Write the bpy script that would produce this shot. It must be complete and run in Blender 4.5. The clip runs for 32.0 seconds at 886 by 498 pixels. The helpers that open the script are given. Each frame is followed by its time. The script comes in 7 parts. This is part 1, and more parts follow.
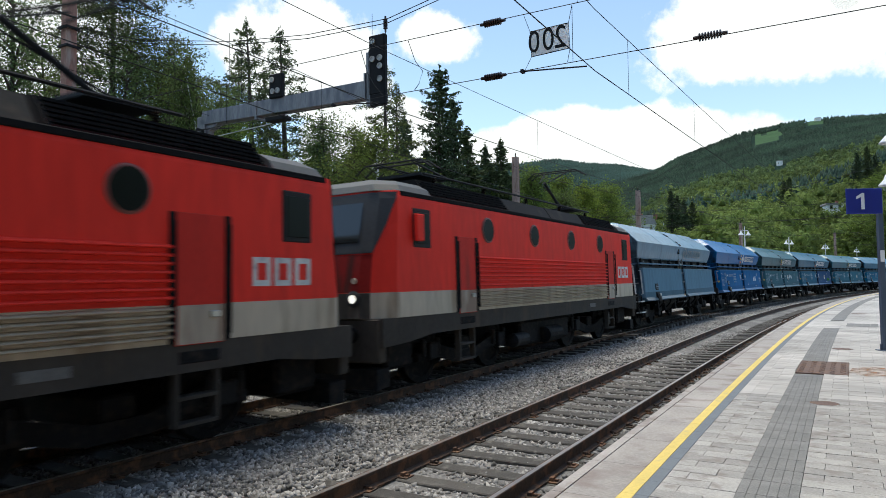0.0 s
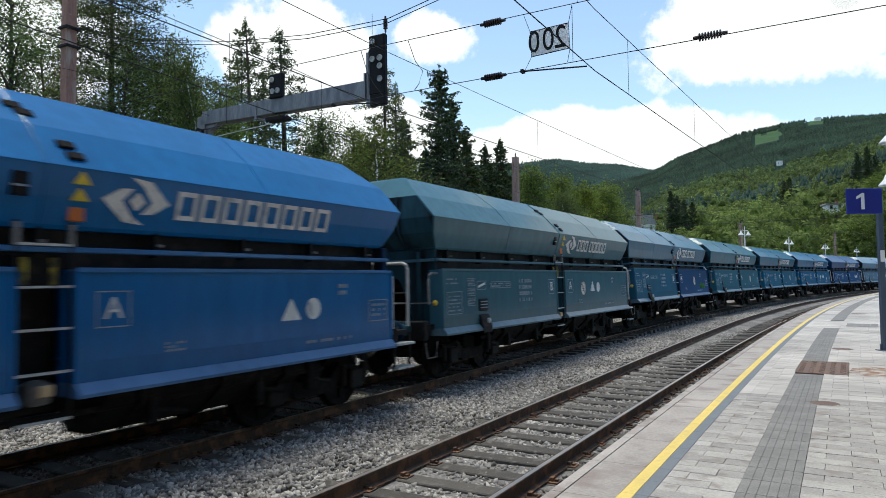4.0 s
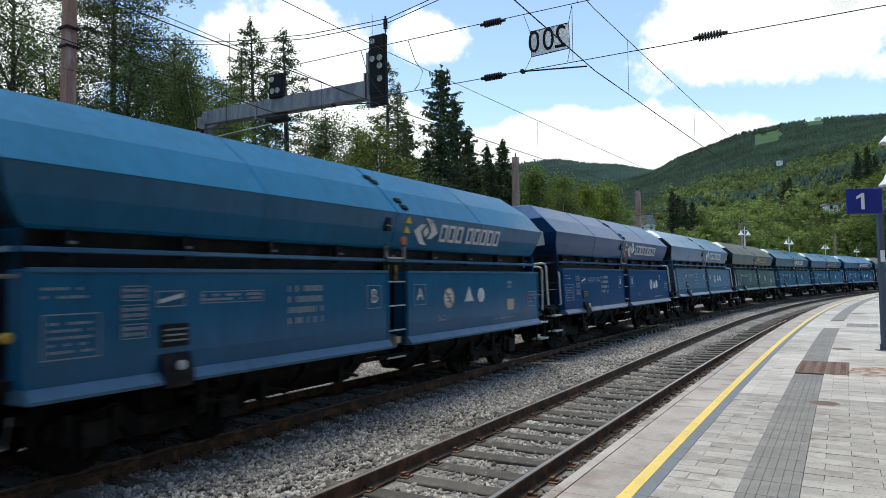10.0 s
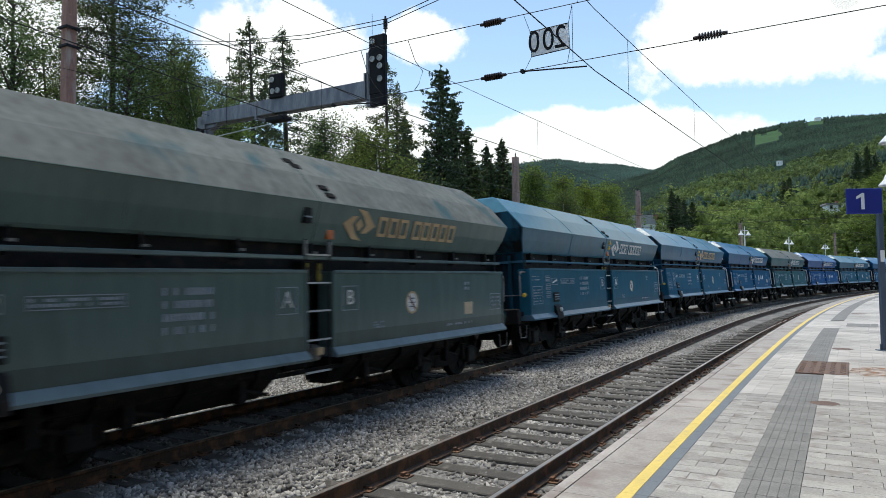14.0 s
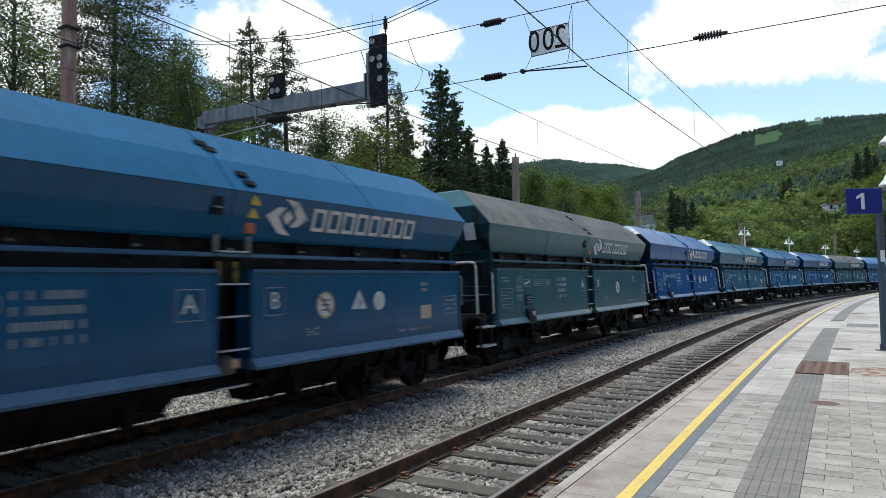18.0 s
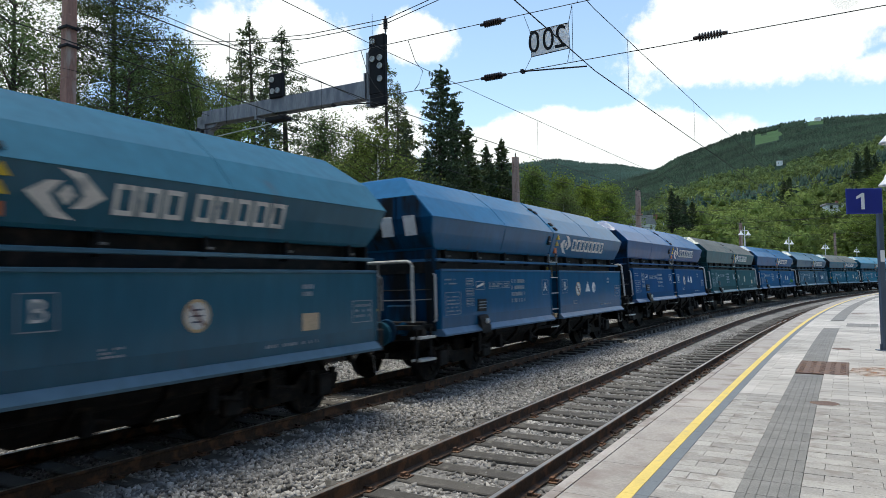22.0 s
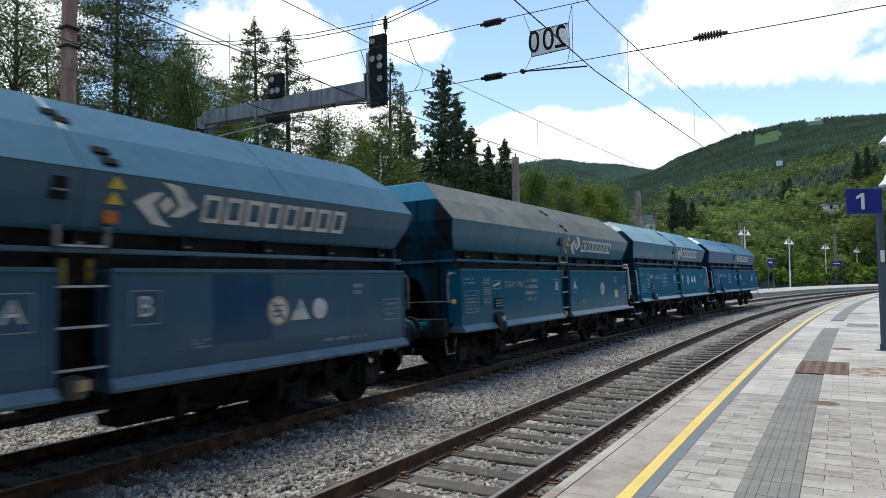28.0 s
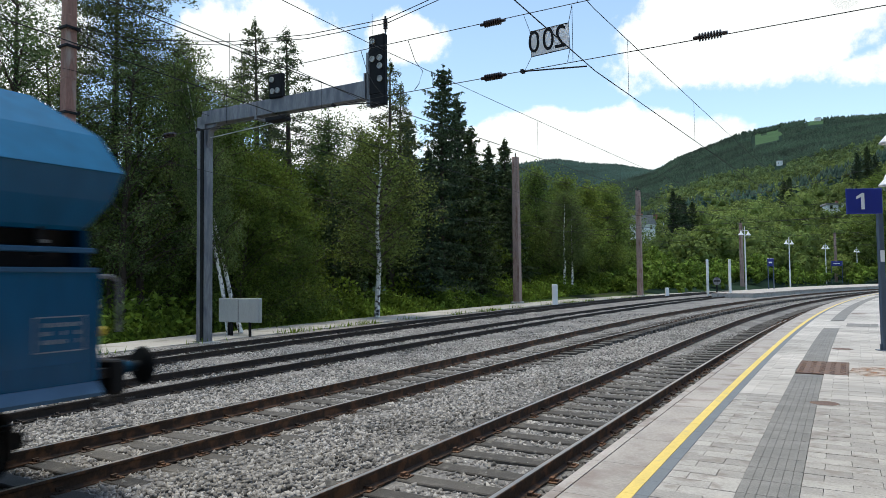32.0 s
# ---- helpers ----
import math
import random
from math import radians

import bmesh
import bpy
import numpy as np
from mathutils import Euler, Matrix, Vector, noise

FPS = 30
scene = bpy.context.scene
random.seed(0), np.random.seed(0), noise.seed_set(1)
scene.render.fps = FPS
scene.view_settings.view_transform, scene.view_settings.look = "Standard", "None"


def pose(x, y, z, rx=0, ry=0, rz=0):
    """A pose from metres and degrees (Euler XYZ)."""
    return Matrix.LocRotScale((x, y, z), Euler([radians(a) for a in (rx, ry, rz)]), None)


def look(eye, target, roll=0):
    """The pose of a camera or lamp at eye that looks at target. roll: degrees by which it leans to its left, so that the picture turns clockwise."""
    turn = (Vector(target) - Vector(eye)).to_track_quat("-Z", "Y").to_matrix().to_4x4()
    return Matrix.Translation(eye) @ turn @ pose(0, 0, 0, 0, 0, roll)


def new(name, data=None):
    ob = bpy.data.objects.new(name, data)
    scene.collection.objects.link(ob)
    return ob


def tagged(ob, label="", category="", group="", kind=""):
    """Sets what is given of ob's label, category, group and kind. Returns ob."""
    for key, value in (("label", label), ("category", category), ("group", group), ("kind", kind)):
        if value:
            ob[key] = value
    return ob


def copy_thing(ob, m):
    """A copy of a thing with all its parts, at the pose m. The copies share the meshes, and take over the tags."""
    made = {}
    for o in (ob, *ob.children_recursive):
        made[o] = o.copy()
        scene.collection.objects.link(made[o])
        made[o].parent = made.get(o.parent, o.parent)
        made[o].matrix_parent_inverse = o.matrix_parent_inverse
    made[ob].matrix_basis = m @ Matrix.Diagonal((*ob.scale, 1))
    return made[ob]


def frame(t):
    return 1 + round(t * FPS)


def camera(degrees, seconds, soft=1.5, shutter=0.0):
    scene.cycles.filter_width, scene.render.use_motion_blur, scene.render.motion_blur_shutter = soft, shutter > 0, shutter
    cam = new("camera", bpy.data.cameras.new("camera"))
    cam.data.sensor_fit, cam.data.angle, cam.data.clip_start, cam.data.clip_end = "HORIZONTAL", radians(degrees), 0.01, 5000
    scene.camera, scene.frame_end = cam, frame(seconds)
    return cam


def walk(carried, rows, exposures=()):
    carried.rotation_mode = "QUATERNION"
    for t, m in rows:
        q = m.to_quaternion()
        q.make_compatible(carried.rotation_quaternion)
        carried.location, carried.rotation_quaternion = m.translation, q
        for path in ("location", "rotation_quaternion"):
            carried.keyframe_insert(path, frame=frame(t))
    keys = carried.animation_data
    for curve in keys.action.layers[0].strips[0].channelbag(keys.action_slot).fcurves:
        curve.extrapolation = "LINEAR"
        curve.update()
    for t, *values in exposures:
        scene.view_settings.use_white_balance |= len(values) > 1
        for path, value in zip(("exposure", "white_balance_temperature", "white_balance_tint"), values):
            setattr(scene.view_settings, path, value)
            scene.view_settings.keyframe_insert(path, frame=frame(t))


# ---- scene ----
# The camera stands still on the platform; track-wise places are given as s (metres along the near
# track) and off (metres to its left, away from the platform). Heights start at the rail heads.
cam = camera(66.0, 32.0, soft=0.6, shutter=0.26)
EYE = pose(0, 0, 2.008, 90 + 2.557, 0, 0) @ pose(0, 0, 0, 0, 0, -0.651)
walk(cam, [(0.0, EYE), (32.0, EYE)], exposures=[(0.0, 0.55, 6600, 4), (32.0, 0.55, 6600, 4)])

# ---- light ----
SUN_EL, SUN_AZ = radians(78), radians(-45)      # azimuth from +y towards +x
world = bpy.data.worlds.new("sky")
scene.world = world
world.use_nodes = True
wn, wl = world.node_tree.nodes, world.node_tree.links
bg = wn["Background"]
sky = wn.new("ShaderNodeTexSky")
sky.sky_type, sky.sun_disc = "NISHITA", False
sky.sun_elevation, sky.sun_rotation = SUN_EL, SUN_AZ
sky.air_density, sky.dust_density, sky.ozone_density = 1.0, 0.2, 0.0
bg.inputs["Strength"].default_value = 0.15
# thin haze over the whole sky
wmx = wn.new("ShaderNodeMixRGB")
wmx.inputs["Fac"].default_value = 0.025
wmx.inputs["Color2"].default_value = (7.0, 7.4, 7.8, 1)
wl.new(sky.outputs["Color"], wmx.inputs["Color1"])
wl.new(wmx.outputs["Color"], bg.inputs["Color"])

sun = new("sun", bpy.data.lights.new("sun", "SUN"))
sun.data.energy, sun.data.angle, sun.data.color = 2.5, radians(25), (1.0, 0.92, 0.8)
sun.matrix_world = look((math.sin(SUN_AZ) * math.cos(SUN_EL) * 50, math.cos(SUN_AZ) * math.cos(SUN_EL) * 50, math.sin(SUN_EL) * 50), (0, 0, 0))


# ---- materials ----
def mat(name, color, rough=0.7, metal=0.0, vary=0.25, scale=3.0, fine=40.0, bump=0.0, bump_scale=None,
        second=None, second_at=0.6, spec=0.5, rand=0.0, paint=False, streak=False, bump_dist=0.02):
    """A surface with variation at two scales; second: a stain or wear colour above second_at of the coarse noise;
    rand: difference from piece to piece; paint: the object's own colour; streak: stains run down."""
    m = bpy.data.materials.new(name)
    m.use_nodes = True
    n, l = m.node_tree.nodes, m.node_tree.links
    b = n["Principled BSDF"]
    tc = n.new("ShaderNodeTexCoord")
    vec = tc.outputs["Object"]
    if streak:
        mp = n.new("ShaderNodeMapping")
        mp.inputs["Scale"].default_value = (1, 1, 0.22)
        l.new(vec, mp.inputs["Vector"])
        vec = mp.outputs["Vector"]
    n1 = n.new("ShaderNodeTexNoise")
    n1.inputs["Scale"].default_value, n1.inputs["Detail"].default_value = scale, 6
    n2 = n.new("ShaderNodeTexNoise")
    n2.inputs["Scale"].default_value, n2.inputs["Detail"].default_value = fine, 4
    info = n.new("ShaderNodeObjectInfo")
    off = n.new("ShaderNodeVectorMath")
    off.operation = "ADD"
    sc = n.new("ShaderNodeVectorMath")
    sc.operation = "SCALE"
    sc.inputs["Scale"].default_value = 37.0
    cmb = n.new("ShaderNodeCombineXYZ")
    for k in range(3):
        l.new(info.outputs["Random"], cmb.inputs[k])
    l.new(cmb.outputs[0], sc.inputs[0])
    l.new(vec, off.inputs[0])
    l.new(sc.outputs[0], off.inputs[1])
    l.new(off.outputs[0], n1.inputs["Vector"])
    l.new(off.outputs[0], n2.inputs["Vector"])
    add = n.new("ShaderNodeMath")
    add.operation = "ADD"
    l.new(n1.outputs["Fac"], add.inputs[0])
    l.new(n2.outputs["Fac"], add.inputs[1])
    rng = n.new("ShaderNodeMapRange")
    rng.inputs["From Min"].default_value, rng.inputs["From Max"].default_value = 0.65, 1.35
    rng.inputs["To Min"].default_value, rng.inputs["To Max"].default_value = 1 - vary, 1 + vary
    l.new(add.outputs[0], rng.inputs["Value"])
    val = rng.outputs["Result"]
    if rand:
        r2 = n.new("ShaderNodeMapRange")
        r2.inputs["To Min"].default_value, r2.inputs["To Max"].default_value = 1 - rand, 1 + rand
        l.new(info.outputs["Random"], r2.inputs["Value"])
        mu = n.new("ShaderNodeMath")
        mu.operation = "MULTIPLY"
        l.new(val, mu.inputs[0])
        l.new(r2.outputs["Result"], mu.inputs[1])
        val = mu.outputs[0]
    base = n.new("ShaderNodeVectorMath")
    base.operation = "SCALE"
    base.inputs[0].default_value = color
    if paint:
        l.new(info.outputs["Color"], base.inputs[0])
    l.new(val, base.inputs["Scale"])
    out = base.outputs[0]
    if second:
        r3 = n.new("ShaderNodeMapRange")
        r3.inputs["From Min"].default_value, r3.inputs["From Max"].default_value = second_at - 0.06, second_at + 0.08
        n3 = n.new("ShaderNodeTexNoise")
        n3.inputs["Scale"].default_value, n3.inputs["Detail"].default_value = scale * 1.7, 8
        l.new(off.outputs[0], n3.inputs["Vector"])
        l.new(n3.outputs["Fac"], r3.inputs["Value"])
        mx = n.new("ShaderNodeMixRGB")
        mx.inputs["Color2"].default_value = (*second, 1)
        l.new(r3.outputs["Result"], mx.inputs["Fac"])
        l.new(out, mx.inputs["Color1"])
        out = mx.outputs["Color"]
    l.new(out, b.inputs["Base Color"])
    rr = n.new("ShaderNodeMapRange")
    rr.inputs["To Min"].default_value, rr.inputs["To Max"].default_value = max(0.02, rough - 0.12), min(1, rough + 0.12)
    l.new(n1.outputs["Fac"], rr.inputs["Value"])
    l.new(rr.outputs["Result"], b.inputs["Roughness"])
    b.inputs["Metallic"].default_value = metal
    b.inputs["Specular IOR Level"].default_value = spec
    if bump:
        bp = n.new("ShaderNodeBump")
        bp.inputs["Strength"].default_value, bp.inputs["Distance"].default_value = min(1, bump), bump_dist
        src = n2
        if bump_scale:
            src = n.new("ShaderNodeTexNoise")
            src.inputs["Scale"].default_value, src.inputs["Detail"].default_value = bump_scale, 5
            l.new(off.outputs[0], src.inputs["Vector"])
        l.new(src.outputs["Fac"], bp.inputs["Height"])
        l.new(bp.outputs["Normal"], b.inputs["Normal"])
    return m


def leaf_mat(name, color, vary=0.5, trans=0.35, hue=(1.25, 1.1, 0.7), patch=0.55, depth=0.25):
    """Foliage: each leaf clump differs, light passes through."""
    m = bpy.data.materials.new(name)
    m.use_nodes = True
    n, l = m.node_tree.nodes, m.node_tree.links
    b = n["Principled BSDF"]
    geo = n.new("ShaderNodeNewGeometry")
    tc = n.new("ShaderNodeTexCoord")
    ns = n.new("ShaderNodeTexNoise")
    ns.inputs["Scale"].default_value = patch
    l.new(tc.outputs["Object"], ns.inputs["Vector"])
    info = n.new("ShaderNodeObjectInfo")
    ramp = n.new("ShaderNodeMapRange")
    ramp.inputs["To Min"].default_value, ramp.inputs["To Max"].default_value = 1 - vary, 1 + vary
    l.new(geo.outputs["Random Per Island"], ramp.inputs["Value"])
    r2 = n.new("ShaderNodeMapRange")
    r2.inputs["From Min"].default_value, r2.inputs["From Max"].default_value = 0.3, 0.7
    r2.inputs["To Min"].default_value, r2.inputs["To Max"].default_value = 1 - depth, 1 + depth
    l.new(ns.outputs["Fac"], r2.inputs["Value"])
    mu = n.new("ShaderNodeMath")
    mu.operation = "MULTIPLY"
    l.new(ramp.outputs["Result"], mu.inputs[0])
    l.new(r2.outputs["Result"], mu.inputs[1])
    mx = n.new("ShaderNodeMixRGB")
    mx.inputs["Color1"].default_value = (*color, 1)
    mx.inputs["Color2"].default_value = (color[0] * hue[0], color[1] * hue[1], color[2] * hue[2], 1)
    l.new(info.outputs["Random"], mx.inputs["Fac"])
    sc = n.new("ShaderNodeVectorMath")
    sc.operation = "SCALE"
    l.new(mx.outputs["Color"], sc.inputs[0])
    l.new(mu.outputs[0], sc.inputs["Scale"])
    l.new(sc.outputs[0], b.inputs["Base Color"])
    b.inputs["Roughness"].default_value = 0.6
    b.inputs["Specular IOR Level"].default_value = 0.05
    tr = n.new("ShaderNodeBsdfTranslucent")
    l.new(sc.outputs[0], tr.inputs["Color"])
    ms = n.new("ShaderNodeMixShader")
    ms.inputs["Fac"].default_value = trans
    l.new(b.outputs[0], ms.inputs[1])
    l.new(tr.outputs[0], ms.inputs[2])
    l.new(ms.outputs[0], n["Material Output"].inputs["Surface"])
    return m


def thin_glass(name):
    """Frosted clear bowl: most light passes straight through."""
    m = bpy.data.materials.new(name)
    m.use_nodes = True
    n, l = m.node_tree.nodes, m.node_tree.links
    n["Principled BSDF"].inputs["Base Color"].default_value = (0.8, 0.82, 0.84, 1)
    n["Principled BSDF"].inputs["Roughness"].default_value = 0.25
    tr = n.new("ShaderNodeBsdfTransparent")
    ms = n.new("ShaderNodeMixShader")
    ms.inputs["Fac"].default_value = 0.9
    l.new(n["Principled BSDF"].outputs[0], ms.inputs[1])
    l.new(tr.outputs[0], ms.inputs[2])
    l.new(ms.outputs[0], n["Material Output"].inputs["Surface"])
    return m


def glow(name, color, strength):
    m = bpy.data.materials.new(name)
    m.use_nodes = True
    b = m.node_tree.nodes["Principled BSDF"]
    b.inputs["Base Color"].default_value = (*color, 1)
    b.inputs["Emission Color"].default_value, b.inputs["Emission Strength"].default_value = (*color, 1), strength
    return m


def varnish(m, weight, rough):
    """A clear gloss coat over the paint that mirrors the sky at low angles and shows the dents."""
    b, l = m.node_tree.nodes["Principled BSDF"], m.node_tree.links
    b.inputs["Coat Weight"].default_value, b.inputs["Coat Roughness"].default_value = weight, rough
    for k in b.inputs["Normal"].links:
        l.new(k.from_socket, b.inputs["Coat Normal"])


M = {}
M["wagon_paint"] = mat("wagon_paint", (0.05, 0.15, 0.3), 0.6, spec=0.03, vary=0.18, scale=0.7, fine=6, paint=True, bump=0.35, bump_scale=1.1, bump_dist=0.04,
                       second=(0.05, 0.065, 0.08), second_at=0.74, streak=True)
varnish(M["wagon_paint"], 0.5, 0.15)
# wagon ends: coal streaks over paint that is darkened for shade
M["end_grime_shade"] = mat("end_grime_shade", (0.05, 0.1, 0.15), 0.8, spec=0.1, vary=0.35, scale=1.2, fine=7, paint=True, second=(0.012, 0.014, 0.016), second_at=0.5, streak=True)
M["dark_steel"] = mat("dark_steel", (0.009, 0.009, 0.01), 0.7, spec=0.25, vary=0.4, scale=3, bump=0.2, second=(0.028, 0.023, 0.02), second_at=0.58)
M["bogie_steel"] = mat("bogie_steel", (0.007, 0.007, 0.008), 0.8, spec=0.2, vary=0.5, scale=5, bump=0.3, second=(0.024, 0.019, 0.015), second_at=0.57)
M["white_mark"] = mat("white_mark", (0.66, 0.66, 0.64), 0.6, vary=0.18, scale=3, second=(0.3, 0.33, 0.36), second_at=0.62)
M["tan_mark"] = mat("tan_mark", (0.5, 0.36, 0.2), 0.6, vary=0.2, scale=3)
M["faint_tan"] = mat("faint_tan", (0.17, 0.21, 0.24), 0.6, vary=0.3, scale=3)
M["yellow"] = mat("yellow", (0.62, 0.43, 0.03), 0.5, vary=0.2, scale=6)
M["valve_yellow"] = mat("valve_yellow", (0.3, 0.24, 0.03), 0.6, vary=0.35, scale=6, second=(0.06, 0.05, 0.03), second_at=0.52)
M["orange"] = mat("orange", (0.5, 0.13, 0.02), 0.5, vary=0.2, scale=6)
M["rail_white"] = mat("rail_white", (0.5, 0.51, 0.5), 0.45, vary=0.2, scale=8, second=(0.2, 0.2, 0.2), second_at=0.62)
M["rail_grey"] = mat("rail_grey", (0.2, 0.2, 0.2), 0.55, vary=0.3, scale=6, second=(0.08, 0.075, 0.07), second_at=0.58)
M["sign_brown"] = mat("sign_brown", (0.16, 0.05, 0.04), 0.55, vary=0.2, scale=6)
M["notice_tan"] = mat("notice_tan", (0.55, 0.42, 0.28), 0.6, vary=0.25, scale=9)
M["loco_red"] = mat("loco_red", (0.82, 0.044, 0.03), 0.55, spec=0.12, vary=0.14, scale=0.8, fine=7, bump=0.03, bump_scale=2, second=(0.42, 0.03, 0.022), second_at=0.7, streak=True)
M["loco_white"] = mat("loco_white", (0.5, 0.43, 0.33), 0.5, vary=0.2, scale=1.2, fine=9, second=(0.3, 0.23, 0.16), second_at=0.6, streak=True)
M["rib_grime"] = mat("rib_grime", (0.38, 0.3, 0.2), 0.6, vary=0.25, scale=1.5, fine=9, second=(0.26, 0.19, 0.12), second_at=0.5, streak=True)
M["door_foot"] = mat("door_foot", (0.44, 0.37, 0.29), 0.6, vary=0.25, scale=2, fine=9, second=(0.26, 0.18, 0.13), second_at=0.55, streak=True)
M["loco_grey"] = mat("loco_grey", (0.045, 0.047, 0.05), 0.6, spec=0.2, vary=0.25, scale=2)
M["loco_skirt"] = mat("loco_skirt", (0.058, 0.052, 0.046), 0.75, spec=0.15, vary=0.3, scale=2, second=(0.085, 0.068, 0.052), second_at=0.6, streak=True)
M["roof_grey"] = mat("roof_grey", (0.09, 0.088, 0.082), 0.6, vary=0.25, scale=2, second=(0.1, 0.09, 0.08), second_at=0.6)
M["roof_black"] = mat("roof_black", (0.012, 0.012, 0.013), 0.85, spec=0.1, vary=0.35, scale=3, bump=0.2)
M["glass_dark"] = mat("glass_dark", (0.01, 0.013, 0.013), 0.06, vary=0.1, scale=1, spec=0.8)
M["pane_dark"] = mat("pane_dark", (0.008, 0.012, 0.009), 0.35, vary=0.2, scale=2, spec=0.1)
M["data_mark"] = mat("data_mark", (0.26, 0.31, 0.36), 0.7, vary=0.3, scale=4)
M["chrome"] = mat("chrome", (0.5, 0.5, 0.48), 0.3, metal=1.0, vary=0.1)
M["lamp_white"] = glow("lamp_white", (1, 0.98, 0.9), 0.7)
M["rubber"] = mat("rubber", (0.014, 0.014, 0.014), 0.8, vary=0.3, scale=8)
M["rail_side"] = mat("rail_side", (0.062, 0.037, 0.024), 0.85, vary=0.4, scale=3, fine=30, bump=0.3, second=(0.16, 0.078, 0.04), second_at=0.54)
M["rail_top"] = mat("rail_top", (0.4, 0.37, 0.33), 0.45, metal=1.0, vary=0.1, scale=2)
M["rail_dull"] = mat("rail_dull", (0.045, 0.036, 0.03), 0.5, metal=0.5, vary=0.3, scale=2)
M["sleeper"] = mat("sleeper", (0.075, 0.068, 0.06), 0.9, vary=0.35, scale=4, fine=60, bump=0.5, rand=0.25, second=(0.15, 0.138, 0.122), second_at=0.62)
M["rail_dark"] = mat("rail_dark", (0.03, 0.022, 0.018), 0.85, vary=0.4, scale=3, fine=30, bump=0.3, second=(0.055, 0.036, 0.026), second_at=0.58)
M["ballast_bed"] = mat("ballast_bed", (0.155, 0.147, 0.14), 0.95, vary=0.8, scale=0.8, fine=24, bump=1.0, bump_scale=22)
M["concrete"] = mat("concrete", (0.36, 0.35, 0.33), 0.85, vary=0.16, scale=1.5, fine=40, bump=0.15, second=(0.2, 0.19, 0.17), second_at=0.62)
M["coping"] = mat("coping", (0.345, 0.314, 0.29), 0.8, vary=0.22, scale=1.5, fine=40, bump=0.3, rand=0.1, second=(0.24, 0.2, 0.18), second_at=0.58)
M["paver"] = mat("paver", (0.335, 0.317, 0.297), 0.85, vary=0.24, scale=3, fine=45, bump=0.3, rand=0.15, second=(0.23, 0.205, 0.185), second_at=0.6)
M["tactile"] = mat("tactile", (0.185, 0.18, 0.172), 0.85, vary=0.3, scale=4, fine=60, bump=0.1, rand=0.07)
M["joint"] = mat("joint", (0.2, 0.19, 0.18), 0.95, vary=0.2, scale=6)
M["yellow_line"] = mat("yellow_line", (0.68, 0.51, 0.14), 0.7, vary=0.12, scale=3, fine=40, second=(0.5, 0.4, 0.2), second_at=0.66)
M["slate_line"] = mat("slate_line", (0.15, 0.17, 0.19), 0.8, vary=0.14, scale=4)
M["rust_iron"] = mat("rust_iron", (0.13, 0.085, 0.07), 0.85, vary=0.3, scale=8, fine=60, bump=0.4, second=(0.2, 0.11, 0.06), second_at=0.58)
M["galv"] = mat("galv", (0.19, 0.19, 0.2), 0.5, metal=0.35, vary=0.3, scale=2.5, fine=20, second=(0.12, 0.12, 0.14), second_at=0.52, streak=True)
M["mast_brown"] = mat("mast_brown", (0.33, 0.23, 0.195), 0.85, vary=0.3, scale=2, fine=25, bump=0.2, second=(0.22, 0.12, 0.09), second_at=0.56, streak=True)
M["mast_red"] = mat("mast_red", (0.28, 0.145, 0.11), 0.85, vary=0.3, scale=2, fine=25, bump=0.2, second=(0.36, 0.27, 0.22), second_at=0.62, streak=True)
M["galv_pale"] = mat("galv_pale", (0.4, 0.4, 0.38), 0.55, vary=0.15, scale=2, streak=True)
M["wire"] = mat("wire", (0.018, 0.018, 0.02), 0.7, spec=0.2, vary=0.2)
M["insulator"] = mat("insulator", (0.025, 0.014, 0.011), 0.25, vary=0.2)
M["signal_black"] = mat("signal_black", (0.008, 0.008, 0.009), 0.7, spec=0.2, vary=0.2)
M["sign_blue"] = mat("sign_blue", (0.014, 0.028, 0.24), 0.35, vary=0.08, scale=1)
M["sign_white"] = mat("sign_white", (0.78, 0.78, 0.78), 0.5, vary=0.06, scale=2)
M["post_grey"] = mat("post_grey", (0.06, 0.085, 0.125), 0.45, vary=0.15, scale=3)
M["path"] = mat("path", (0.36, 0.34, 0.31), 0.95, vary=0.2, scale=0.5, fine=12, bump=0.3, second=(0.22, 0.21, 0.17), second_at=0.6)
M["soil"] = mat("soil", (0.055, 0.06, 0.03), 1.0, spec=0.05, vary=0.4, scale=0.15, fine=3, bump=0.5, second=(0.05, 0.08, 0.025), second_at=0.5)
# hill ground tinted bluish to suggest distance haze
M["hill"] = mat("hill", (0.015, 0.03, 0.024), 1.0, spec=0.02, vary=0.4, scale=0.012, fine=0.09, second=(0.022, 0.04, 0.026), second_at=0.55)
M["meadow"] = mat("meadow", (0.055, 0.1, 0.05), 1.0, spec=0.02, vary=0.2, scale=0.02, fine=0.2)
M["bark"] = mat("bark", (0.06, 0.045, 0.035), 0.95, vary=0.4, scale=3, fine=25, bump=0.5, streak=True)
M["birch_bark"] = mat("birch_bark", (0.72, 0.7, 0.65), 0.8, vary=0.15, scale=2.6, fine=12, second=(0.05, 0.045, 0.04), second_at=0.54)
M["plate_white"] = leaf_mat("plate_white", (0.86, 0.86, 0.86), vary=0.02, trans=0.75, hue=(1, 1, 1))
M["lamp_glass"] = thin_glass("lamp_glass")
M["leaf_birch"] = leaf_mat("leaf_birch", (0.105, 0.15, 0.06), trans=0.42)
M["leaf_broad"] = leaf_mat("leaf_broad", (0.085, 0.135, 0.04), trans=0.42)
M["leaf_light"] = leaf_mat("leaf_light", (0.135, 0.195, 0.055), trans=0.45)
M["leaf_pine"] = leaf_mat("leaf_pine", (0.082, 0.11, 0.062), trans=0.4)
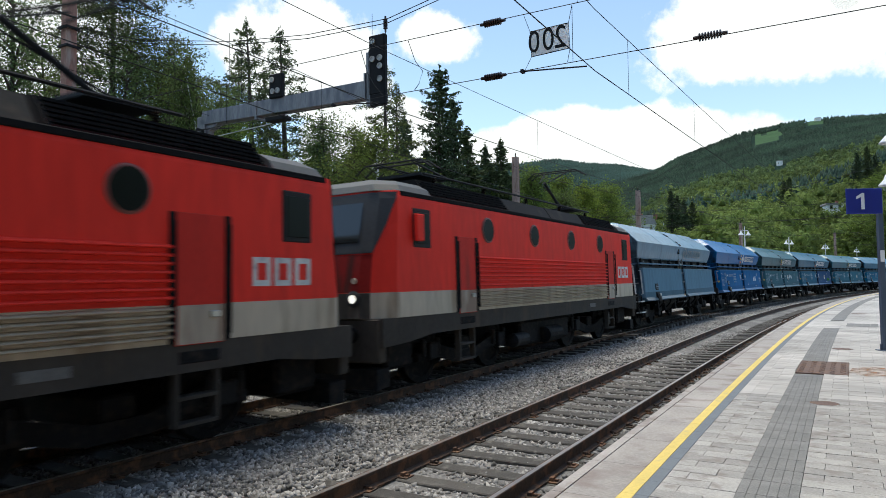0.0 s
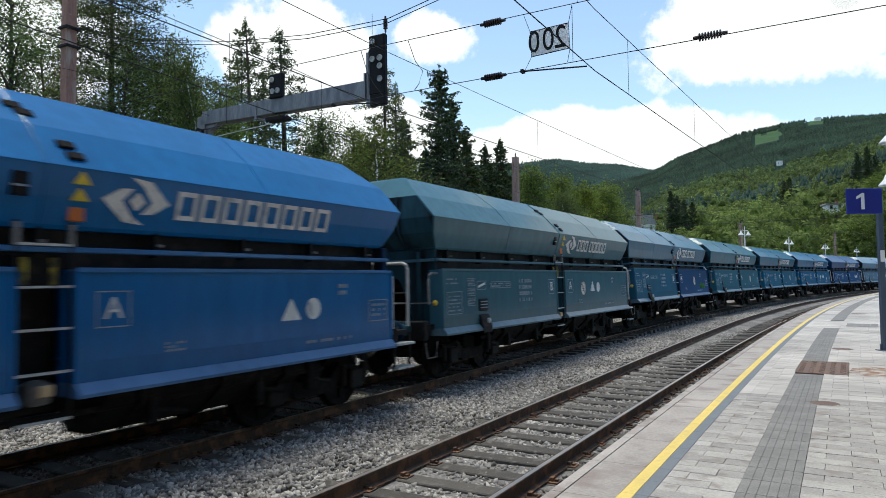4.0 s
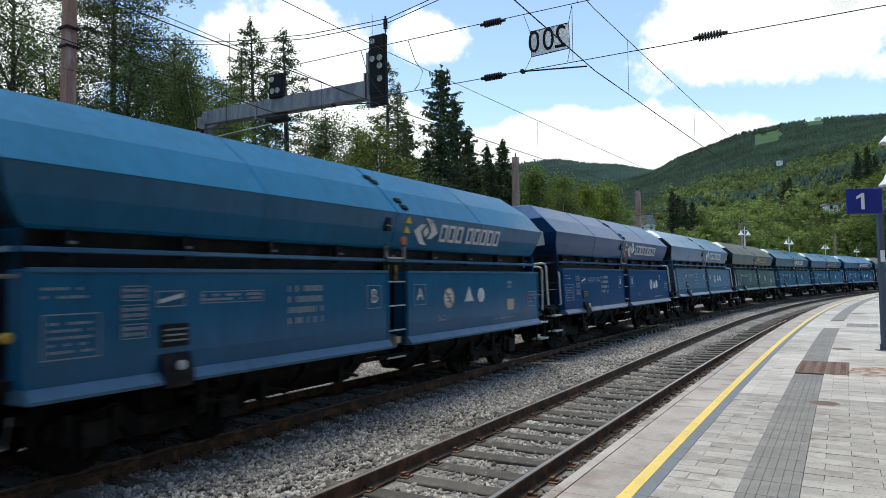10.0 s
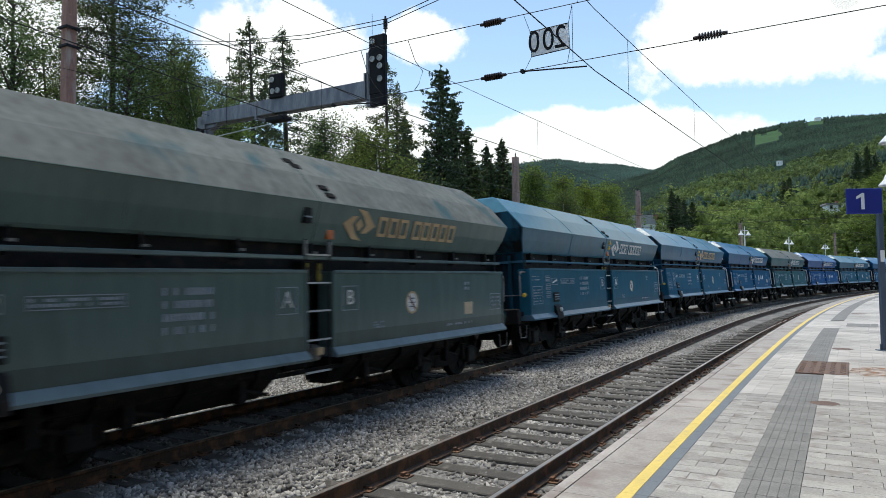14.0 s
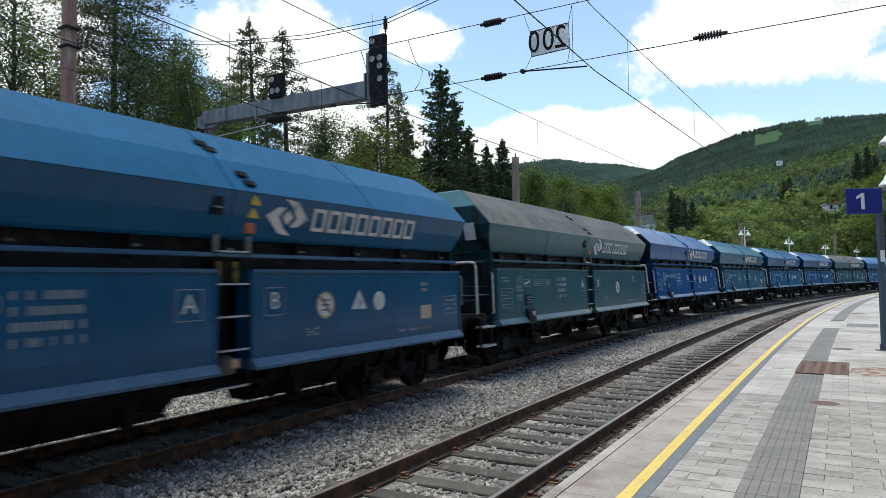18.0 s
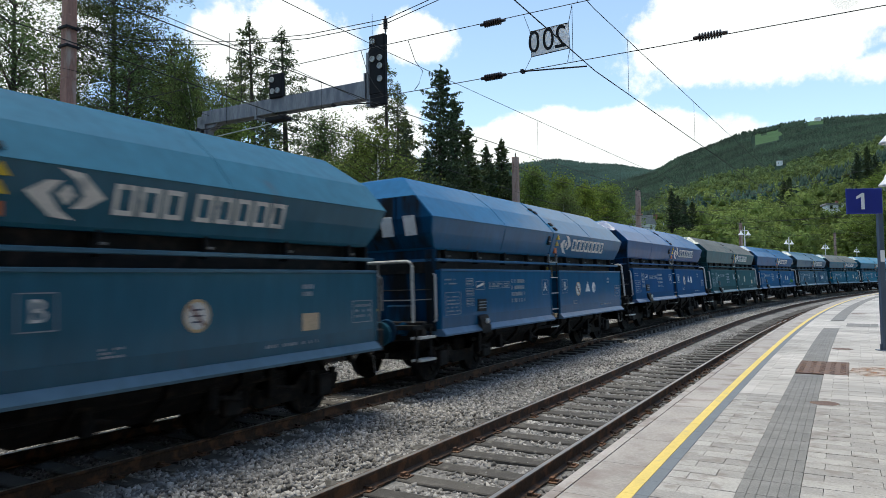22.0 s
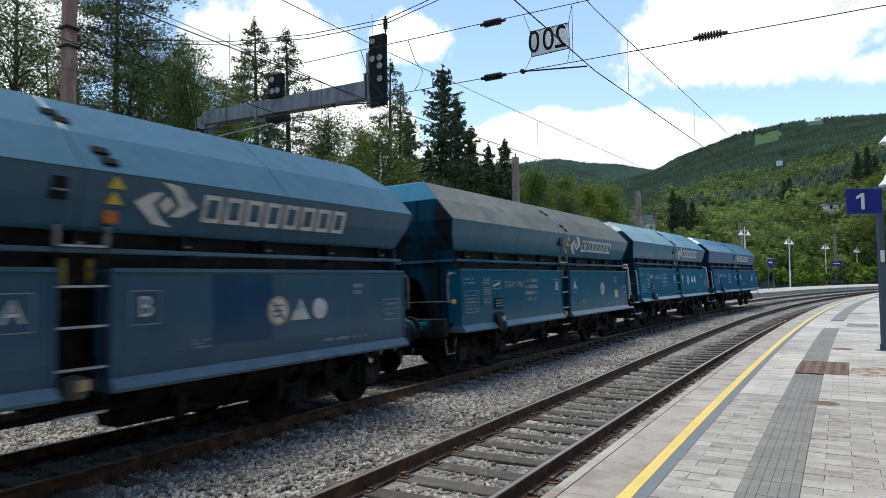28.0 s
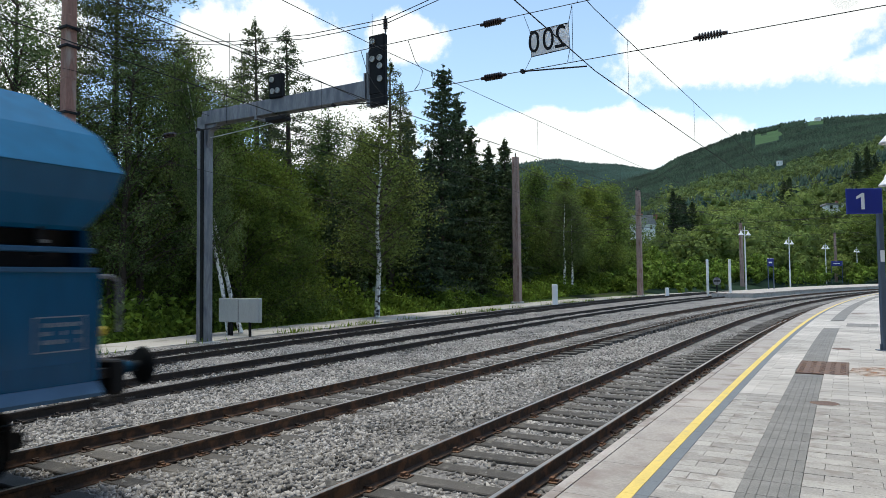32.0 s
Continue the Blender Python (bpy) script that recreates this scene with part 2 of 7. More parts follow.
M["leaf_spruce"] = leaf_mat("leaf_spruce", (0.056, 0.082, 0.046), trans=0.15)
M["leaf_bush"] = leaf_mat("leaf_bush", (0.12, 0.19, 0.038))
M["house_wall"] = mat("house_wall", (0.84, 0.82, 0.78), 0.85, vary=0.08, scale=0.5)
M["house_yellow"] = mat("house_yellow", (0.55, 0.38, 0.17), 0.85, vary=0.1, scale=0.5)
M["house_roof"] = mat("house_roof", (0.3, 0.28, 0.26), 0.85, vary=0.2, scale=0.5)
M["roof_red"] = mat("roof_red", (0.25, 0.1, 0.07), 0.85, vary=0.2, scale=0.5)


# ---- building helpers ----
def mesh_of(name, verts, faces, material, smooth=False):
    me = bpy.data.meshes.new(name)
    me.from_pydata([tuple(v) for v in verts], [], [tuple(f) for f in faces])
    me.materials.append(material)
    if smooth:
        me.polygons.foreach_set("use_smooth", [True] * len(me.polygons))
    me.update()
    return me


def quads_mesh(name, verts, material, per=4, smooth=False):
    """A mesh of loose faces: verts is an array (n, per, 3)."""
    n = len(verts)
    me = bpy.data.meshes.new(name)
    me.vertices.add(n * per)
    me.vertices.foreach_set("co", np.ascontiguousarray(verts, dtype=np.float32).ravel())
    me.loops.add(n * per)
    me.loops.foreach_set("vertex_index", np.arange(n * per, dtype=np.int32))
    me.polygons.add(n)
    me.polygons.foreach_set("loop_start", np.arange(0, n * per, per, dtype=np.int32))
    me.materials.append(material)
    me.update(calc_edges=True)
    return me


def indexed_mesh(name, verts, tris, material, smooth=False):
    me = bpy.data.meshes.new(name)
    k = tris.shape[1]
    me.vertices.add(len(verts))
    me.vertices.foreach_set("co", np.ascontiguousarray(verts, dtype=np.float32).ravel())
    me.loops.add(tris.size)
    me.loops.foreach_set("vertex_index", np.ascontiguousarray(tris, dtype=np.int32).ravel())
    me.polygons.add(len(tris))
    me.polygons.foreach_set("loop_start", np.arange(0, tris.size, k, dtype=np.int32))
    if smooth:
        me.polygons.foreach_set("use_smooth", np.ones(len(tris), dtype=bool))
    me.materials.append(material)
    me.update(calc_edges=True)
    return me


class Shape:
    """Collects boxes, tubes and prisms into one mesh."""

    def __init__(self):
        self.v, self.f = [], []

    def add(self, verts, faces, m=None):
        k = len(self.v)
        self.v += [tuple(m @ Vector(p)) for p in verts] if m is not None else [tuple(p) for p in verts]
        self.f += [tuple(i + k for i in f) for f in faces]
        return self

    def box(self, x0, x1, y0, y1, z0, z1, c=0.0, m=None):
        if not c:
            v = [(x, y, z) for z in (z0, z1) for y in (y0, y1) for x in (x0, x1)]
            return self.add(v, [(0, 2, 3, 1), (4, 5, 7, 6), (0, 1, 5, 4), (2, 6, 7, 3), (0, 4, 6, 2), (1, 3, 7, 5)], m)
        bm = bmesh.new()
        bmesh.ops.create_cube(bm, size=1, matrix=Matrix.LocRotScale(((x0 + x1) / 2, (y0 + y1) / 2, (z0 + z1) / 2), None, (x1 - x0, y1 - y0, z1 - z0)))
        bmesh.ops.bevel(bm, geom=bm.edges[:], offset=c, segments=1, affect="EDGES")
        bm.verts.index_update()
        v, f = [tuple(q.co) for q in bm.verts], [[q.index for q in p.verts] for p in bm.faces]
        bm.free()
        return self.add(v, f, m)

    def prism(self, poly, a, b, axis="x"):
        """Extrudes a closed outline from a to b along an axis."""
        def at(p, w):
            return {"x": (w, p[0], p[1]), "y": (p[0], w, p[1]), "z": (p[0], p[1], w)}[axis]
        n = len(poly)
        v = [at(p, a) for p in poly] + [at(p, b) for p in poly]
        return self.add(v, [tuple(range(n))[::-1], tuple(range(n, 2 * n))] + [(i, (i + 1) % n, n + (i + 1) % n, n + i) for i in range(n)])

    def tube(self, pts, r, n=6, close=True):
        pts = [Vector(p) for p in pts]
        rs = r if isinstance(r, (list, tuple)) else [r] * len(pts)
        v, f = [], []
        for i, p in enumerate(pts):
            d = (pts[min(i + 1, len(pts) - 1)] - pts[max(i - 1, 0)]).normalized()
            u = d.cross(Vector((0, 0, 1)) if abs(d.z) < 0.95 else Vector((1, 0, 0))).normalized()
            w = d.cross(u)
            v += [p + rs[i] * (math.cos(2 * math.pi * k / n) * u + math.sin(2 * math.pi * k / n) * w) for k in range(n)]
        for i in range(len(pts) - 1):
            f += [(i * n + k, i * n + (k + 1) % n, (i + 1) * n + (k + 1) % n, (i + 1) * n + k) for k in range(n)]
        if close:
            f += [tuple(range(n))[::-1], tuple(range((len(pts) - 1) * n, len(pts) * n))]
        return self.add(v, f)

    def levels(self, rows, caps=True):
        """Stacked rectangles: rows of z, half length, half width, x centre, y centre."""
        v, f = [], []
        for z, hl, hw, cx, cy in rows:
            v += [(cx - hl, cy - hw, z), (cx + hl, cy - hw, z), (cx + hl, cy + hw, z), (cx - hl, cy + hw, z)]
        for i in range(len(rows) - 1):
            f += [(4 * i + k, 4 * i + (k + 1) % 4, 4 * i + 4 + (k + 1) % 4, 4 * i + 4 + k) for k in range(4)]
        if caps:
            f += [(3, 2, 1, 0), tuple(4 * (len(rows) - 1) + k for k in range(4))]
        return self.add(v, f)

    def lathe(self, prof, n=16, m=None):
        """Turns an outline of (radius, z) round the z axis."""
        v = [(r * math.cos(2 * math.pi * k / n), r * math.sin(2 * math.pi * k / n), z) for r, z in prof for k in range(n)]
        f = [(i * n + k, i * n + (k + 1) % n, (i + 1) * n + (k + 1) % n, (i + 1) * n + k) for i in range(len(prof) - 1) for k in range(n)]
        f += [tuple(range(n))[::-1], tuple((len(prof) - 1) * n + k for k in range(n))]
        return self.add(v, f, m)

    def mesh(self, name, material, smooth=False):
        return mesh_of(name, self.v, self.f, material, smooth)


def part(name, shape, material, parent=None, label="", smooth=False, at=None):
    me = shape if isinstance(shape, bpy.types.Mesh) else shape.mesh(name, material, smooth)
    ob = new(name, me)
    if parent is not None:
        ob.parent = parent
    if at is not None:
        ob.matrix_basis = at
    if label:
        ob["label"] = label
    return ob


def thing(name, label, category, group="", kind="", at=None):
    ob = new(name)
    ob.empty_display_size = 0.3
    if at is not None:
        ob.matrix_basis = at
    return tagged(ob, label, category, group, kind)


def letters(name, text, size, material, parent, at, depth=0.004, align="CENTER"):
    cu = bpy.data.curves.new(name, "FONT")
    cu.body, cu.size, cu.extrude = text, size, depth
    cu.align_x, cu.align_y = align, "CENTER"
    tmp = bpy.data.objects.new(name, cu)
    me = bpy.data.meshes.new_from_object(tmp)
    bpy.data.objects.remove(tmp)
    me.materials.clear()
    me.materials.append(material)
    return part(name, me, material, parent, at=at)


UPRIGHT = pose(0, 0, 0, 90)                     # lays a flat drawing on a wall that faces -y

# ---- the line of the tracks ----
STEP = 0.5
S_AX = np.arange(-420.0, 460.0 + STEP, STEP)
K_AX = np.clip(0.00137 + 3.6e-5 * S_AX, 0, 1 / 190)
K_AX = np.where(S_AX > 150, np.clip(1 / 190 * (1 - (S_AX - 150) / 40), 0, 1), K_AX)
TH_AX = np.concatenate([[0], np.cumsum((K_AX[1:] + K_AX[:-1]) / 2 * STEP)])
TH_AX += 0.525434 - np.interp(0, S_AX, TH_AX)
X_AX = np.concatenate([[0], np.cumsum((np.sin(TH_AX)[1:] + np.sin(TH_AX)[:-1]) / 2 * STEP)])
Y_AX = np.concatenate([[0], np.cumsum((np.cos(TH_AX)[1:] + np.cos(TH_AX)[:-1]) / 2 * STEP)])
X_AX += -0.087339 - np.interp(0, S_AX, X_AX)
Y_AX += 7.0 - np.interp(0, S_AX, Y_AX)
D2 = 4.29                                       # from the near track to the train's


def at_track(s, off, z=0.0):
    th = float(np.interp(s, S_AX, TH_AX))
    return Vector((float(np.interp(s, S_AX, X_AX)) - math.cos(th) * off, float(np.interp(s, S_AX, Y_AX)) + math.sin(th) * off, z))


def many(s, off, z):
    """The same for arrays."""
    th = np.interp(s, S_AX, TH_AX)
    return np.stack([np.interp(s, S_AX, X_AX) - np.cos(th) * off, np.interp(s, S_AX, Y_AX) + np.sin(th) * off, z + 0 * s], -1)


def cant(s):
    return float(np.clip(-0.0487 + 0.0075 * s, 0, 0.15))


def track_pose(s, off, z=0.0, lean=0.0):
    """A pose whose x axis runs along the track and y to its left."""
    th = float(np.interp(s, S_AX, TH_AX))
    return Matrix.Translation(at_track(s, off, z)) @ pose(0, 0, 0, 0, 0, 90 - math.degrees(th)) @ pose(0, 0, 0, math.degrees(lean))


def ribbon(shape, off0, off1, z0, z1, s0, s1, step=2.0):
    """A strip along the tracks between two offsets, as a closed bar from z0 to z1."""
    ss = np.linspace(s0, s1, max(2, int((s1 - s0) / step) + 1))
    v, f = [], []
    for s in ss:
        a0 = off0(s) if callable(off0) else off0
        a1 = off1(s) if callable(off1) else off1
        v += [at_track(s, a0, z0), at_track(s, a1, z0), at_track(s, a1, z1), at_track(s, a0, z1)]
    for i in range(len(ss) - 1):
        f += [(4 * i + k, 4 * i + (k + 1) % 4, 4 * i + 4 + (k + 1) % 4, 4 * i + 4 + k) for k in range(4)]
    f += [(3, 2, 1, 0), tuple(4 * (len(ss) - 1) + k for k in range(4))]
    return shape.add(v, f)


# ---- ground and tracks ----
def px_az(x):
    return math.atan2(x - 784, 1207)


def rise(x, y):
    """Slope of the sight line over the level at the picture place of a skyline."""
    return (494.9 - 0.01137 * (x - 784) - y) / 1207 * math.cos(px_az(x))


FAR_X = [-2000, 300, 700, 860, 920, 985, 1040, 1100, 1150, 1250, 1500, 3000]
FAR_Y = [380, 330, 305, 290, 289, 280, 288, 291, 301, 315, 330, 400]
MID_X = [-2000, 600, 800, 950, 1100, 1160, 1200, 1250, 1320, 1400, 1450, 1568, 1900, 4000]
MID_Y = [420, 400, 390, 360, 325, 306, 281, 261, 234, 217, 208, 201, 195, 330]
NEAR_X = [-2000, 0, 700, 900, 1050, 1150, 1250, 1350, 1450, 1568, 1900, 4000]
NEAR_Y = [470, 430, 430, 430, 425, 410, 385, 370, 350, 305, 290, 400]


def skyline(az, xs, ys):
    a = np.array([px_az(x) for x in xs])
    r = np.array([rise(x, y) for x, y in zip(xs, ys)])
    return np.interp(az, a, r)


def axis_gap(x, y):
    """Distance to the near track's axis, for arrays."""
    ax, ay = X_AX[::16], Y_AX[::16]
    return np.sqrt(np.min((x[..., None] - ax) ** 2 + (y[..., None] - ay) ** 2, axis=-1))


R1, R2, R3 = 520.0, 2200.0, 3900.0           # near slope, main hill, far ridge


def terrain(x, y):
    r, az = np.hypot(x, y), np.arctan2(x, y)
    z1, z2, z3 = R1 * skyline(az, NEAR_X, NEAR_Y), R2 * skyline(az, MID_X, MID_Y), R3 * skyline(az, FAR_X, FAR_Y)
    lump = 1 + 0.06 * np.sin(az * 23 + r * 0.01) + 0.05 * np.sin(az * 41 - r * 0.006)
    z = np.zeros_like(r)
    z = np.where(r < R1, z1 * np.clip((r - 95) / (R1 - 95), 0, 1) ** 1.15, z)
    u = np.clip((r - R1) / (R2 - R1), 0, 1)
    z = np.where((r >= R1) & (r < R2), r * (z1 / R1 * (1 - u) + z2 / R2 * u) * (1 + (lump - 1) * 0.5 * u * (1 - u)), z)
    z = np.where((r >= R2) & (r < R3), z2 + (z3 - z2) * ((r - R2) / (R3 - R2)), z)
    z = np.where(r >= R3, z3 * np.clip(1 - (r - R3) / 3000, 0.2, 1), z)
    g = axis_gap(x, y)
    flat = np.clip((g - 24) / 55, 0, 1)
    flat = flat * flat * (3 - 2 * flat)
    bank = 1.1 * np.clip((g - 22) / 7, 0, 1) * (az < 0.45)
    return -0.5 + z * flat + bank * (r < 300)


def build_ground():
    az = np.concatenate([np.linspace(-math.pi, -0.75, 70, endpoint=False), np.linspace(-0.75, 0.8, 220, endpoint=False), np.linspace(0.8, math.pi, 70)])
    rr = np.concatenate([[0.0], np.geomspace(4, 4600, 170)])
    A, R = np.meshgrid(az, rr)
    X, Y = R * np.sin(A), R * np.cos(A)
    v = np.stack([X, Y, terrain(X, Y)], -1).reshape(-1, 3)
    n = len(az)
    i, j = np.meshgrid(np.arange(len(rr) - 1), np.arange(n - 1), indexing="ij")
    f = np.stack([i * n + j, i * n + j + 1, (i + 1) * n + j + 1, (i + 1) * n + j], -1).reshape(-1, 4)
    me = indexed_mesh("ground", v, f[:, ::-1], M["soil"], smooth=True)
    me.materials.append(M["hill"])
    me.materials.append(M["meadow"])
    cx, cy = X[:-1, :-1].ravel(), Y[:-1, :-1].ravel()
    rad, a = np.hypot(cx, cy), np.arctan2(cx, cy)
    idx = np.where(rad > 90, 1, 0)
    # the ski meadows on the hill
    idx = np.where((a > px_az(1340)) & (a < px_az(1386)) & (rad > 1850 + 2600 * (a - px_az(1340)) + 22 * np.sin(a * 260)) & (rad < 2100 + 18 * np.sin(a * 310)), 2, idx)
    idx = np.where((a > px_az(1438)) & (a < px_az(1462)) & (rad > 2010) & (rad < 2180), 2, idx)
    me.polygons.foreach_set("material_index", idx.astype(np.int32))
    return tagged(part("ground", me, None), "wooded valley ground rising to forested hills", "ground", kind="structure")


build_ground()


def bed_z(s, off):
    """Height of the ballast over the plan, for arrays."""
    c = np.clip(-0.0487 + 0.0075 * s, 0, 0.15)
    xs = np.array([-1.6, -0.75, 0.75, 2.6, 3.54, 5.04, 6.6, 17.0])
    ys = np.array([0, 0, 1, 0.2, 0, 1, 0.3, 0.0])
    inner = (np.abs(off) < 0.7) | (np.abs(off - D2) < 0.7)
    return -0.185 - 0.025 * inner + c * np.interp(off, xs, ys)


def build_ballast():
    ss = np.concatenate([np.arange(-60, -8, 4.0), np.arange(-8, 40, 0.5), np.arange(40, 170, 2.5)])
    oo = np.array([-1.9, -1.2, -0.75, 0, 0.75, 1.5, 2.4, 3.0, 3.54, 4.3, 5.04, 5.8, 6.6, 7.6, 9, 11, 13, 15, 16.2, 16.9])
    s, o = np.meshgrid(ss, oo, indexing="ij")
    z = bed_z(s, o) + 0.02 * np.sin(s * 1.7 + o * 3) * (o > 1) - np.where(o > 16.5, 0.28, 0) - np.where(o < -1.8, 0.3, 0)
    wide = o * np.where(o > 8, 1 + np.clip(s, 0, 60) * 0.0035, 1)
    v = many(s, wide, z).reshape(-1, 3)
    n = len(oo)
    i, j = np.meshgrid(np.arange(len(ss) - 1), np.arange(n - 1), indexing="ij")
    f = np.stack([i * n + j, (i + 1) * n + j, (i + 1) * n + j + 1, i * n + j + 1], -1).reshape(-1, 4)
    tagged(part("ballast", indexed_mesh("ballast", v, f, M["ballast_bed"], smooth=True), None), "grey crushed stone ballast under the tracks", "ballast", kind="structure")
    # loose stones on top, dense where the platform looks down on them
    rng = np.random.default_rng(4)
    parts_ = []
    for s0, s1, o0, o1, per in ((-9, 6, 0.9, 7.4, 520), (6, 16, 0.9, 7.4, 400), (16, 34, 0.9, 7.0, 200), (-9, 9, -0.62, 0.62, 330), (9, 24, -0.62, 0.62, 180),
                                (-6, 22, -1.5, -0.85, 200), (-6, 16, 7.4, 16, 110), (16, 34, 7.2, 15, 30), (34, 60, 1, 7, 60)):
        k = int((s1 - s0) * (o1 - o0) * per)
        s, o = rng.uniform(s0, s1, k), rng.uniform(o0, o1, k)
        keep = (np.abs(np.abs(o) - 0.7525) > 0.1) & (np.abs(np.abs(o - D2) - 0.7525) > 0.1)
        near1, near2 = np.abs(o) < 1.32, np.abs(o - D2) < 1.32
        on1, on2 = np.abs((s + 8.3) % 0.6 - 0.3) < 0.15, np.abs((s + 12.3) % 0.6 - 0.3) < 0.15
        keep &= ~(((near1 & on1) | (near2 & on2)) & (rng.uniform(size=k) < 0.93))
        s, o = s[keep], o[keep]
        parts_.append(np.concatenate([many(s, o, bed_z(s, o) + rng.uniform(-0.006, 0.014, len(s))), rng.uniform(0.019, 0.046, (len(s), 1))], 1))
    P = np.concatenate(parts_)
    octa = np.array([(1, 0, 0), (-1, 0, 0), (0, 1, 0), (0, -1, 0), (0, 0, 1), (0, 0, -1)], float)
    tri = np.array([(0, 2, 4), (2, 1, 4), (1, 3, 4), (3, 0, 4), (2, 0, 5), (1, 2, 5), (3, 1, 5), (0, 3, 5)])
    n = len(P)
    loc = octa[None] * rng.uniform(0.6, 1.3, (n, 6, 1)) + rng.normal(0, 0.18, (n, 6, 3))
    q = rng.normal(size=(n, 4))
    q /= np.linalg.norm(q, axis=1, keepdims=True)
    w, x, y, z = q.T
    R = np.stack([1 - 2 * (y * y + z * z), 2 * (x * y - z * w), 2 * (x * z + y * w), 2 * (x * y + z * w), 1 - 2 * (x * x + z * z), 2 * (y * z - x * w),
                  2 * (x * z - y * w), 2 * (y * z + x * w), 1 - 2 * (x * x + y * y)], -1).reshape(n, 3, 3)
    v = np.einsum("nij,nkj->nki", R, loc) * P[:, None, 3:] + P[:, None, :3]
    f = (tri[None] + 6 * np.arange(n)[:, None, None]).reshape(-1, 3)
    tagged(part("ballast_stones", indexed_mesh("ballast_stones", v.reshape(-1, 3), f, M["stone_loose"]), None), "loose grey crushed ballast stones", "stones", kind="stuff")


M["stone_loose"] = leaf_mat("stone_loose", (0.27, 0.257, 0.243), vary=0.6, trans=0.0, hue=(1, 1, 1))
build_ballast()

RAIL = [(-0.07, -0.17), (0.07, -0.17), (0.07, -0.155), (0.012, -0.135), (0.012, -0.045), (0.035, -0.03), (0.035, -0.002),
        (-0.035, -0.002), (-0.035, -0.03), (-0.012, -0.045), (-0.012, -0.135), (-0.07, -0.155)]
SLEEPER = Shape().box(-0.13, 0.13, -1.3, 1.3, -0.31, -0.165, c=0.012).mesh("sleeper", M["sleeper"])


def build_track(name, off, s0, s1, has_cant, shiny, sleepers, label):
    """Two rails and their sleepers; off: metres from the near track, a number or a function of s."""
    o = off if callable(off) else (lambda s: off)
    tr = thing(name, label, "track", "railway tracks", "structure")
    ss = np.concatenate([np.arange(s0, min(s1, 40), 1.0), np.arange(max(s0, 40), s1 + 0.1, 2.5)])
    for side in (-1, 1):
        body, head = Shape(), Shape()
        n = len(RAIL)
        v, f, hv = [], [], []
        for s in ss:
            c = cant(s) * (side > 0) * has_cant
            base = o(s) + side * 0.7525
            v += [at_track(s, base + a, b + c) for a, b in RAIL]
            hv += [at_track(s, base - 0.022, c), at_track(s, base + 0.022, c), at_track(s, base + 0.026, c - 0.006), at_track(s, base - 0.026, c - 0.006)]
        for i in range(len(ss) - 1):
            f += [(i * n + k, i * n + (k + 1) % n, (i + 1) * n + (k + 1) % n, (i + 1) * n + k) for k in range(n)]
        body.add(v, f)
        head.add(hv, [(4 * i + k, 4 * i + (k + 1) % 4, 4 * i + 4 + (k + 1) % 4, 4 * i + 4 + k) for i in range(len(ss) - 1) for k in range(4)])
        rail = part("rail", body, M["rail_side"] if shiny else M["rail_dark"], tr, "rusty steel rail" if shiny else "dark greasy rail")
        part("rail_head", head, M["rail_top"] if shiny else M["rail_dull"], rail, "worn bright rail head" if shiny else "dull rail head")
    # chairs and screws beside each rail
    chairs = Shape()
    s, k = sleepers[0], 0
    rng = random.Random(int(s1) + len(name))
    while s < sleepers[1]:
        c = cant(s) * has_cant
        m = track_pose(s + rng.uniform(-0.02, 0.02), o(s), c / 2, -math.atan(c / 1.505)) @ pose(0, rng.uniform(-0.05, 0.05), rng.uniform(-0.012, 0.008), 0, 0, rng.uniform(-1.2, 1.2))
        ob = part("sleeper", SLEEPER, None, tr)
        ob.matrix_basis = m
        if not shiny:
            ob.matrix_basis = m @ pose(0, 0, -0.035)
        if s < 45:
            for y in (-0.7525, 0.7525):
                chairs.box(-0.08, 0.08, y - 0.16, y + 0.16, -0.168, -0.152, m=m)
                for e in (-1, 1):
                    chairs.box(-0.035, 0.035, y + e * 0.075 - 0.022, y + e * 0.075 + 0.022, -0.155, -0.115, m=m)
                    chairs.box(-0.02, 0.02, y + e * 0.125 - 0.018, y + e * 0.125 + 0.018, -0.155, -0.13, m=m)
        s += 0.6
        k += 1
    if chairs.v:
        part("rail_fastenings", chairs, M["rail_side"] if shiny else M["rail_dark"], tr, "rusty rail chairs and screws")["kind"] = "stuff"
    return tr


def off3(s):
    return 8.45 + 0.055 * max(0, min(s, 80)) * (1 if s > 0 else 0)


def off4(s):
    return 12.45 + 0.085 * max(0, min(s, 80))


build_track("track_1", 0.0, -60, 170, 1, True, (-8, 78), "near railway track with bright rail heads and worn timber sleepers")
build_track("track_2", D2, -420, 460, 1, True, (-12, 90), "railway track under the train on worn timber sleepers")
build_track("track_3", off3, -60, 150, 0, False, (-6, 55), "siding with dull rusty rails")
build_track("track_4", off4, -60, 150, 0, False, (-4, 60), "outer siding with dull rusty rails")

# the gravel path beyond the tracks
pth = Shape()
ribbon(pth, lambda s: 15.7 + 0.08 * max(0, min(s, 60)), lambda s: 18.3 + 0.1 * max(0, min(s, 80)), -0.5, -0.15, -60, 120, 2)
tagged(part("path", pth, M["path"]), "pale gravel path along the edge of the wood", "path", kind="structure")

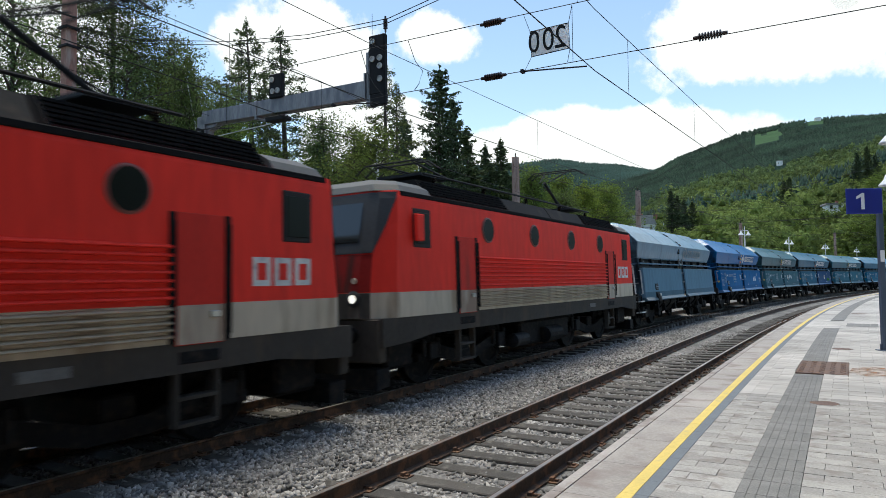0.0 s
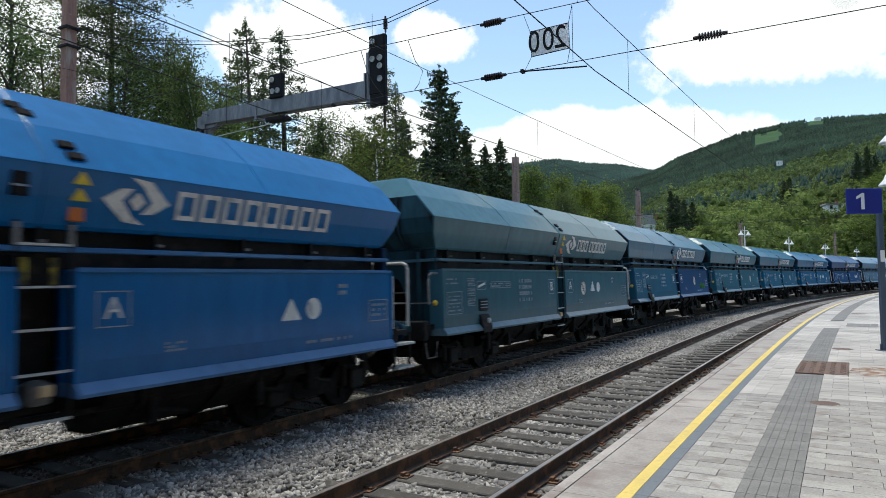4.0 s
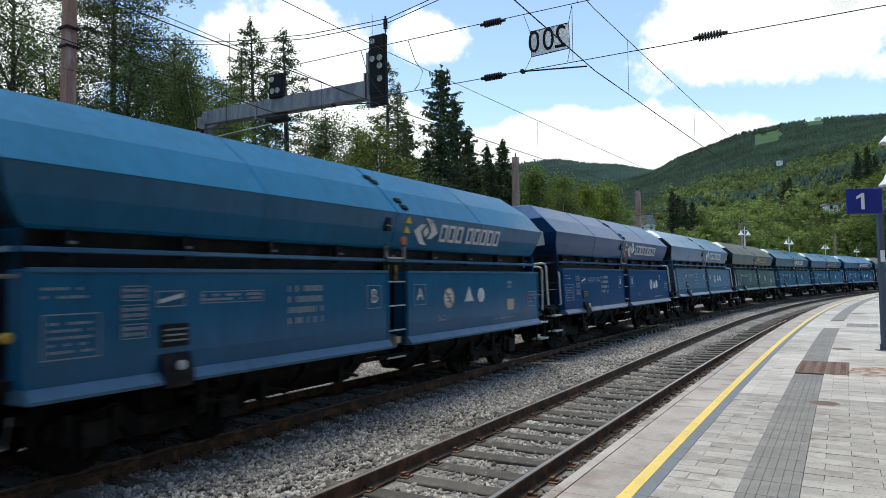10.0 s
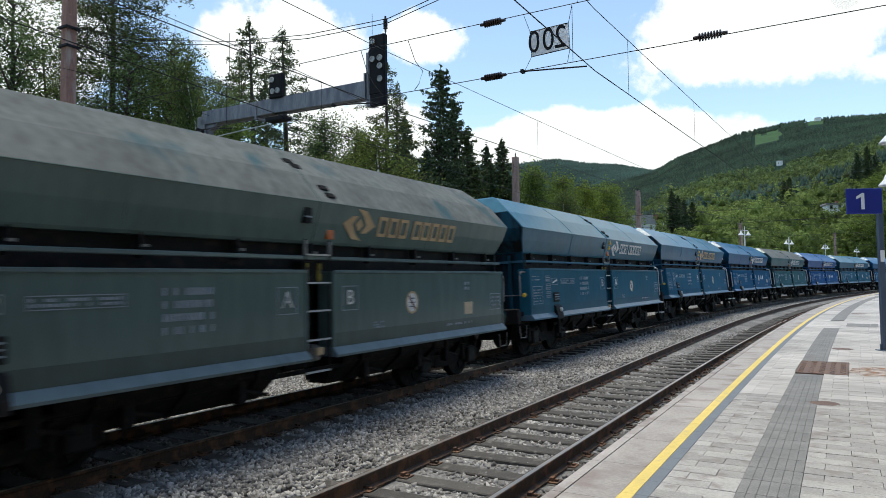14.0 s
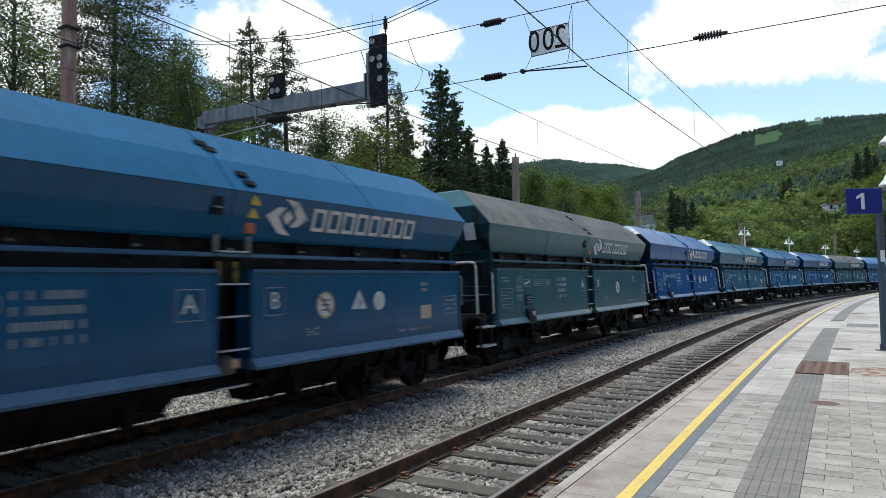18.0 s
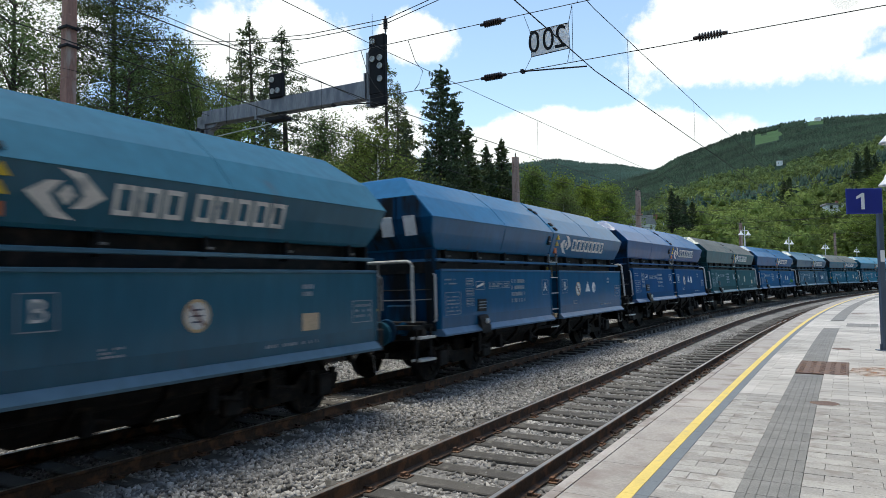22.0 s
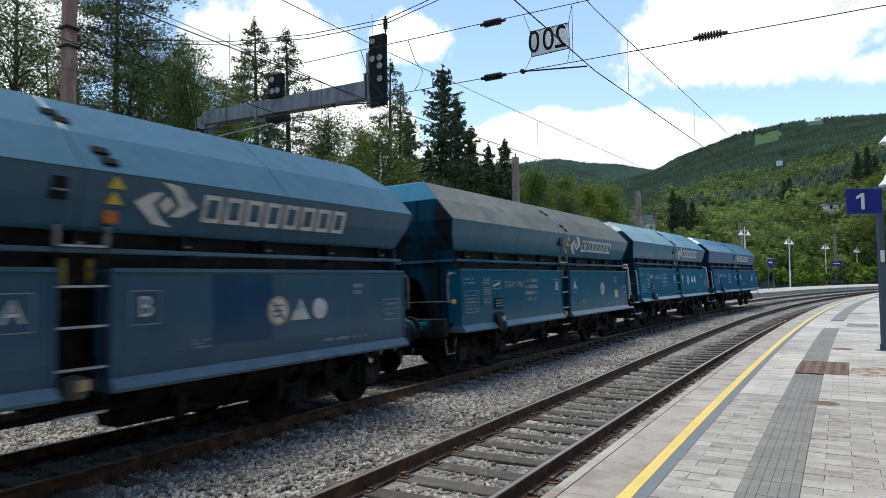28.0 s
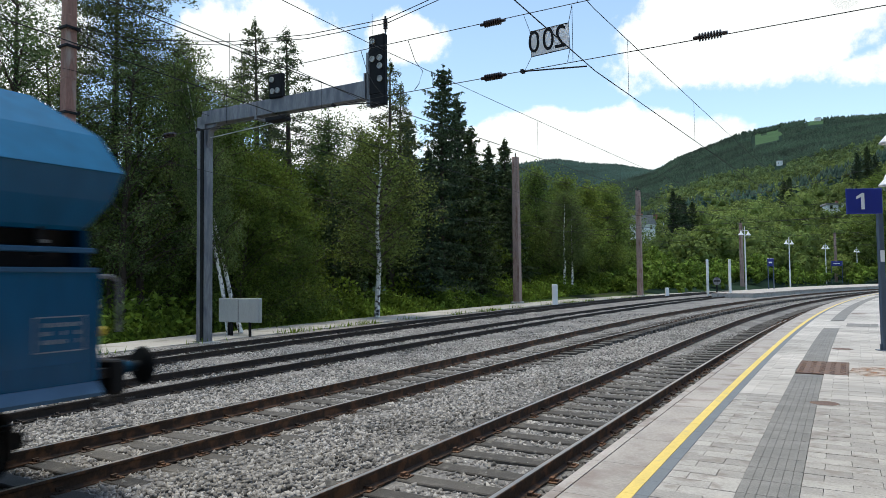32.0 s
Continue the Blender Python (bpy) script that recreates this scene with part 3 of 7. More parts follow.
# ---- the platform ----
PZ = 0.38
plat = thing("pavement", "paved station platform with a tactile strip", "platform", kind="structure")
core = Shape()
ribbon(core, -1.72, -14.0, -0.5, PZ - 0.03, -22, 130, 1.0)
part("platform_core", core, M["joint"], plat, "grey mortar bed and wall")
wall = Shape()
ribbon(wall, -1.66, -1.72, -0.5, PZ - 0.1, -22, 130, 1.0)
part("platform_wall", wall, M["concrete"], plat, "grey concrete platform wall")


def strip_slabs(name, a, b, z, length, s0, s1, material, label, gap=0.006, joined_from=None, thick=0.08):
    """Slabs laid along the edge, each its own piece."""
    s = s0
    rest = Shape()
    while s < s1:
        sh = rest if joined_from is not None and s > joined_from else Shape()
        ss = [s + gap / 2, s + length - gap / 2]
        v = [at_track(q, w, zz) for zz in (z - thick, z) for q in ss for w in (a - gap / 2, b + gap / 2)]
        sh.add(v, [(0, 1, 3, 2), (4, 6, 7, 5), (0, 4, 5, 1), (2, 3, 7, 6), (0, 2, 6, 4), (1, 5, 7, 3)])
        if sh is not rest:
            part(name, sh, material, plat)
        s += length
    if rest.v:
        part(name + "_rest", rest, material, plat, label)["kind"] = "stuff"


strip_slabs("coping_edge", -1.61, -1.705, PZ, 1.0, -8, 110, M["coping"], "row of pale concrete edge stones", joined_from=40, thick=0.12)
strip_slabs("coping_slab", -1.71, -2.10, PZ, 1.0, -8, 110, M["coping"], "row of pinkish concrete slabs", joined_from=40)
strip_slabs("yellow_line", -2.10, -2.205, PZ + 0.002, 0.4, -8, 110, M["yellow_line"], "row of yellow line stones", joined_from=24, gap=0.003)
strip_slabs("slate_line", -2.205, -2.31, PZ, 0.4, -8, 110, M["slate_line"], "row of slate grey line stones", joined_from=24, gap=0.003)

TACT_END = 18.0


def tactile_slab(s, a, b):
    sh = Shape()
    w = (b - a) / 6
    for i in range(6):
        o0, o1 = a + i * w, a + (i + 1) * w
        v = [at_track(q, -o, z) for z in (PZ - 0.06, PZ + 0.004) for q in (s + 0.003, s + 0.397) for o in (o0 + 0.0014, o1 - 0.0014)]
        sh.add(v, [(0, 1, 3, 2), (4, 6, 7, 5), (0, 4, 5, 1), (2, 3, 7, 6), (0, 2, 6, 4), (1, 5, 7, 3)])
    return sh


far_tact = Shape()
s = -6.0
while s < 62:
    a, b = (2.86, 3.28)
    if s < TACT_END:
        if not 6.7 < s < 8.7:
            part("tactile_slab", tactile_slab(s, a, b), M["tactile"], plat)
    elif s > 22:
        sh = tactile_slab(s, a - 0.02 * min(10, s - 22) * 0, b)
        far_tact.add(sh.v, sh.f)
    s += 0.4
part("tactile_slab_rest", far_tact, M["tactile"], plat, "far run of dark grooved guiding slabs")["kind"] = "stuff"
# crossing field where the guiding strip branches off
field = Shape()
for i in range(4):
    for j in range(4):
        v = [at_track(q, -o, z) for z in (PZ - 0.05, PZ + 0.004) for q in (19.2 + i * 0.4 + 0.003, 19.2 + i * 0.4 + 0.397) for o in (3.42 + j * 0.22, 3.42 + j * 0.22 + 0.214)]
        field.add(v, [(0, 1, 3, 2), (4, 6, 7, 5), (0, 4, 5, 1), (2, 3, 7, 6), (0, 2, 6, 4), (1, 5, 7, 3)])
part("tactile_field", field, M["tactile"], plat, "dark field of studded guiding slabs")


def build_pavers():
    rng = random.Random(7)
    rest = Shape()
    count = 0
    s, row = -6.0, 0
    while s < 60:
        beside = 6.85 < s < 8.79
        for a, b in ((2.31, 2.85 if beside else 2.86), (3.64 if beside else 3.28, 8.6 if s < 14 else 6.8)):
            if TACT_END <= s < 22 and a < 2.5:
                b = 3.3
            o = a - (0.2 if row % 2 else 0.0) - 0.05
            while o < b:
                o0, o1 = max(o, a), min(o + 0.4, b)
                o += 0.4
                if o1 - o0 < 0.03:
                    continue
                dz = rng.uniform(-0.0015, 0.0015)
                v = [at_track(q, -w, z) for z in (PZ - 0.05, PZ + dz) for q in (s + 0.0025, s + 0.1975) for w in (o0 + 0.0025, o1 - 0.0025)]
                f = [(0, 1, 3, 2), (4, 6, 7, 5), (0, 4, 5, 1), (2, 3, 7, 6), (0, 2, 6, 4), (1, 5, 7, 3)]
                if -2.2 < s < 4.4 and o0 < 5.4 and count < 300:
                    part("paver", Shape().add(v, f), M["paver"], plat)
                    count += 1
                else:
                    rest.add(v, f)
        s += 0.2
        row += 1
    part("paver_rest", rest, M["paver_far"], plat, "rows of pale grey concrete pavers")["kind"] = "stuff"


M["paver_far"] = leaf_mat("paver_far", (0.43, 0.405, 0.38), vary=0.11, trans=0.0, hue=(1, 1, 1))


# added out of view: a dark block that keeps sky light off the train
def build_sky_blocker():
    st = thing("station_building", "unseen dark block added behind the platform against sky light", "building", kind="structure")
    sh = Shape()
    ribbon(sh, -8.5, -20.0, -0.5, 11.0, -80, 9, 5.0)
    part("wall", sh, M["blocker_wall"], st, "plain wall of the added block")
    rf = Shape()
    ribbon(rf, -8.0, -20.5, 11.0, 11.5, -81, 10, 5.0)
    part("roof", rf, M["house_roof"], st, "flat top of the added block")


M["blocker_wall"] = mat("blocker_wall", (0.2, 0.17, 0.13), 0.9, vary=0.12, scale=0.6)
build_sky_blocker()


# ---- the train ----
WAGON, LOCO = 13.6, 16.1


def mark(sh, x0, x1, z0, z1, y, t=0.004):
    """A thin painted field on the side that faces the platform."""
    return sh.box(x0, x1, y - t, y + t, z0, z1)


def bogie(parent, x, base, radius, keyed, name="bogie"):
    """A two-axle bogie; its wheelsets are returned, as they turn."""
    bg_ = thing(name, "", "")
    for key in ("label", "category"):
        if key in bg_:
            del bg_[key]
    sh = Shape()
    for y in (-1.0, 1.0):
        sh.prism([(-base / 2 - 0.42, 0.58), (-base / 2 + 0.3, 0.72), (-0.35, 0.52), (0.35, 0.52), (base / 2 - 0.3, 0.72), (base / 2 + 0.42, 0.58),
                  (base / 2 + 0.42, 0.44), (base / 2 - 0.35, 0.46), (0.4, 0.3), (-0.4, 0.3), (-base / 2 + 0.35, 0.46), (-base / 2 - 0.42, 0.44)][::-1], y - 0.05, y + 0.05, "y")
    sh.box(-0.22, 0.22, -1.0, 1.0, 0.42, 0.78, c=0.03)
    ob = part("bogie_frame", sh, M["bogie_steel"], parent, "black steel bogie frame", at=pose(x, 0, 0))
    for e in (-1, 1):
        for y in (-1.06, 1.06):
            boxes = Shape()
            boxes.box(e * base / 2 - 0.16, e * base / 2 + 0.16, y - 0.1, y + 0.1, radius - 0.17, radius + 0.15, c=0.03)
            for dx in (-0.26, 0.26):
                boxes.tube([(e * base / 2 + dx, y, radius - 0.1), (e * base / 2 + dx, y, radius + 0.22)], 0.06, 8)
            part("axle_box", boxes, M["dark_steel"], ob, "greasy axle box with springs")
    bpy.data.objects.remove(bg_)
    sets = []
    for e in (-1, 1):
        w = Shape()
        m = pose(0, 0, 0, 90)
        for y in (-0.75, 0.75):
            g = -1 if y > 0 else 1
            prof = [(0.09, -0.1), (0.14, -0.08), (0.16, -0.03), (radius * 0.8, -0.035), (radius * 0.84, -0.065), (radius, -0.065), (radius, 0.05), (radius + 0.028, 0.06), (radius + 0.028, 0.08),
                    (radius * 0.82, 0.085), (radius * 0.78, 0.02), (0.16, 0.03), (0.1, 0.1)]
            w.lathe([(r, z * -g) for r, z in prof], 20, Matrix.Translation((0, y, 0)) @ m)
        w.tube([(0, -1.0, 0), (0, 1.0, 0)], 0.085, 10)
        for k in range(3):
            a = 2 * math.pi * k / 3
            w.box(-0.05, 0.05, -0.81, -0.785, 0.2, radius * 0.72, m=pose(0, 0, 0, 0, math.degrees(a), 0))
        sets.append(part("wheelset", w, M["bogie_steel"], ob, "dark steel wheelset", at=pose(e * base / 2, 0, radius)))
    return sets


def buffer(parent, x, y, e, mat_):
    sh = Shape()
    prof = [(0.13, 0.0), (0.13, 0.06), (0.085, 0.07), (0.085, 0.32), (0.06, 0.33), (0.06, 0.5), (0.2, 0.53), (0.22, 0.56), (0.2, 0.585)]
    sh.lathe(prof, 14, pose(x, y, 1.06, 0, 90 * e, 0))
    return part("buffer", sh, mat_, parent, "greasy black buffer")


def hull_rows(P):
    """Levels of the upper hopper over half the side length P: z, half length, half width."""
    return [(2.54, P - 0.08, 1.28, 0, 0), (2.58, P - 0.04, 1.31, 0, 0), (2.85, P + 0.16, 1.4, 0, 0), (3.14, P + 0.25, 1.48, 0, 0), (3.57, P + 0.22, 1.10, 0, 0), (4.0, P - 0.2, 0.56, 0, 0), (4.04, P - 0.3, 0.42, 0, 0)]


HULL = hull_rows(5.7)


def swirl(sh, x, z, y, k):
    """Two leaf-shaped hooks round a diamond, as a plain emblem."""
    for e in (1, -1):
        out = [(-0.78, 0.0), (-0.4, 0.24), (-0.12, 0.26), (-0.34, 0.0), (-0.1, -0.3), (0.2, -0.48), (-0.26, -0.44)]
        sh.add([(x + e * a * k, y, z + e * b * k) for a, b in out], [tuple(range(len(out)))])
    d = [(-0.19, 0), (0, -0.2), (0.19, 0), (0, 0.2)]
    sh.add([(x + a * k, y, z + b * k) for a, b in d], [(0, 1, 2, 3)])


def block_word(sh, x0, x1, z0, z1, y, n, t, gap=0.0):
    """Open blocks of a word's size, standing for a company's name."""
    w = (x1 - x0) / (n + gap)
    for i in range(n):
        a = x0 + (i + (gap if i > 2 else 0)) * w + 0.09 * w
        b = a + 0.82 * w
        for p, q, r, s in ((a, a + t, z0, z1), (b - t, b, z0, z1), (a + t, b - t, z1 - t, z1), (a + t, b - t, z0, z0 + t)):
            mark(sh, p, q, r, s, y, 0.003)


def hull_y(z):
    zs = [r[0] for r in HULL]
    return -float(np.interp(z, zs, [r[2] for r in HULL]))


def end_with_platform(wg, e, P, pe):
    """The end with a brakeman's platform: railing, grab poles, steps."""
    part("end_platform", Shape().box(min(e * (P - 0.1), e * pe), max(e * (P - 0.1), e * pe), -1.3, 1.3, 1.06, 1.14), M["dark_steel"], wg, "dark end platform")
    slope = Shape().prism([(e * (P - 0.25), 1.14), (e * (P - 0.1), 2.54), (e * (P - 0.6), 2.54), (e * (P - 1.5), 1.0), (e * (P - 1.5), 0.9), (e * (P - 0.25), 0.9)][::-e], -1.12, 1.12, "y")
    part("end_wall", slope, M["end_grime_shade"], wg, "sloping grimy end wall, also darkened for shade")
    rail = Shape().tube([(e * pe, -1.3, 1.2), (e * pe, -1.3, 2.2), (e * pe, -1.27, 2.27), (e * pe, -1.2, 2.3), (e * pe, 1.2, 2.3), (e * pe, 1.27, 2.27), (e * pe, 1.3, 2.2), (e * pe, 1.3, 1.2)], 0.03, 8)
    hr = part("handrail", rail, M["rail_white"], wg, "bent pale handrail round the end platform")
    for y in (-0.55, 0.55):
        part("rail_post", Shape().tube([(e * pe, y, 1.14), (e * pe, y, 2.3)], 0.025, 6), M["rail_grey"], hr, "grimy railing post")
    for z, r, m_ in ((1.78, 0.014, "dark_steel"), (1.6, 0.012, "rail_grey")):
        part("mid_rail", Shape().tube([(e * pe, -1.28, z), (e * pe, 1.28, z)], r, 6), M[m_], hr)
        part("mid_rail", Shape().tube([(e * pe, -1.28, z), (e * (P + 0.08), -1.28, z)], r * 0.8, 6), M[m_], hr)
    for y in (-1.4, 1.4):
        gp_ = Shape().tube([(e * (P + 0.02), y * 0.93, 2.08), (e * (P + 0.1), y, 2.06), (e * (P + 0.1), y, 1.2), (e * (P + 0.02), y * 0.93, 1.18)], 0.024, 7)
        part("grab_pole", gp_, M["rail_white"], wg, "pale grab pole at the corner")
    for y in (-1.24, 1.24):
        part("corner_post", Shape().box(e * (P - 0.02) - 0.07, e * (P - 0.02) + 0.07, y - 0.1, y + 0.1, 1.0, 2.54, c=0.015), M["end_grime_shade"], wg, "grimy corner post, also darkened for shade")
    for y in (-1.34, 1.34):
        xs = e * (pe - 0.26)
        for q in (-0.24, 0.24):
            sh_ = part("step_hanger", Shape().box(xs + q - 0.015, xs + q + 0.015, y - 0.02, y + 0.02, 0.48, 1.1), M["dark_steel"], wg)
        for z in (0.92, 0.52):
            part("step", Shape().box(xs - 0.25, xs + 0.25, y - 0.11, y + 0.11, z - 0.02, z + 0.02), M["rail_white"], sh_, "pale worn footstep")
    box_ = Shape().box(min(e * (P + 0.05), e * (P + 0.3)), max(e * (P + 0.05), e * (P + 0.3)), -0.95, -0.4, 1.14, 1.5, c=0.03)
    part("valve_chest", box_, M["end_grime_shade"], wg, "grimy valve chest on the platform, also darkened for shade")
    part("brake_wheel", Shape().lathe([(0.2, 0), (0.225, 0.012), (0.2, 0.024)], 18, pose(e * (pe - 0.12), 0.25, 1.72, 0, 90)), M["rail_grey"], wg, "small hand brake wheel")
    for y in (-0.95, -0.42):
        lean_ = Matrix.Translation((e * (P + 0.225), y, 3.0)) @ pose(0, 0, 0, 0, 14 * e, 0)
        part("end_plate", Shape().box(-0.012, 0.012, -0.13, 0.13, -0.19, 0.19, m=lean_), M["white_mark"], wg, "grey plate on the hopper end")


def end_with_recess(wg, e, P):
    """The end without a platform: a plate with an arched hole, a drain pipe and a short grab loop."""
    x = e * (P - 0.05)
    plate = Shape()
    for s_ in (-1, 1):
        half = [(s_ * 1.3, 1.0), (s_ * 0.78, 1.0), (s_ * 0.66, 1.5), (s_ * 0.46, 1.98), (s_ * 0.2, 2.06), (0, 2.06), (0, 2.54), (s_ * 1.3, 2.54)]
        plate.prism(half[::s_], x - 0.03, x + 0.03, "x")
    pl = part("end_wall", plate, M["end_grime_shade"], wg, "grimy end wall with an arched hole, also darkened for shade")
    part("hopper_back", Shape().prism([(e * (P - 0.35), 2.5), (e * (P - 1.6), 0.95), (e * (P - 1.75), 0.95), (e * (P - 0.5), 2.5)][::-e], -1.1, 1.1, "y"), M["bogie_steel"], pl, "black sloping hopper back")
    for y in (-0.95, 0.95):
        part("end_rib", Shape().box(x + e * 0.06 - 0.04, x + e * 0.06 + 0.04, y - 0.03, y + 0.03, 1.1, 2.5), M["end_grime_shade"], pl, "upright rib")
    pipe = part("drain_pipe", Shape().tube([(e * (P + 0.1), -1.3, 1.52), (e * (P + 0.1), 0.9, 1.52)], 0.013, 7), M["rail_grey"], wg, "thin pipe across the wagon end")
    part("pipe_knob", Shape().lathe([(0.02, 0), (0.05, 0.02), (0.055, 0.06), (0.03, 0.09)], 10, pose(e * (P + 0.1), -1.3, 1.52, 90)), M["yellow"], pipe, "yellow valve knob")
    part("end_platform", Shape().box(min(e * (P - 0.1), e * (P + 0.34)), max(e * (P - 0.1), e * (P + 0.34)), -1.25, 1.25, 1.02, 1.12), M["dark_steel"], wg, "dark end beam top")
    for y in (-1.34, 1.34):
        loop = Shape().tube([(e * (P - 0.02), y, 2.08), (e * (P + 0.2), y, 2.08), (e * (P + 0.28), y, 2.04), (e * (P + 0.3), y, 1.95), (e * (P + 0.3), y, 1.5)], 0.024, 7)
        part("grab_loop", loop, M["rail_grey"], wg, "short bent grab rail")
        part("step", Shape().tube([(e * (P + 0.05), y, 0.8), (e * (P + 0.1), y, 0.52), (e * (P + 0.4), y, 0.52), (e * (P + 0.45), y, 0.8)], 0.014, 6), M["rail_grey"], wg, "bent rod step")


def build_wagon(P, turned):
    """A four-axle covered coal hopper; x along the track, the platform side at -y, origin on the rails.
    P: half the length of its sides; turned: the brake platform at the rear."""
    wg = thing("hopper_wagon", "blue steel hopper wagon with bare company lettering", "rail wagon", "wagons of the train")
    rows_ = hull_rows(P)
    ob = part("upper_hopper", Shape().levels(rows_), M["wagon_paint"], wg, "painted upper hopper with sloping roof")
    for e in (-1, 1):
        rows = [(x * e + 0.006 * e, w - 0.03, z) for z, x, w, _, _ in rows_[1:5]]
        v = [p for x, w, z in rows for p in ((x, -w, z), (x, w, z))]
        ef = part("end_face", Shape().add(v, [(0, 1, 3, 2), (2, 3, 5, 4), (4, 5, 7, 6)]), M["end_grime_shade"], ob, "coal-stained hopper end, also darkened for shade")
        for y in (-0.62, 0.0, 0.62):
            rb = [(x + e * 0.012, y, z) for x, w, z in rows]
            part("end_rib", Shape().tube(rb, 0.02, 5), M["end_grime_shade"], ef, "upright weld rib")
    for x, r in ((-0.02, 0.012), (-P * 0.5, 0.005), (P * 0.5, 0.005)):
        part("seam", Shape().tube([(x, hull_y(z) - 0.003, z) for z in (2.58, 2.85, 3.14, 3.57, 4.0)] + [(x, 0, 4.045)], r, 5), M["wagon_paint"], ob, "raised weld seam")
    eave = Shape().tube([(-P - 0.22, -1.482, 3.14), (P + 0.22, -1.482, 3.14)], 0.009, 5)
    part("eave_seam", eave, M["wagon_paint"], ob, "welded edge under the roof slope")
    for i in range(9):
        x = -P + 0.5 + i * (2 * P - 1.0) / 8
        part("bracket", Shape().box(x - 0.02, x + 0.02, -1.3, -1.18, 2.28, 2.56), M["dark_steel"], wg, "dark bracket in the waist")
        part("bracket_bolt", Shape().box(x - 0.03, x + 0.03, -1.375, -1.34, 2.4, 2.43), M["rail_grey"], wg, "pale bracket bolt")
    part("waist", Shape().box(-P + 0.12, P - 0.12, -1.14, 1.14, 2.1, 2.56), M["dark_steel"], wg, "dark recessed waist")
    bead = Shape()
    for e in (-1, 1):
        bead.box(-P, P, e * 1.36 - 0.04, e * 1.36 + 0.04, 2.31, 2.365, c=0.01)
        bead.box(min(e * P, e * (P + 0.05)), max(e * P, e * (P + 0.05)), -1.3, 1.3, 2.31, 2.365)
    part("waist_bar", bead, M["wagon_paint"], wg, "long bar under the hopper")
    for x0, x1 in ((-P, -0.28), (0.28, P)):
        for e in (-1, 1):
            y0, y1 = sorted((e * 1.45, e * 1.15))
            sp = part("side_panel", Shape().box(x0, x1, y0, y1, 1.02, 2.15, c=0.02), M["wagon_paint"], wg, "painted side door panel")
            part("splash_band", Shape().box(x0 + 0.06, x1 - 0.06, e * 1.452 - 0.003, e * 1.452 + 0.003, 1.04, 1.24), M["wagon_paint"], sp, "darker lower strip of the panel")
            lip = Shape()
            lip.prism([(e * 1.15, 1.04), (e * 1.452, 1.04), (e * 1.545, 0.935), (e * 1.54, 0.9), (e * 1.15, 0.9)][::-e], x0, x1, "x")
            part("sill", lip, M["wagon_paint"], sp, "sloping lower sill")
            part("top_edge", Shape().box(x0 + 0.01, x1 - 0.01, e * 1.458 - 0.014, e * 1.458 + 0.014, 2.115, 2.165, c=0.008), M["wagon_paint"], sp, "folded top edge")
            for x in (x0 + 0.02, x1 - 0.02):
                part("edge_frame", Shape().box(x - 0.02, x + 0.02, e * 1.457 - 0.01, e * 1.457 + 0.01, 1.05, 2.115), M["wagon_paint"], sp)
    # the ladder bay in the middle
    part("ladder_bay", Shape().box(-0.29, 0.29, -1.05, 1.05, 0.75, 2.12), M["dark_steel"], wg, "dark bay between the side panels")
    lad = None
    for x in (-0.26, 0.26):
        lad = part("ladder_rail", Shape().tube([(x, -1.4, 0.62), (x, -1.4, 2.6)], 0.016, 6), M["dark_steel"], wg, "dark ladder rail")
        part("rail_stub", Shape().box(x - 0.022, x + 0.022, -1.425, -1.375, 2.37, 2.58), M["rail_grey"], lad, "grey bracket at the ladder's top")
    for z in (0.72, 1.17, 1.58, 1.98, 2.38):
        part("rung", Shape().box(-0.26, 0.26, -1.425, -1.385, z - 0.012, z + 0.012), M["rail_white"], lad, "pale ladder rung")
    ctl = part("control_box", Shape().box(-0.22, 0.22, -1.3, -1.05, 1.98, 2.3, c=0.02), M["bogie_steel"], wg, "black valve box")
    for x in (-0.14, 0.14):
        part("valve_cylinder", Shape().tube([(x, -1.305, 2.0), (x, -1.305, 2.26)], 0.034, 8), M["valve_yellow"], ctl, "grimy yellow valve cylinder")
    tank = Shape().lathe([(0.05, 0), (0.12, 0.02), (0.13, 0.06), (0.13, 0.2), (0.05, 0.24)], 12, pose(0.0, -1.28, 0.86))
    bv = part("brake_valve", tank, M["brake_grey"], wg, "grimy brake valve")
    part("valve_lever", Shape().box(-0.05, 0.09, -1.44, -1.4, 0.95, 1.06, c=0.01), M["tan_mark"], bv, "yellowish valve lever")
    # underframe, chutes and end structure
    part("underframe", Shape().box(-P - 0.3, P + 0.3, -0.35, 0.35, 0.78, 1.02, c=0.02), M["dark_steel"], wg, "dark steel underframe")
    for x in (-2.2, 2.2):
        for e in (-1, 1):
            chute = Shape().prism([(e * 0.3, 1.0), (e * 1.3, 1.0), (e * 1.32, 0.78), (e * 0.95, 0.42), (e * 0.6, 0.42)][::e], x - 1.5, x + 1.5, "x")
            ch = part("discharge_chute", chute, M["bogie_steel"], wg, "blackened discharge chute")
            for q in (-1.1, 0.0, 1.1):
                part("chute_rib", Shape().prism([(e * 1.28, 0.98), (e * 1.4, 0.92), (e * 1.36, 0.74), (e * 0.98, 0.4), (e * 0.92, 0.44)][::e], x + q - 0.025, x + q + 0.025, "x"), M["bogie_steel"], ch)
    gear = Shape()
    for x in (-3.9, -2.9, -1.3, 1.3, 2.9, 3.9):
        gear.box(x - 0.07, x + 0.07, -1.3, -1.15, 0.45, 0.9, c=0.02)
        gear.tube([(x, -1.25, 0.62), (x + 0.5, -1.2, 0.5)], 0.03, 6)
    gear.tube([(-4.2, -1.22, 0.72), (4.2, -1.22, 0.72)], 0.035, 8)
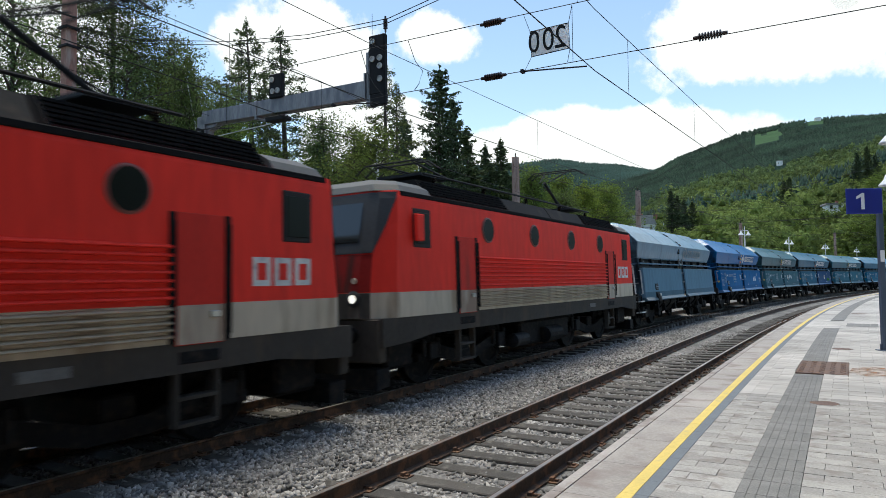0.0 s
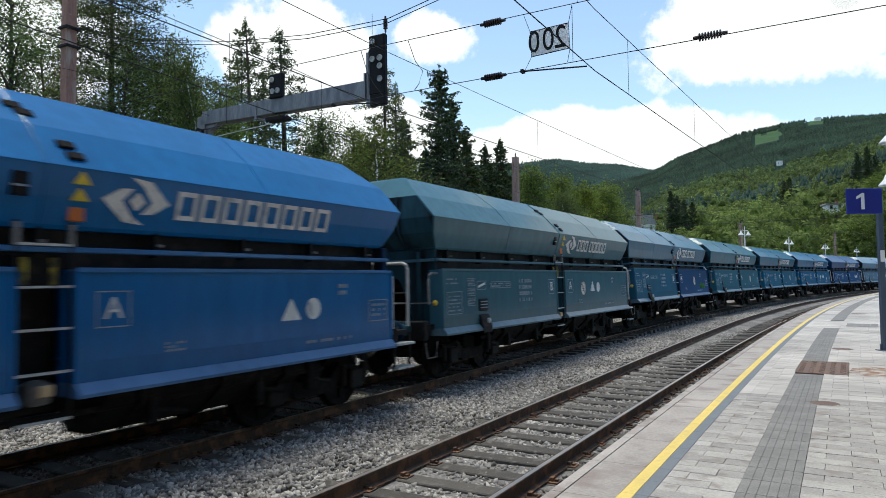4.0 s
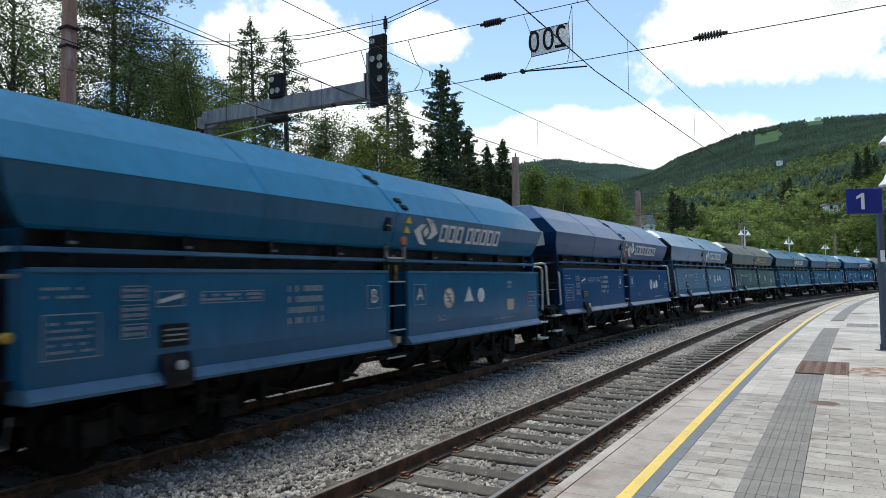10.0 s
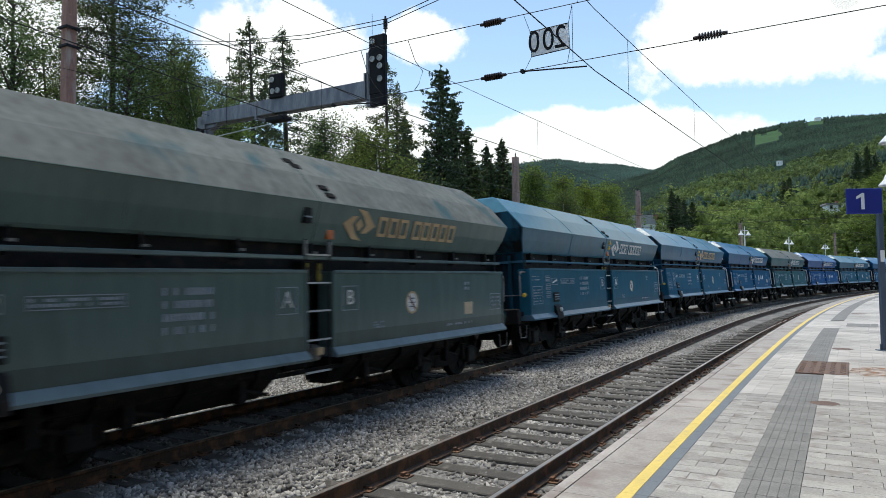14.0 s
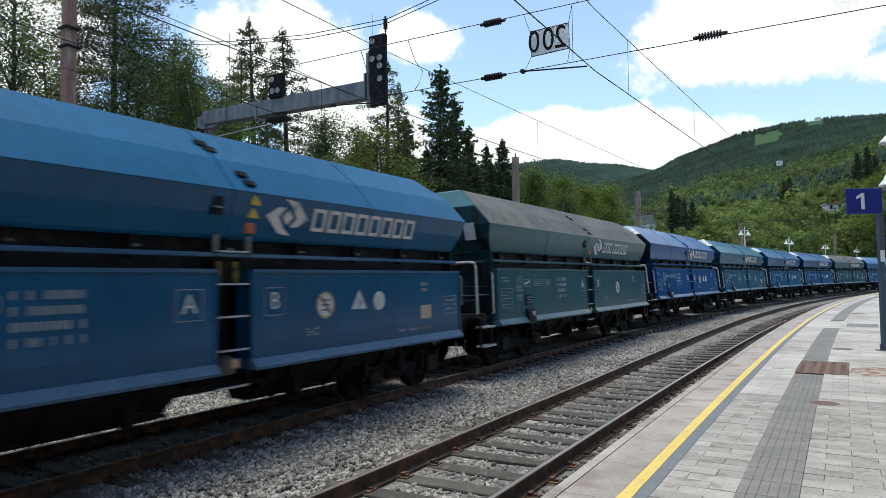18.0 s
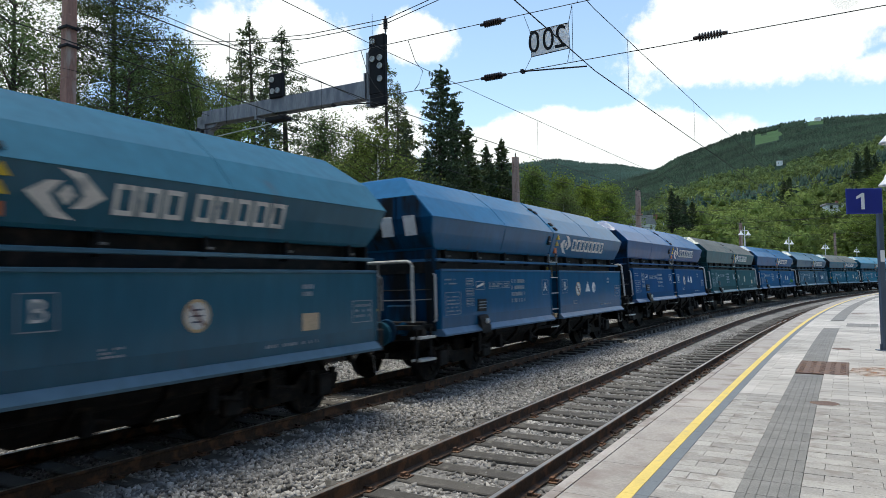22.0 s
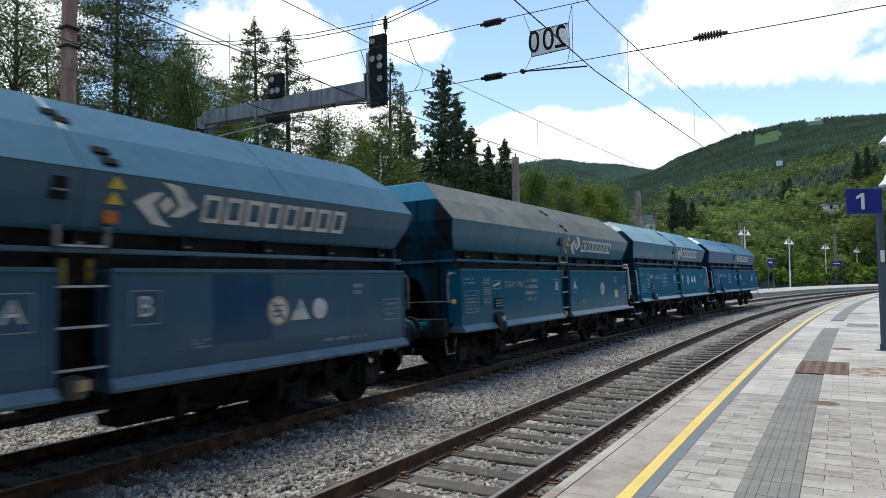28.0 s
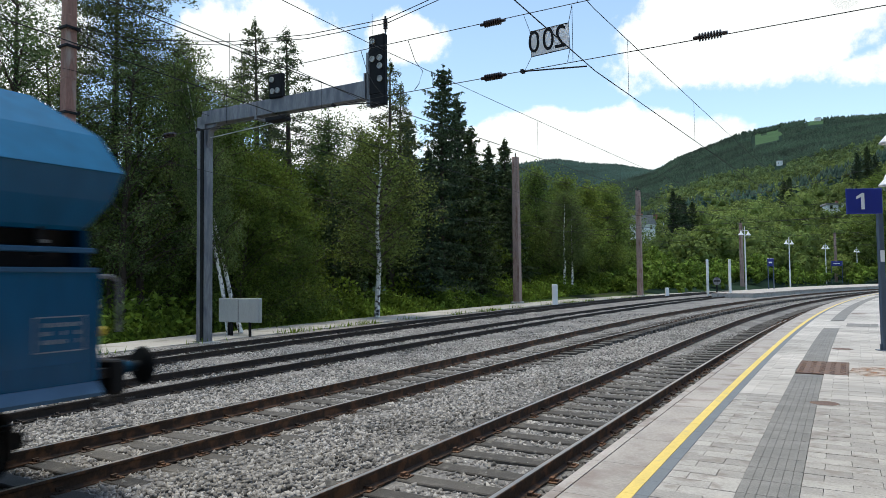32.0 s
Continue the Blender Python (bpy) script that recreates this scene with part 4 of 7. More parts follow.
    part("brake_rigging", gear, M["bogie_steel"], wg, "grimy door levers and brake rods")
    for e in (-1, 1):
        part("headstock", Shape().box(e * (P + 0.34) - 0.08, e * (P + 0.34) + 0.08, -1.3, 1.3, 0.84, 1.2, c=0.02), M["dark_steel"], wg, "dark end beam")
        for y in (-0.875, 0.875):
            buffer(wg, e * (P + 0.38), y, e, M["end_grime_shade"])
        part("coupling", Shape().tube([(e * (P + 0.35), 0, 1.0), (e * (P + 0.75), 0, 1.0), (e * (P + 0.92), 0, 0.9)], 0.06, 8), M["bogie_steel"], wg, "heavy screw coupling")
        part("brake_hose", Shape().tube([(e * (P + 0.4), -0.4, 0.95), (e * (P + 0.6), -0.4, 0.75), (e * (P + 0.8), -0.38, 0.6), (e * (P + 0.92), -0.36, 0.72)], 0.03, 6), M["rubber"], wg, "hanging rubber brake hose")
    front = 1 if turned else -1
    end_with_platform(wg, front, P, P + (0.66 if P > 5.9 else 0.72))
    end_with_recess(wg, -front, P)
    # roof latches beside the middle seam and the inspection hole
    for z, x in ((3.78, -0.03), (3.7, 0.03), (3.38, 0.26), (3.26, 0.3)):
        lean_ = Matrix.Translation((x, hull_y(z) - 0.012, z)) @ pose(0, 0, 0, -42, 0, 0)
        part("latch", Shape().box(-0.09, 0.09, -0.02, 0.02, -0.05, 0.05, c=0.008, m=lean_), M["roof_black"], wg, "dark roof latch")
    ph = part("peep_hole", Shape().box(-0.33, -0.18, hull_y(2.92) - 0.035, hull_y(2.92) + 0.05, 2.82, 3.04), M["signal_black"], wg, "dark square inspection hole")
    part("hole_lip", Shape().box(-0.33, -0.2, hull_y(2.92) - 0.05, hull_y(2.92) - 0.03, 2.9, 2.92), M["data_mark"], ph, "pale latch of the hole")
    # markings on the platform side
    lean_side = Matrix.Translation((0, hull_y(2.88) - 0.012, 2.88)) @ pose(0, 0, 0, 15.6) @ Matrix.Translation((0, 0, -2.88))
    em = Shape()
    swirl(em, 0.97, 2.87, 0.0, 0.52)
    part("emblem", em, M["white_mark"], wg, "pale swirl emblem", at=lean_side)
    wd = Shape()
    block_word(wd, 1.44, 4.0 if P > 5.9 else 4.15, 2.71, 3.04, 0.0, 8, 0.054, 0.4 if P > 5.9 else 0.0)
    part("block_lettering", wd, M["white_mark"], wg, "pale block lettering", at=lean_side)["kind"] = "stuff"
    fields = Shape()
    rng = random.Random(3)

    def text_rows(x0, x1, z0, z1, rows, t):
        for r in range(rows):
            z = z1 - (r + 0.5) * (z1 - z0) / rows
            x = x0
            while x < x1 - 0.02:
                w = rng.uniform(0.018, 0.05)
                mark(fields, x, min(x + w, x1), z - t, z + t, -1.456, 0.003)
                x += w + rng.uniform(0.012, 0.024) + (0.09 if rng.random() < 0.16 else 0)

    def outline(x0, x1, z0, z1, t=0.012):
        for a, b, c, d in ((x0, x0 + t, z0, z1), (x1 - t, x1, z0, z1), (x0 + t, x1 - t, z1 - t, z1), (x0 + t, x1 - t, z0, z0 + t)):
            mark(fields, a, b, c, d, -1.456, 0.003)
    f0 = -P
    outline(f0 + 0.16, f0 + 0.74, 1.28, 1.72)
    text_rows(f0 + 0.22, f0 + 0.66, 1.32, 1.66, 5, 0.014)
    text_rows(f0 + 0.16, f0 + 0.6, 1.84, 2.0, 2, 0.014)
    for z in (1.82, 1.62, 1.42):
        outline(f0 + 0.98, f0 + 1.28, z, z + 0.16, 0.01)
        text_rows(f0 + 1.0, f0 + 1.26, z + 0.02, z + 0.14, 2, 0.018)
    outline(f0 + 1.38, f0 + 1.76, 1.74, 1.92)
    outline(f0 + 1.98, f0 + 2.98, 1.76, 1.9, 0.01)
    text_rows(f0 + 2.0, f0 + 2.96, 1.78, 1.88, 2, 0.016)
    text_rows(-2.62, -1.92, 1.4, 1.98, 4, 0.042)
    text_rows(4.3, 4.52, 1.78, 1.98, 2, 0.03)
    outline(P - 0.64, P - 0.14, 1.36, 1.7)
    text_rows(P - 0.56, P - 0.2, 1.42, 1.66, 3, 0.02)
    text_rows(3.6, 4.6, 1.12, 1.2, 1, 0.02)
    text_rows(1.3, 1.56, 1.24, 1.36, 3, 0.012)
    for x in (-0.87, 0.49):
        outline(x, x + 0.38, 1.56, 1.93)
    part("data_field", fields, M["data_mark"], wg, "rows of small white data marks")["kind"] = "stuff"
    part("arrow_plate", Shape().prism([(f0 + 1.42, 1.78), (f0 + 1.72, 1.84), (f0 + 1.72, 1.89), (f0 + 1.42, 1.82)], -1.462, -1.454, "y"), M["white_mark"], wg, "white slanted mark")
    first, second = ("B", "A") if turned else ("A", "B")
    letters("letter_a", first, 0.32, M["white_mark"], wg, Matrix.Translation((-0.68, -1.458, 1.745)) @ UPRIGHT)
    letters("letter_b", second, 0.32, M["white_mark"], wg, Matrix.Translation((0.68, -1.458, 1.745)) @ UPRIGHT)
    disc = Shape().lathe([(0.165, 0), (0.165, 0.006)], 22, UPRIGHT)
    di = part("sign_disc", disc, M["white_mark"], wg, "white disc with a tan ring and brown bar", at=pose(1.7, -1.45, 1.66))
    part("disc_bar", Shape().box(-0.018, 0.018, -0.012, 0.002, -0.16, 0.16, m=pose(0, 0, 0, 0, -42)), M["sign_brown"], di)
    ring = Shape()
    for k in range(22):
        a, b = 2 * math.pi * k / 22, 2 * math.pi * (k + 1) / 22
        ring.add([(r * math.cos(q), -0.009, r * math.sin(q)) for q in (a, b) for r in (0.16, 0.195)], [(0, 1, 3, 2)])
    part("disc_ring", ring, M["tan_mark"], di)
    lines = Shape()
    for z in (-0.07, 0.0, 0.07):
        lines.box(-0.09, 0.09, -0.0085, -0.002, z - 0.01, z + 0.01)
    part("disc_text", lines, M["post_grey"], di)
    part("sign_triangle", Shape().prism([(-0.19, -0.14), (0.19, -0.14), (0.0, 0.15)], -0.008, 0.0, "y"), M["white_mark"], wg, "white triangle mark", at=pose(2.5, -1.45, 1.71))
    part("sign_spot", Shape().lathe([(0.15, 0), (0.15, 0.006)], 20, UPRIGHT), M["white_mark"], wg, "white round mark", at=pose(3.03, -1.45, 1.68))
    part("notice_plate", Shape().box(-0.17, 0.17, -0.008, 0.0, -0.12, 0.12), M["notice_tan"], wg, "small tan notice", at=pose(4.46, -1.45, 1.44))
    for z, m_ in ((3.04, "yellow"), (2.88, "yellow")):
        y = hull_y(z) - 0.012
        part("warning_triangle", Shape().prism([(0.24, z - 0.06), (0.42, z - 0.06), (0.33, z + 0.08)], y - 0.006, y + 0.03, "y"), M[m_], wg, "yellow warning triangle")
    part("warning_plate", Shape().box(0.25, 0.41, hull_y(2.7) - 0.02, hull_y(2.7) + 0.03, 2.62, 2.78, c=0.01), M["orange"], wg, "orange warning plate")
    hx = f0 + 1.62
    hat = part("hatch", Shape().box(hx - 0.19, hx + 0.19, -1.475, -1.45, 1.3, 1.55, c=0.01), M["dark_steel"], wg, "dark latch plate")
    for z in (1.37, 1.43, 1.49):
        part("hatch_slat", Shape().box(hx - 0.15, hx + 0.15, -1.485, -1.472, z - 0.01, z + 0.01), M["data_mark"], hat, "worn pale slat")
    part("latch_cover", Shape().prism([(-1.44, 1.24), (-1.5, 1.2), (-1.56, 0.98), (-1.56, 0.86), (-1.44, 0.86)], hx - 0.19, hx + 0.19, "x"), M["dark_steel"], wg, "dark cover over the sill")
    part("valve_knob", Shape().lathe([(0.02, 0), (0.055, 0.01), (0.055, 0.05), (0.02, 0.06)], 12, Matrix.Translation((hx, -1.55, 1.1)) @ UPRIGHT), M["rail_white"], wg, "pale round valve knob")
    for x in (-4.25, 4.25):
        bogie(wg, x, 1.8, 0.46, True)
    return wg


# paint of each wagon, front to rear
STEEL, ROYAL, SLATE, TEAL, NAVY, GREY, BLUE = ((0.095, 0.165, 0.24), (0.006, 0.085, 0.22), (0.052, 0.09, 0.11), (0.014, 0.082, 0.138), (0.006, 0.044, 0.122), (0.108, 0.098, 0.088), (0.008, 0.07, 0.152))
PAINTS = [(0.15, 0.165, 0.215), ROYAL, SLATE, (0.03, 0.086, 0.133), (0.036, 0.09, 0.122), TEAL, (0.008, 0.08, 0.16), NAVY, (0.135, 0.147, 0.2), GREY, (0.027, 0.08, 0.115), (0.03, 0.085, 0.138),
          (0.0075, 0.066, 0.14), (0.04, 0.08, 0.09), (0.0075, 0.056, 0.165), (0.025, 0.08, 0.122), BLUE, (0.0065, 0.052, 0.145), (0.03, 0.072, 0.085), (0.0083, 0.068, 0.165), (0.052, 0.082, 0.12),
          (0.012, 0.078, 0.122), (0.009, 0.095, 0.148), (0.0072, 0.07, 0.145)]
PAINT_WORDS = {STEEL: "pale steel-blue", ROYAL: "bright royal-blue", SLATE: "slate grey-green", TEAL: "teal-blue", NAVY: "deep navy", GREY: "warm grey", BLUE: "blue"}


def paint_word(c):
    if c in PAINT_WORDS:
        return PAINT_WORDS[c]
    if c[0] > 0.065:
        return "pale grey" if c[2] < 0.15 else "pale steel-blue"
    if c[0] > 0.028:
        return "weathered slate-blue"
    return "deep blue" if c[1] < 0.065 else "teal-blue"


# the long wagons, and those whose brake platform is at the rear
LONG = (0, 2, 3, 4, 5, 6, 9, 10, 11, 13, 15, 18, 19, 23)
TURNED = (1, 2, 3, 4, 5, 6, 10, 11, 21)
# where the disc, triangle and round mark sit on each wagon; missing marks are None
MARKS = {1: (None, 3.3, 3.75), 3: (3.1, None, None), 7: (3.09, 3.55, 3.91), 21: (3.05, None, None), 4: (3.2, None, None), 5: (3.2, None, None),
         9: (2.4, None, None), 10: (2.4, None, None), 11: (2.6, None, None), 13: (2.6, None, None), 15: (2.5, None, None), 18: (2.3, None, None), 19: (2.4, 3.2, None), 20: (2.68, 3.11, 3.52), 23: (4.1, None, None)}


def build_train():
    kinds, wagons = {}, []
    for k in range(24):
        key = (6.05 if k in LONG else 5.7, k in TURNED)
        if key in kinds:
            wagons.append(copy_thing(kinds[key], Matrix.Identity(4)))
        else:
            kinds[key] = build_wagon(*key)
            wagons.append(kinds[key])
    for k, (w, c) in enumerate(zip(wagons, PAINTS)):
        c0 = c
        c = tuple(q * m for q, m in zip(c, (0.85, 1.42, 1.5)))
        w["label"] = paint_word(c0) + " steel coal hopper wagon with pale markings"
        spots = dict(zip(("sign_disc", "sign_triangle", "sign_spot"), MARKS.get(k, (1.7, 2.5, 3.03))))
        gone = []
        for o in w.children_recursive:
            kind = o.name.split(".")[0]
            # end parts get a darker colour that holds the shade between wagons
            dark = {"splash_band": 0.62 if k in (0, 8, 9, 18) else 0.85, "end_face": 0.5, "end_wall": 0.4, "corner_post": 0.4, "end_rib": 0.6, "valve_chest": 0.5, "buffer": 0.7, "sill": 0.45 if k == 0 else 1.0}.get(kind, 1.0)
            # ledges mixed paler: dust, and sky light painted into the up-facing sills
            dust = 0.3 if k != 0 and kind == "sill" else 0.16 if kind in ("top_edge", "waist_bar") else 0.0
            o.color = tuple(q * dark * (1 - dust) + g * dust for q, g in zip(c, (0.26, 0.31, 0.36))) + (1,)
            if c0 in (GREY, PAINTS[0], PAINTS[11]) and kind in ("emblem", "block_lettering"):
                o.data = o.data.copy()
                o.data.materials[0] = M["faint_tan"] if k == 0 else M["tan_mark"]
            if kind in spots:
                if spots[kind] is None:
                    gone += [o, *o.children]
                else:
                    o.matrix_basis = pose(spots[kind], -1.45, 1.62 if k in MARKS else o.matrix_basis.translation.z)
            if kind == "notice_plate" and (k % 3 != 0 or k == 3) or kind == "warning_triangle" and k in (3, 8, 9, 13):
                gone.append(o)
        for o in gone:
            bpy.data.objects.remove(o)
    # one wagon has a replaced blue door panel, another a dusty roof
    for o in wagons[3].children:
        if o.name.split(".")[0] == "side_panel" and min(v.co.x for v in o.data.vertices) > 0:
            for q in (o, *o.children):
                q.color = (0.012, 0.06, 0.17, 1)
    patch = part("repainted_patch", Shape().box(1.59, 2.57, -1.455, -1.45, 1.26, 2.1), M["wagon_paint"], wagons[20], "darker repainted patch")
    patch.color = (0.008, 0.062, 0.15, 1)
    rng = random.Random(6)
    for k in (3, 19):
        pts = [(4.1 + 0.075 * i + rng.uniform(-0.05, 0.05), -1.456, 1.36 + (0.13 if i % 2 else -0.1) + rng.uniform(-0.06, 0.06)) for i in range(15)]
        part("green_scribble", Shape().tube(pts, 0.02, 4), M["spray_green"], wagons[k], "sprayed green scribble")
    for k in (9, 13, 18, 21):
        for e in (-1, 1):
            v = [p for z, x, w, _, _ in hull_rows(6.05 if k in LONG else 5.7)[3:6] for p in ((-x, e * (w + 0.006), z + 0.004), (x, e * (w + 0.006), z + 0.004))]
            part("dusty_roof", Shape().add(v, [(0, 1, 3, 2), (2, 3, 5, 4)]), M["roof_dust"], wagons[k], "grey-brown dust on the roof slope")
        wagons[k]["label"] = paint_word(PAINTS[k]) + " hopper wagon with a dusty grey roof"
    # the first wagon carries few signs
    bare = ("data_field", "arrow_plate", "notice_plate", "letter_a", "letter_b", "sign_disc", "disc_bar", "disc_ring", "disc_text", "sign_triangle", "sign_spot", "warning_triangle", "warning_plate")
    for o in [o for o in wagons[0].children_recursive if o.name.split(".")[0] in bare]:
        bpy.data.objects.remove(o)
    wagons[3]["label"] = "slate-blue hopper wagon with one darker blue door panel"
    wagons[0]["label"] = "pale steel-blue hopper wagon with faint tan lettering"
    return wagons


def build_loco():
    """A four-axle electric locomotive, red over white over black; platform side at -y."""
    lo = thing("electric_locomotive", "red electric locomotive with a pale lower band and black roof gear", "locomotive", "locomotives of the train")
    HB = 7.55

    def body_band(z0, z1, x_end):
        """A slice of the body with raked noses."""
        def wid(z):
            return float(np.interp(z, [1.3, 2.6, 3.36, 3.5], [1.5, 1.5, 1.495, 1.465]))

        def front(z):
            return float(np.interp(z, [1.0, 1.75, 2.45, 3.5], [HB + 0.02, HB, HB - 0.09, HB - 0.35]))
        v, f = [], []
        zs = [z for z in (1.33, 1.76, 2.45, 2.9, 3.36, 3.5) if z0 <= z <= z1]
        for z in zs:
            w, e = wid(z), front(z)
            c = float(np.interp(z, [1.3, 1.8, 3.5], [7.12, 7.1, 7.0]))
            ring = [(-c, -w), (c, -w), (e - 0.06, -w * 0.82), (e, -w * 0.7), (e, w * 0.7), (e - 0.06, w * 0.82), (c, w), (-c, w), (-e + 0.06, w * 0.82), (-e, w * 0.7), (-e, -w * 0.7), (-e + 0.06, -w * 0.82)]
            v += [(x, y, z) for x, y in ring]
        n = 12
        for i in range(len(zs) - 1):
            f += [(i * n + k, i * n + (k + 1) % n, (i + 1) * n + (k + 1) % n, (i + 1) * n + k) for k in range(n)]
        f += [tuple(range(n))[::-1], tuple((len(zs) - 1) * n + k for k in range(n))]
        return Shape().add(v, f)
    body = part("red_body", body_band(1.76, 3.5, HB), M["loco_red"], lo, "dusty red body side")
    part("white_band", body_band(1.33, 1.76, HB), M["loco_white"], lo, "grimy off-white lower band")
    sk = Shape()
    sk.prism([(-HB + 0.05, 1.33), (-HB + 0.05, 0.86), (-HB + 0.8, 0.9), (-HB + 1.6, 0.99), (HB - 1.6, 0.99), (HB - 0.8, 0.9), (HB - 0.05, 0.86), (HB - 0.05, 1.33)], -1.49, -1.4, "y")
    sk.prism([(-HB + 0.05, 1.33), (-HB + 0.05, 0.72), (-2.6, 0.95), (2.6, 0.95), (HB - 0.05, 0.72), (HB - 0.05, 1.33)], 1.4, 1.49, "y")
    sk.box(-HB + 0.1, HB - 0.1, -1.42, 1.42, 1.0, 1.33)
    for e in (-1, 1):
        sk.box(min(e * (HB - 0.25), e * (HB - 0.02)), max(e * (HB - 0.25), e * (HB - 0.02)), -1.42, 1.42, 0.6, 1.33, c=0.03)
    part("skirt", sk, M["loco_skirt"], lo, "black dusty frame skirt")
    # ribbed side between the doors: red above, pale below
    for z0, z1, m_, lab in ((1.78, 2.44, "loco_red", "red horizontal side ribs"), (1.36, 1.74, "rib_grime", "grimy pale horizontal side ribs")):
        rb = Shape()
        n = 7 if z1 > 2 else 5
        for i in range(n):
            z = z0 + (i + 0.5) * (z1 - z0) / n
            rb.prism([(-1.495, z - 0.012), (-1.556, z - 0.004), (-1.562, z + 0.006), (-1.548, z + 0.024), (-1.495, z + 0.04)], -4.22, 4.22, "x")
        part("side_ribs", rb, M[m_], lo, lab)["kind"] = "stuff"
    for y in (-1, 1):
        part("roof_gutter", Shape().box(-6.9, 6.9, min(y * 1.44, y * 1.5), max(y * 1.44, y * 1.5), 3.42, 3.5, c=0.01), M["roof_black"], lo, "black gutter along the roof edge")
    # doors with grab rails
    for x in (-4.65, 4.65):
        dr = Shape().box(x - 0.34, x + 0.34, -1.512, -1.47, 1.3, 2.8, c=0.008)
        d = part("door", dr, M["door_red"], lo, "dull red cab door")
        part("door_foot", Shape().box(x - 0.33, x + 0.33, -1.516, -1.49, 1.31, 1.75), M["door_foot"], d, "grimy brown lower door panel")
        gr = Shape()
        for q in (-0.4, 0.4):
            gr.box(x + q - 0.045, x + q + 0.045, -1.508, -1.46, 1.33, 2.8)
            gr.tube([(x + q, -1.55, 1.4), (x + q, -1.55, 2.7)], 0.018, 6)
        part("grab_rail", gr, M["bogie_steel"], d, "dark recessed grab rail")
        part("door_handle", Shape().box(x + 0.12, x + 0.26, -1.55, -1.5, 1.6, 1.68, c=0.01), M["chrome"], d, "bright door handle")
    # round windows
    for x in (-3.7, -1.25, 1.25, 3.7):
        for y in (-1, 1):
            po = Shape().lathe([(0.27, -0.01), (0.27, 0.02), (0.25, 0.03)], 24, Matrix.Translation((x, y * 1.492, 2.99)) @ pose(0, 0, 0, 90))
            part("round_window", po, M["window_rim"], lo, "round side window with a thin rim")
            pg = Shape().lathe([(0.235, -0.035), (0.235, 0.036)], 24, Matrix.Translation((x, y * 1.492, 2.99)) @ UPRIGHT)
            part("round_pane", pg, M["pane_dark"], lo)
    # cab side windows
    for x in (-6.28, 6.28):
        for y in (-1, 1):
            fr = Shape().box(x - 0.3, x + 0.3, y * 1.47 - 0.045, y * 1.47 + 0.045, 2.52, 3.24, c=0.03)
            w = part("cab_window", fr, M["rubber"], lo, "cab side window in a black rubber frame")
            part("window_pane", Shape().box(x - 0.23, x + 0.23, y * 1.475 - 0.05, y * 1.475 + 0.05, 2.59, 3.17, c=0.02), M["pane_dark"], w)
    part("mirror", Shape().box(-6.6, -6.36, -1.62, -1.54, 2.64, 3.12, c=0.02), M["loco_red"], lo, "red folding mirror beside the cab window")
    # cab fronts
    for e in (-1, 1):
        dk = Shape()
        v, f = [], []
        for z in (2.42, 2.45, 2.9, 3.36, 3.47):
            w = float(np.interp(z, [1.3, 2.6, 3.36, 3.5], [1.5, 1.5, 1.495, 1.465])) + 0.014
            x = float(np.interp(z, [1.0, 1.75, 2.45, 3.5], [HB + 0.02, HB, HB - 0.09, HB - 0.35])) + 0.014
            k = (z - 2.42) / 1.05
            c = float(np.interp(z, [1.3, 1.8, 3.5], [7.12, 7.1, 7.0]))
            q = (x - 0.06) * (1 - k) + c * k, w * (0.82 * (1 - k) + k)
            v += [(e * (q[0] + 0.012), -q[1] - 0.012, z), (e * (x - 0.048), -w * 0.83, z), (e * x, -w * 0.7, z), (e * x, w * 0.7, z), (e * (x - 0.048), w * 0.83, z), (e * (q[0] + 0.012), q[1] + 0.012, z)]
        for i in range(4):
            f += [(6 * i + k, 6 * i + k + 1, 6 * i + 7 + k, 6 * i + 6 + k) for k in range(5)]
        dk.add(v, f)
        fm = part("window_mask", dk, M["loco_grey"], lo, "dark grey mask round the windscreen")
        ws = Shape()
        x0, x1 = HB - 0.09 + 0.02, HB - 0.35 + 0.02
        for y0, y1 in ((-0.98, -0.03), (0.03, 0.98)):
            za, zb = 2.62, 3.3
            xa, xb = x0 + (x1 - x0) * (za - 2.45) / 1.05, x0 + (x1 - x0) * (zb - 2.45) / 1.05
            ws.add([(e * (xa + 0.014), y0, za), (e * (xa + 0.014), y1, za), (e * (xb + 0.014), y1, zb), (e * (xb + 0.014), y0, zb)], [(0, 1, 2, 3)])
        part("windscreen", ws, M["glass_dark"], fm, "dark two-part windscreen")
        part("wiper", Shape().tube([(e * (x0 - 0.05), -0.4, 2.6), (e * (x0 - 0.28), -0.28, 3.1)], 0.012, 5), M["rubber"], fm)
        for y in (-0.95, 0.95):
            hl = Shape().lathe([(0.13, -0.02), (0.14, 0.04), (0.1, 0.06)], 16, pose(e * (HB + 0.0), y, 1.66, 0, 90 * e, 0))
            h = part("headlight", hl, M["loco_grey"], lo, "round headlight")
            part("lens", Shape().lathe([(0.07, 0.058), (0.07, 0.066)], 14, pose(e * HB, y, 1.66, 0, 90 * e, 0)), M["lamp_white"], h, "lit white lens")
            part("tail_light", Shape().lathe([(0.05, 0.0), (0.05, 0.04)], 12, pose(e * (HB - 0.02), y, 1.96, 0, 90 * e, 0)), M["loco_white"], lo)
            buffer(lo, e * (HB - 0.06), 0.875 if y > 0 else -0.875, e, M["bogie_steel"])
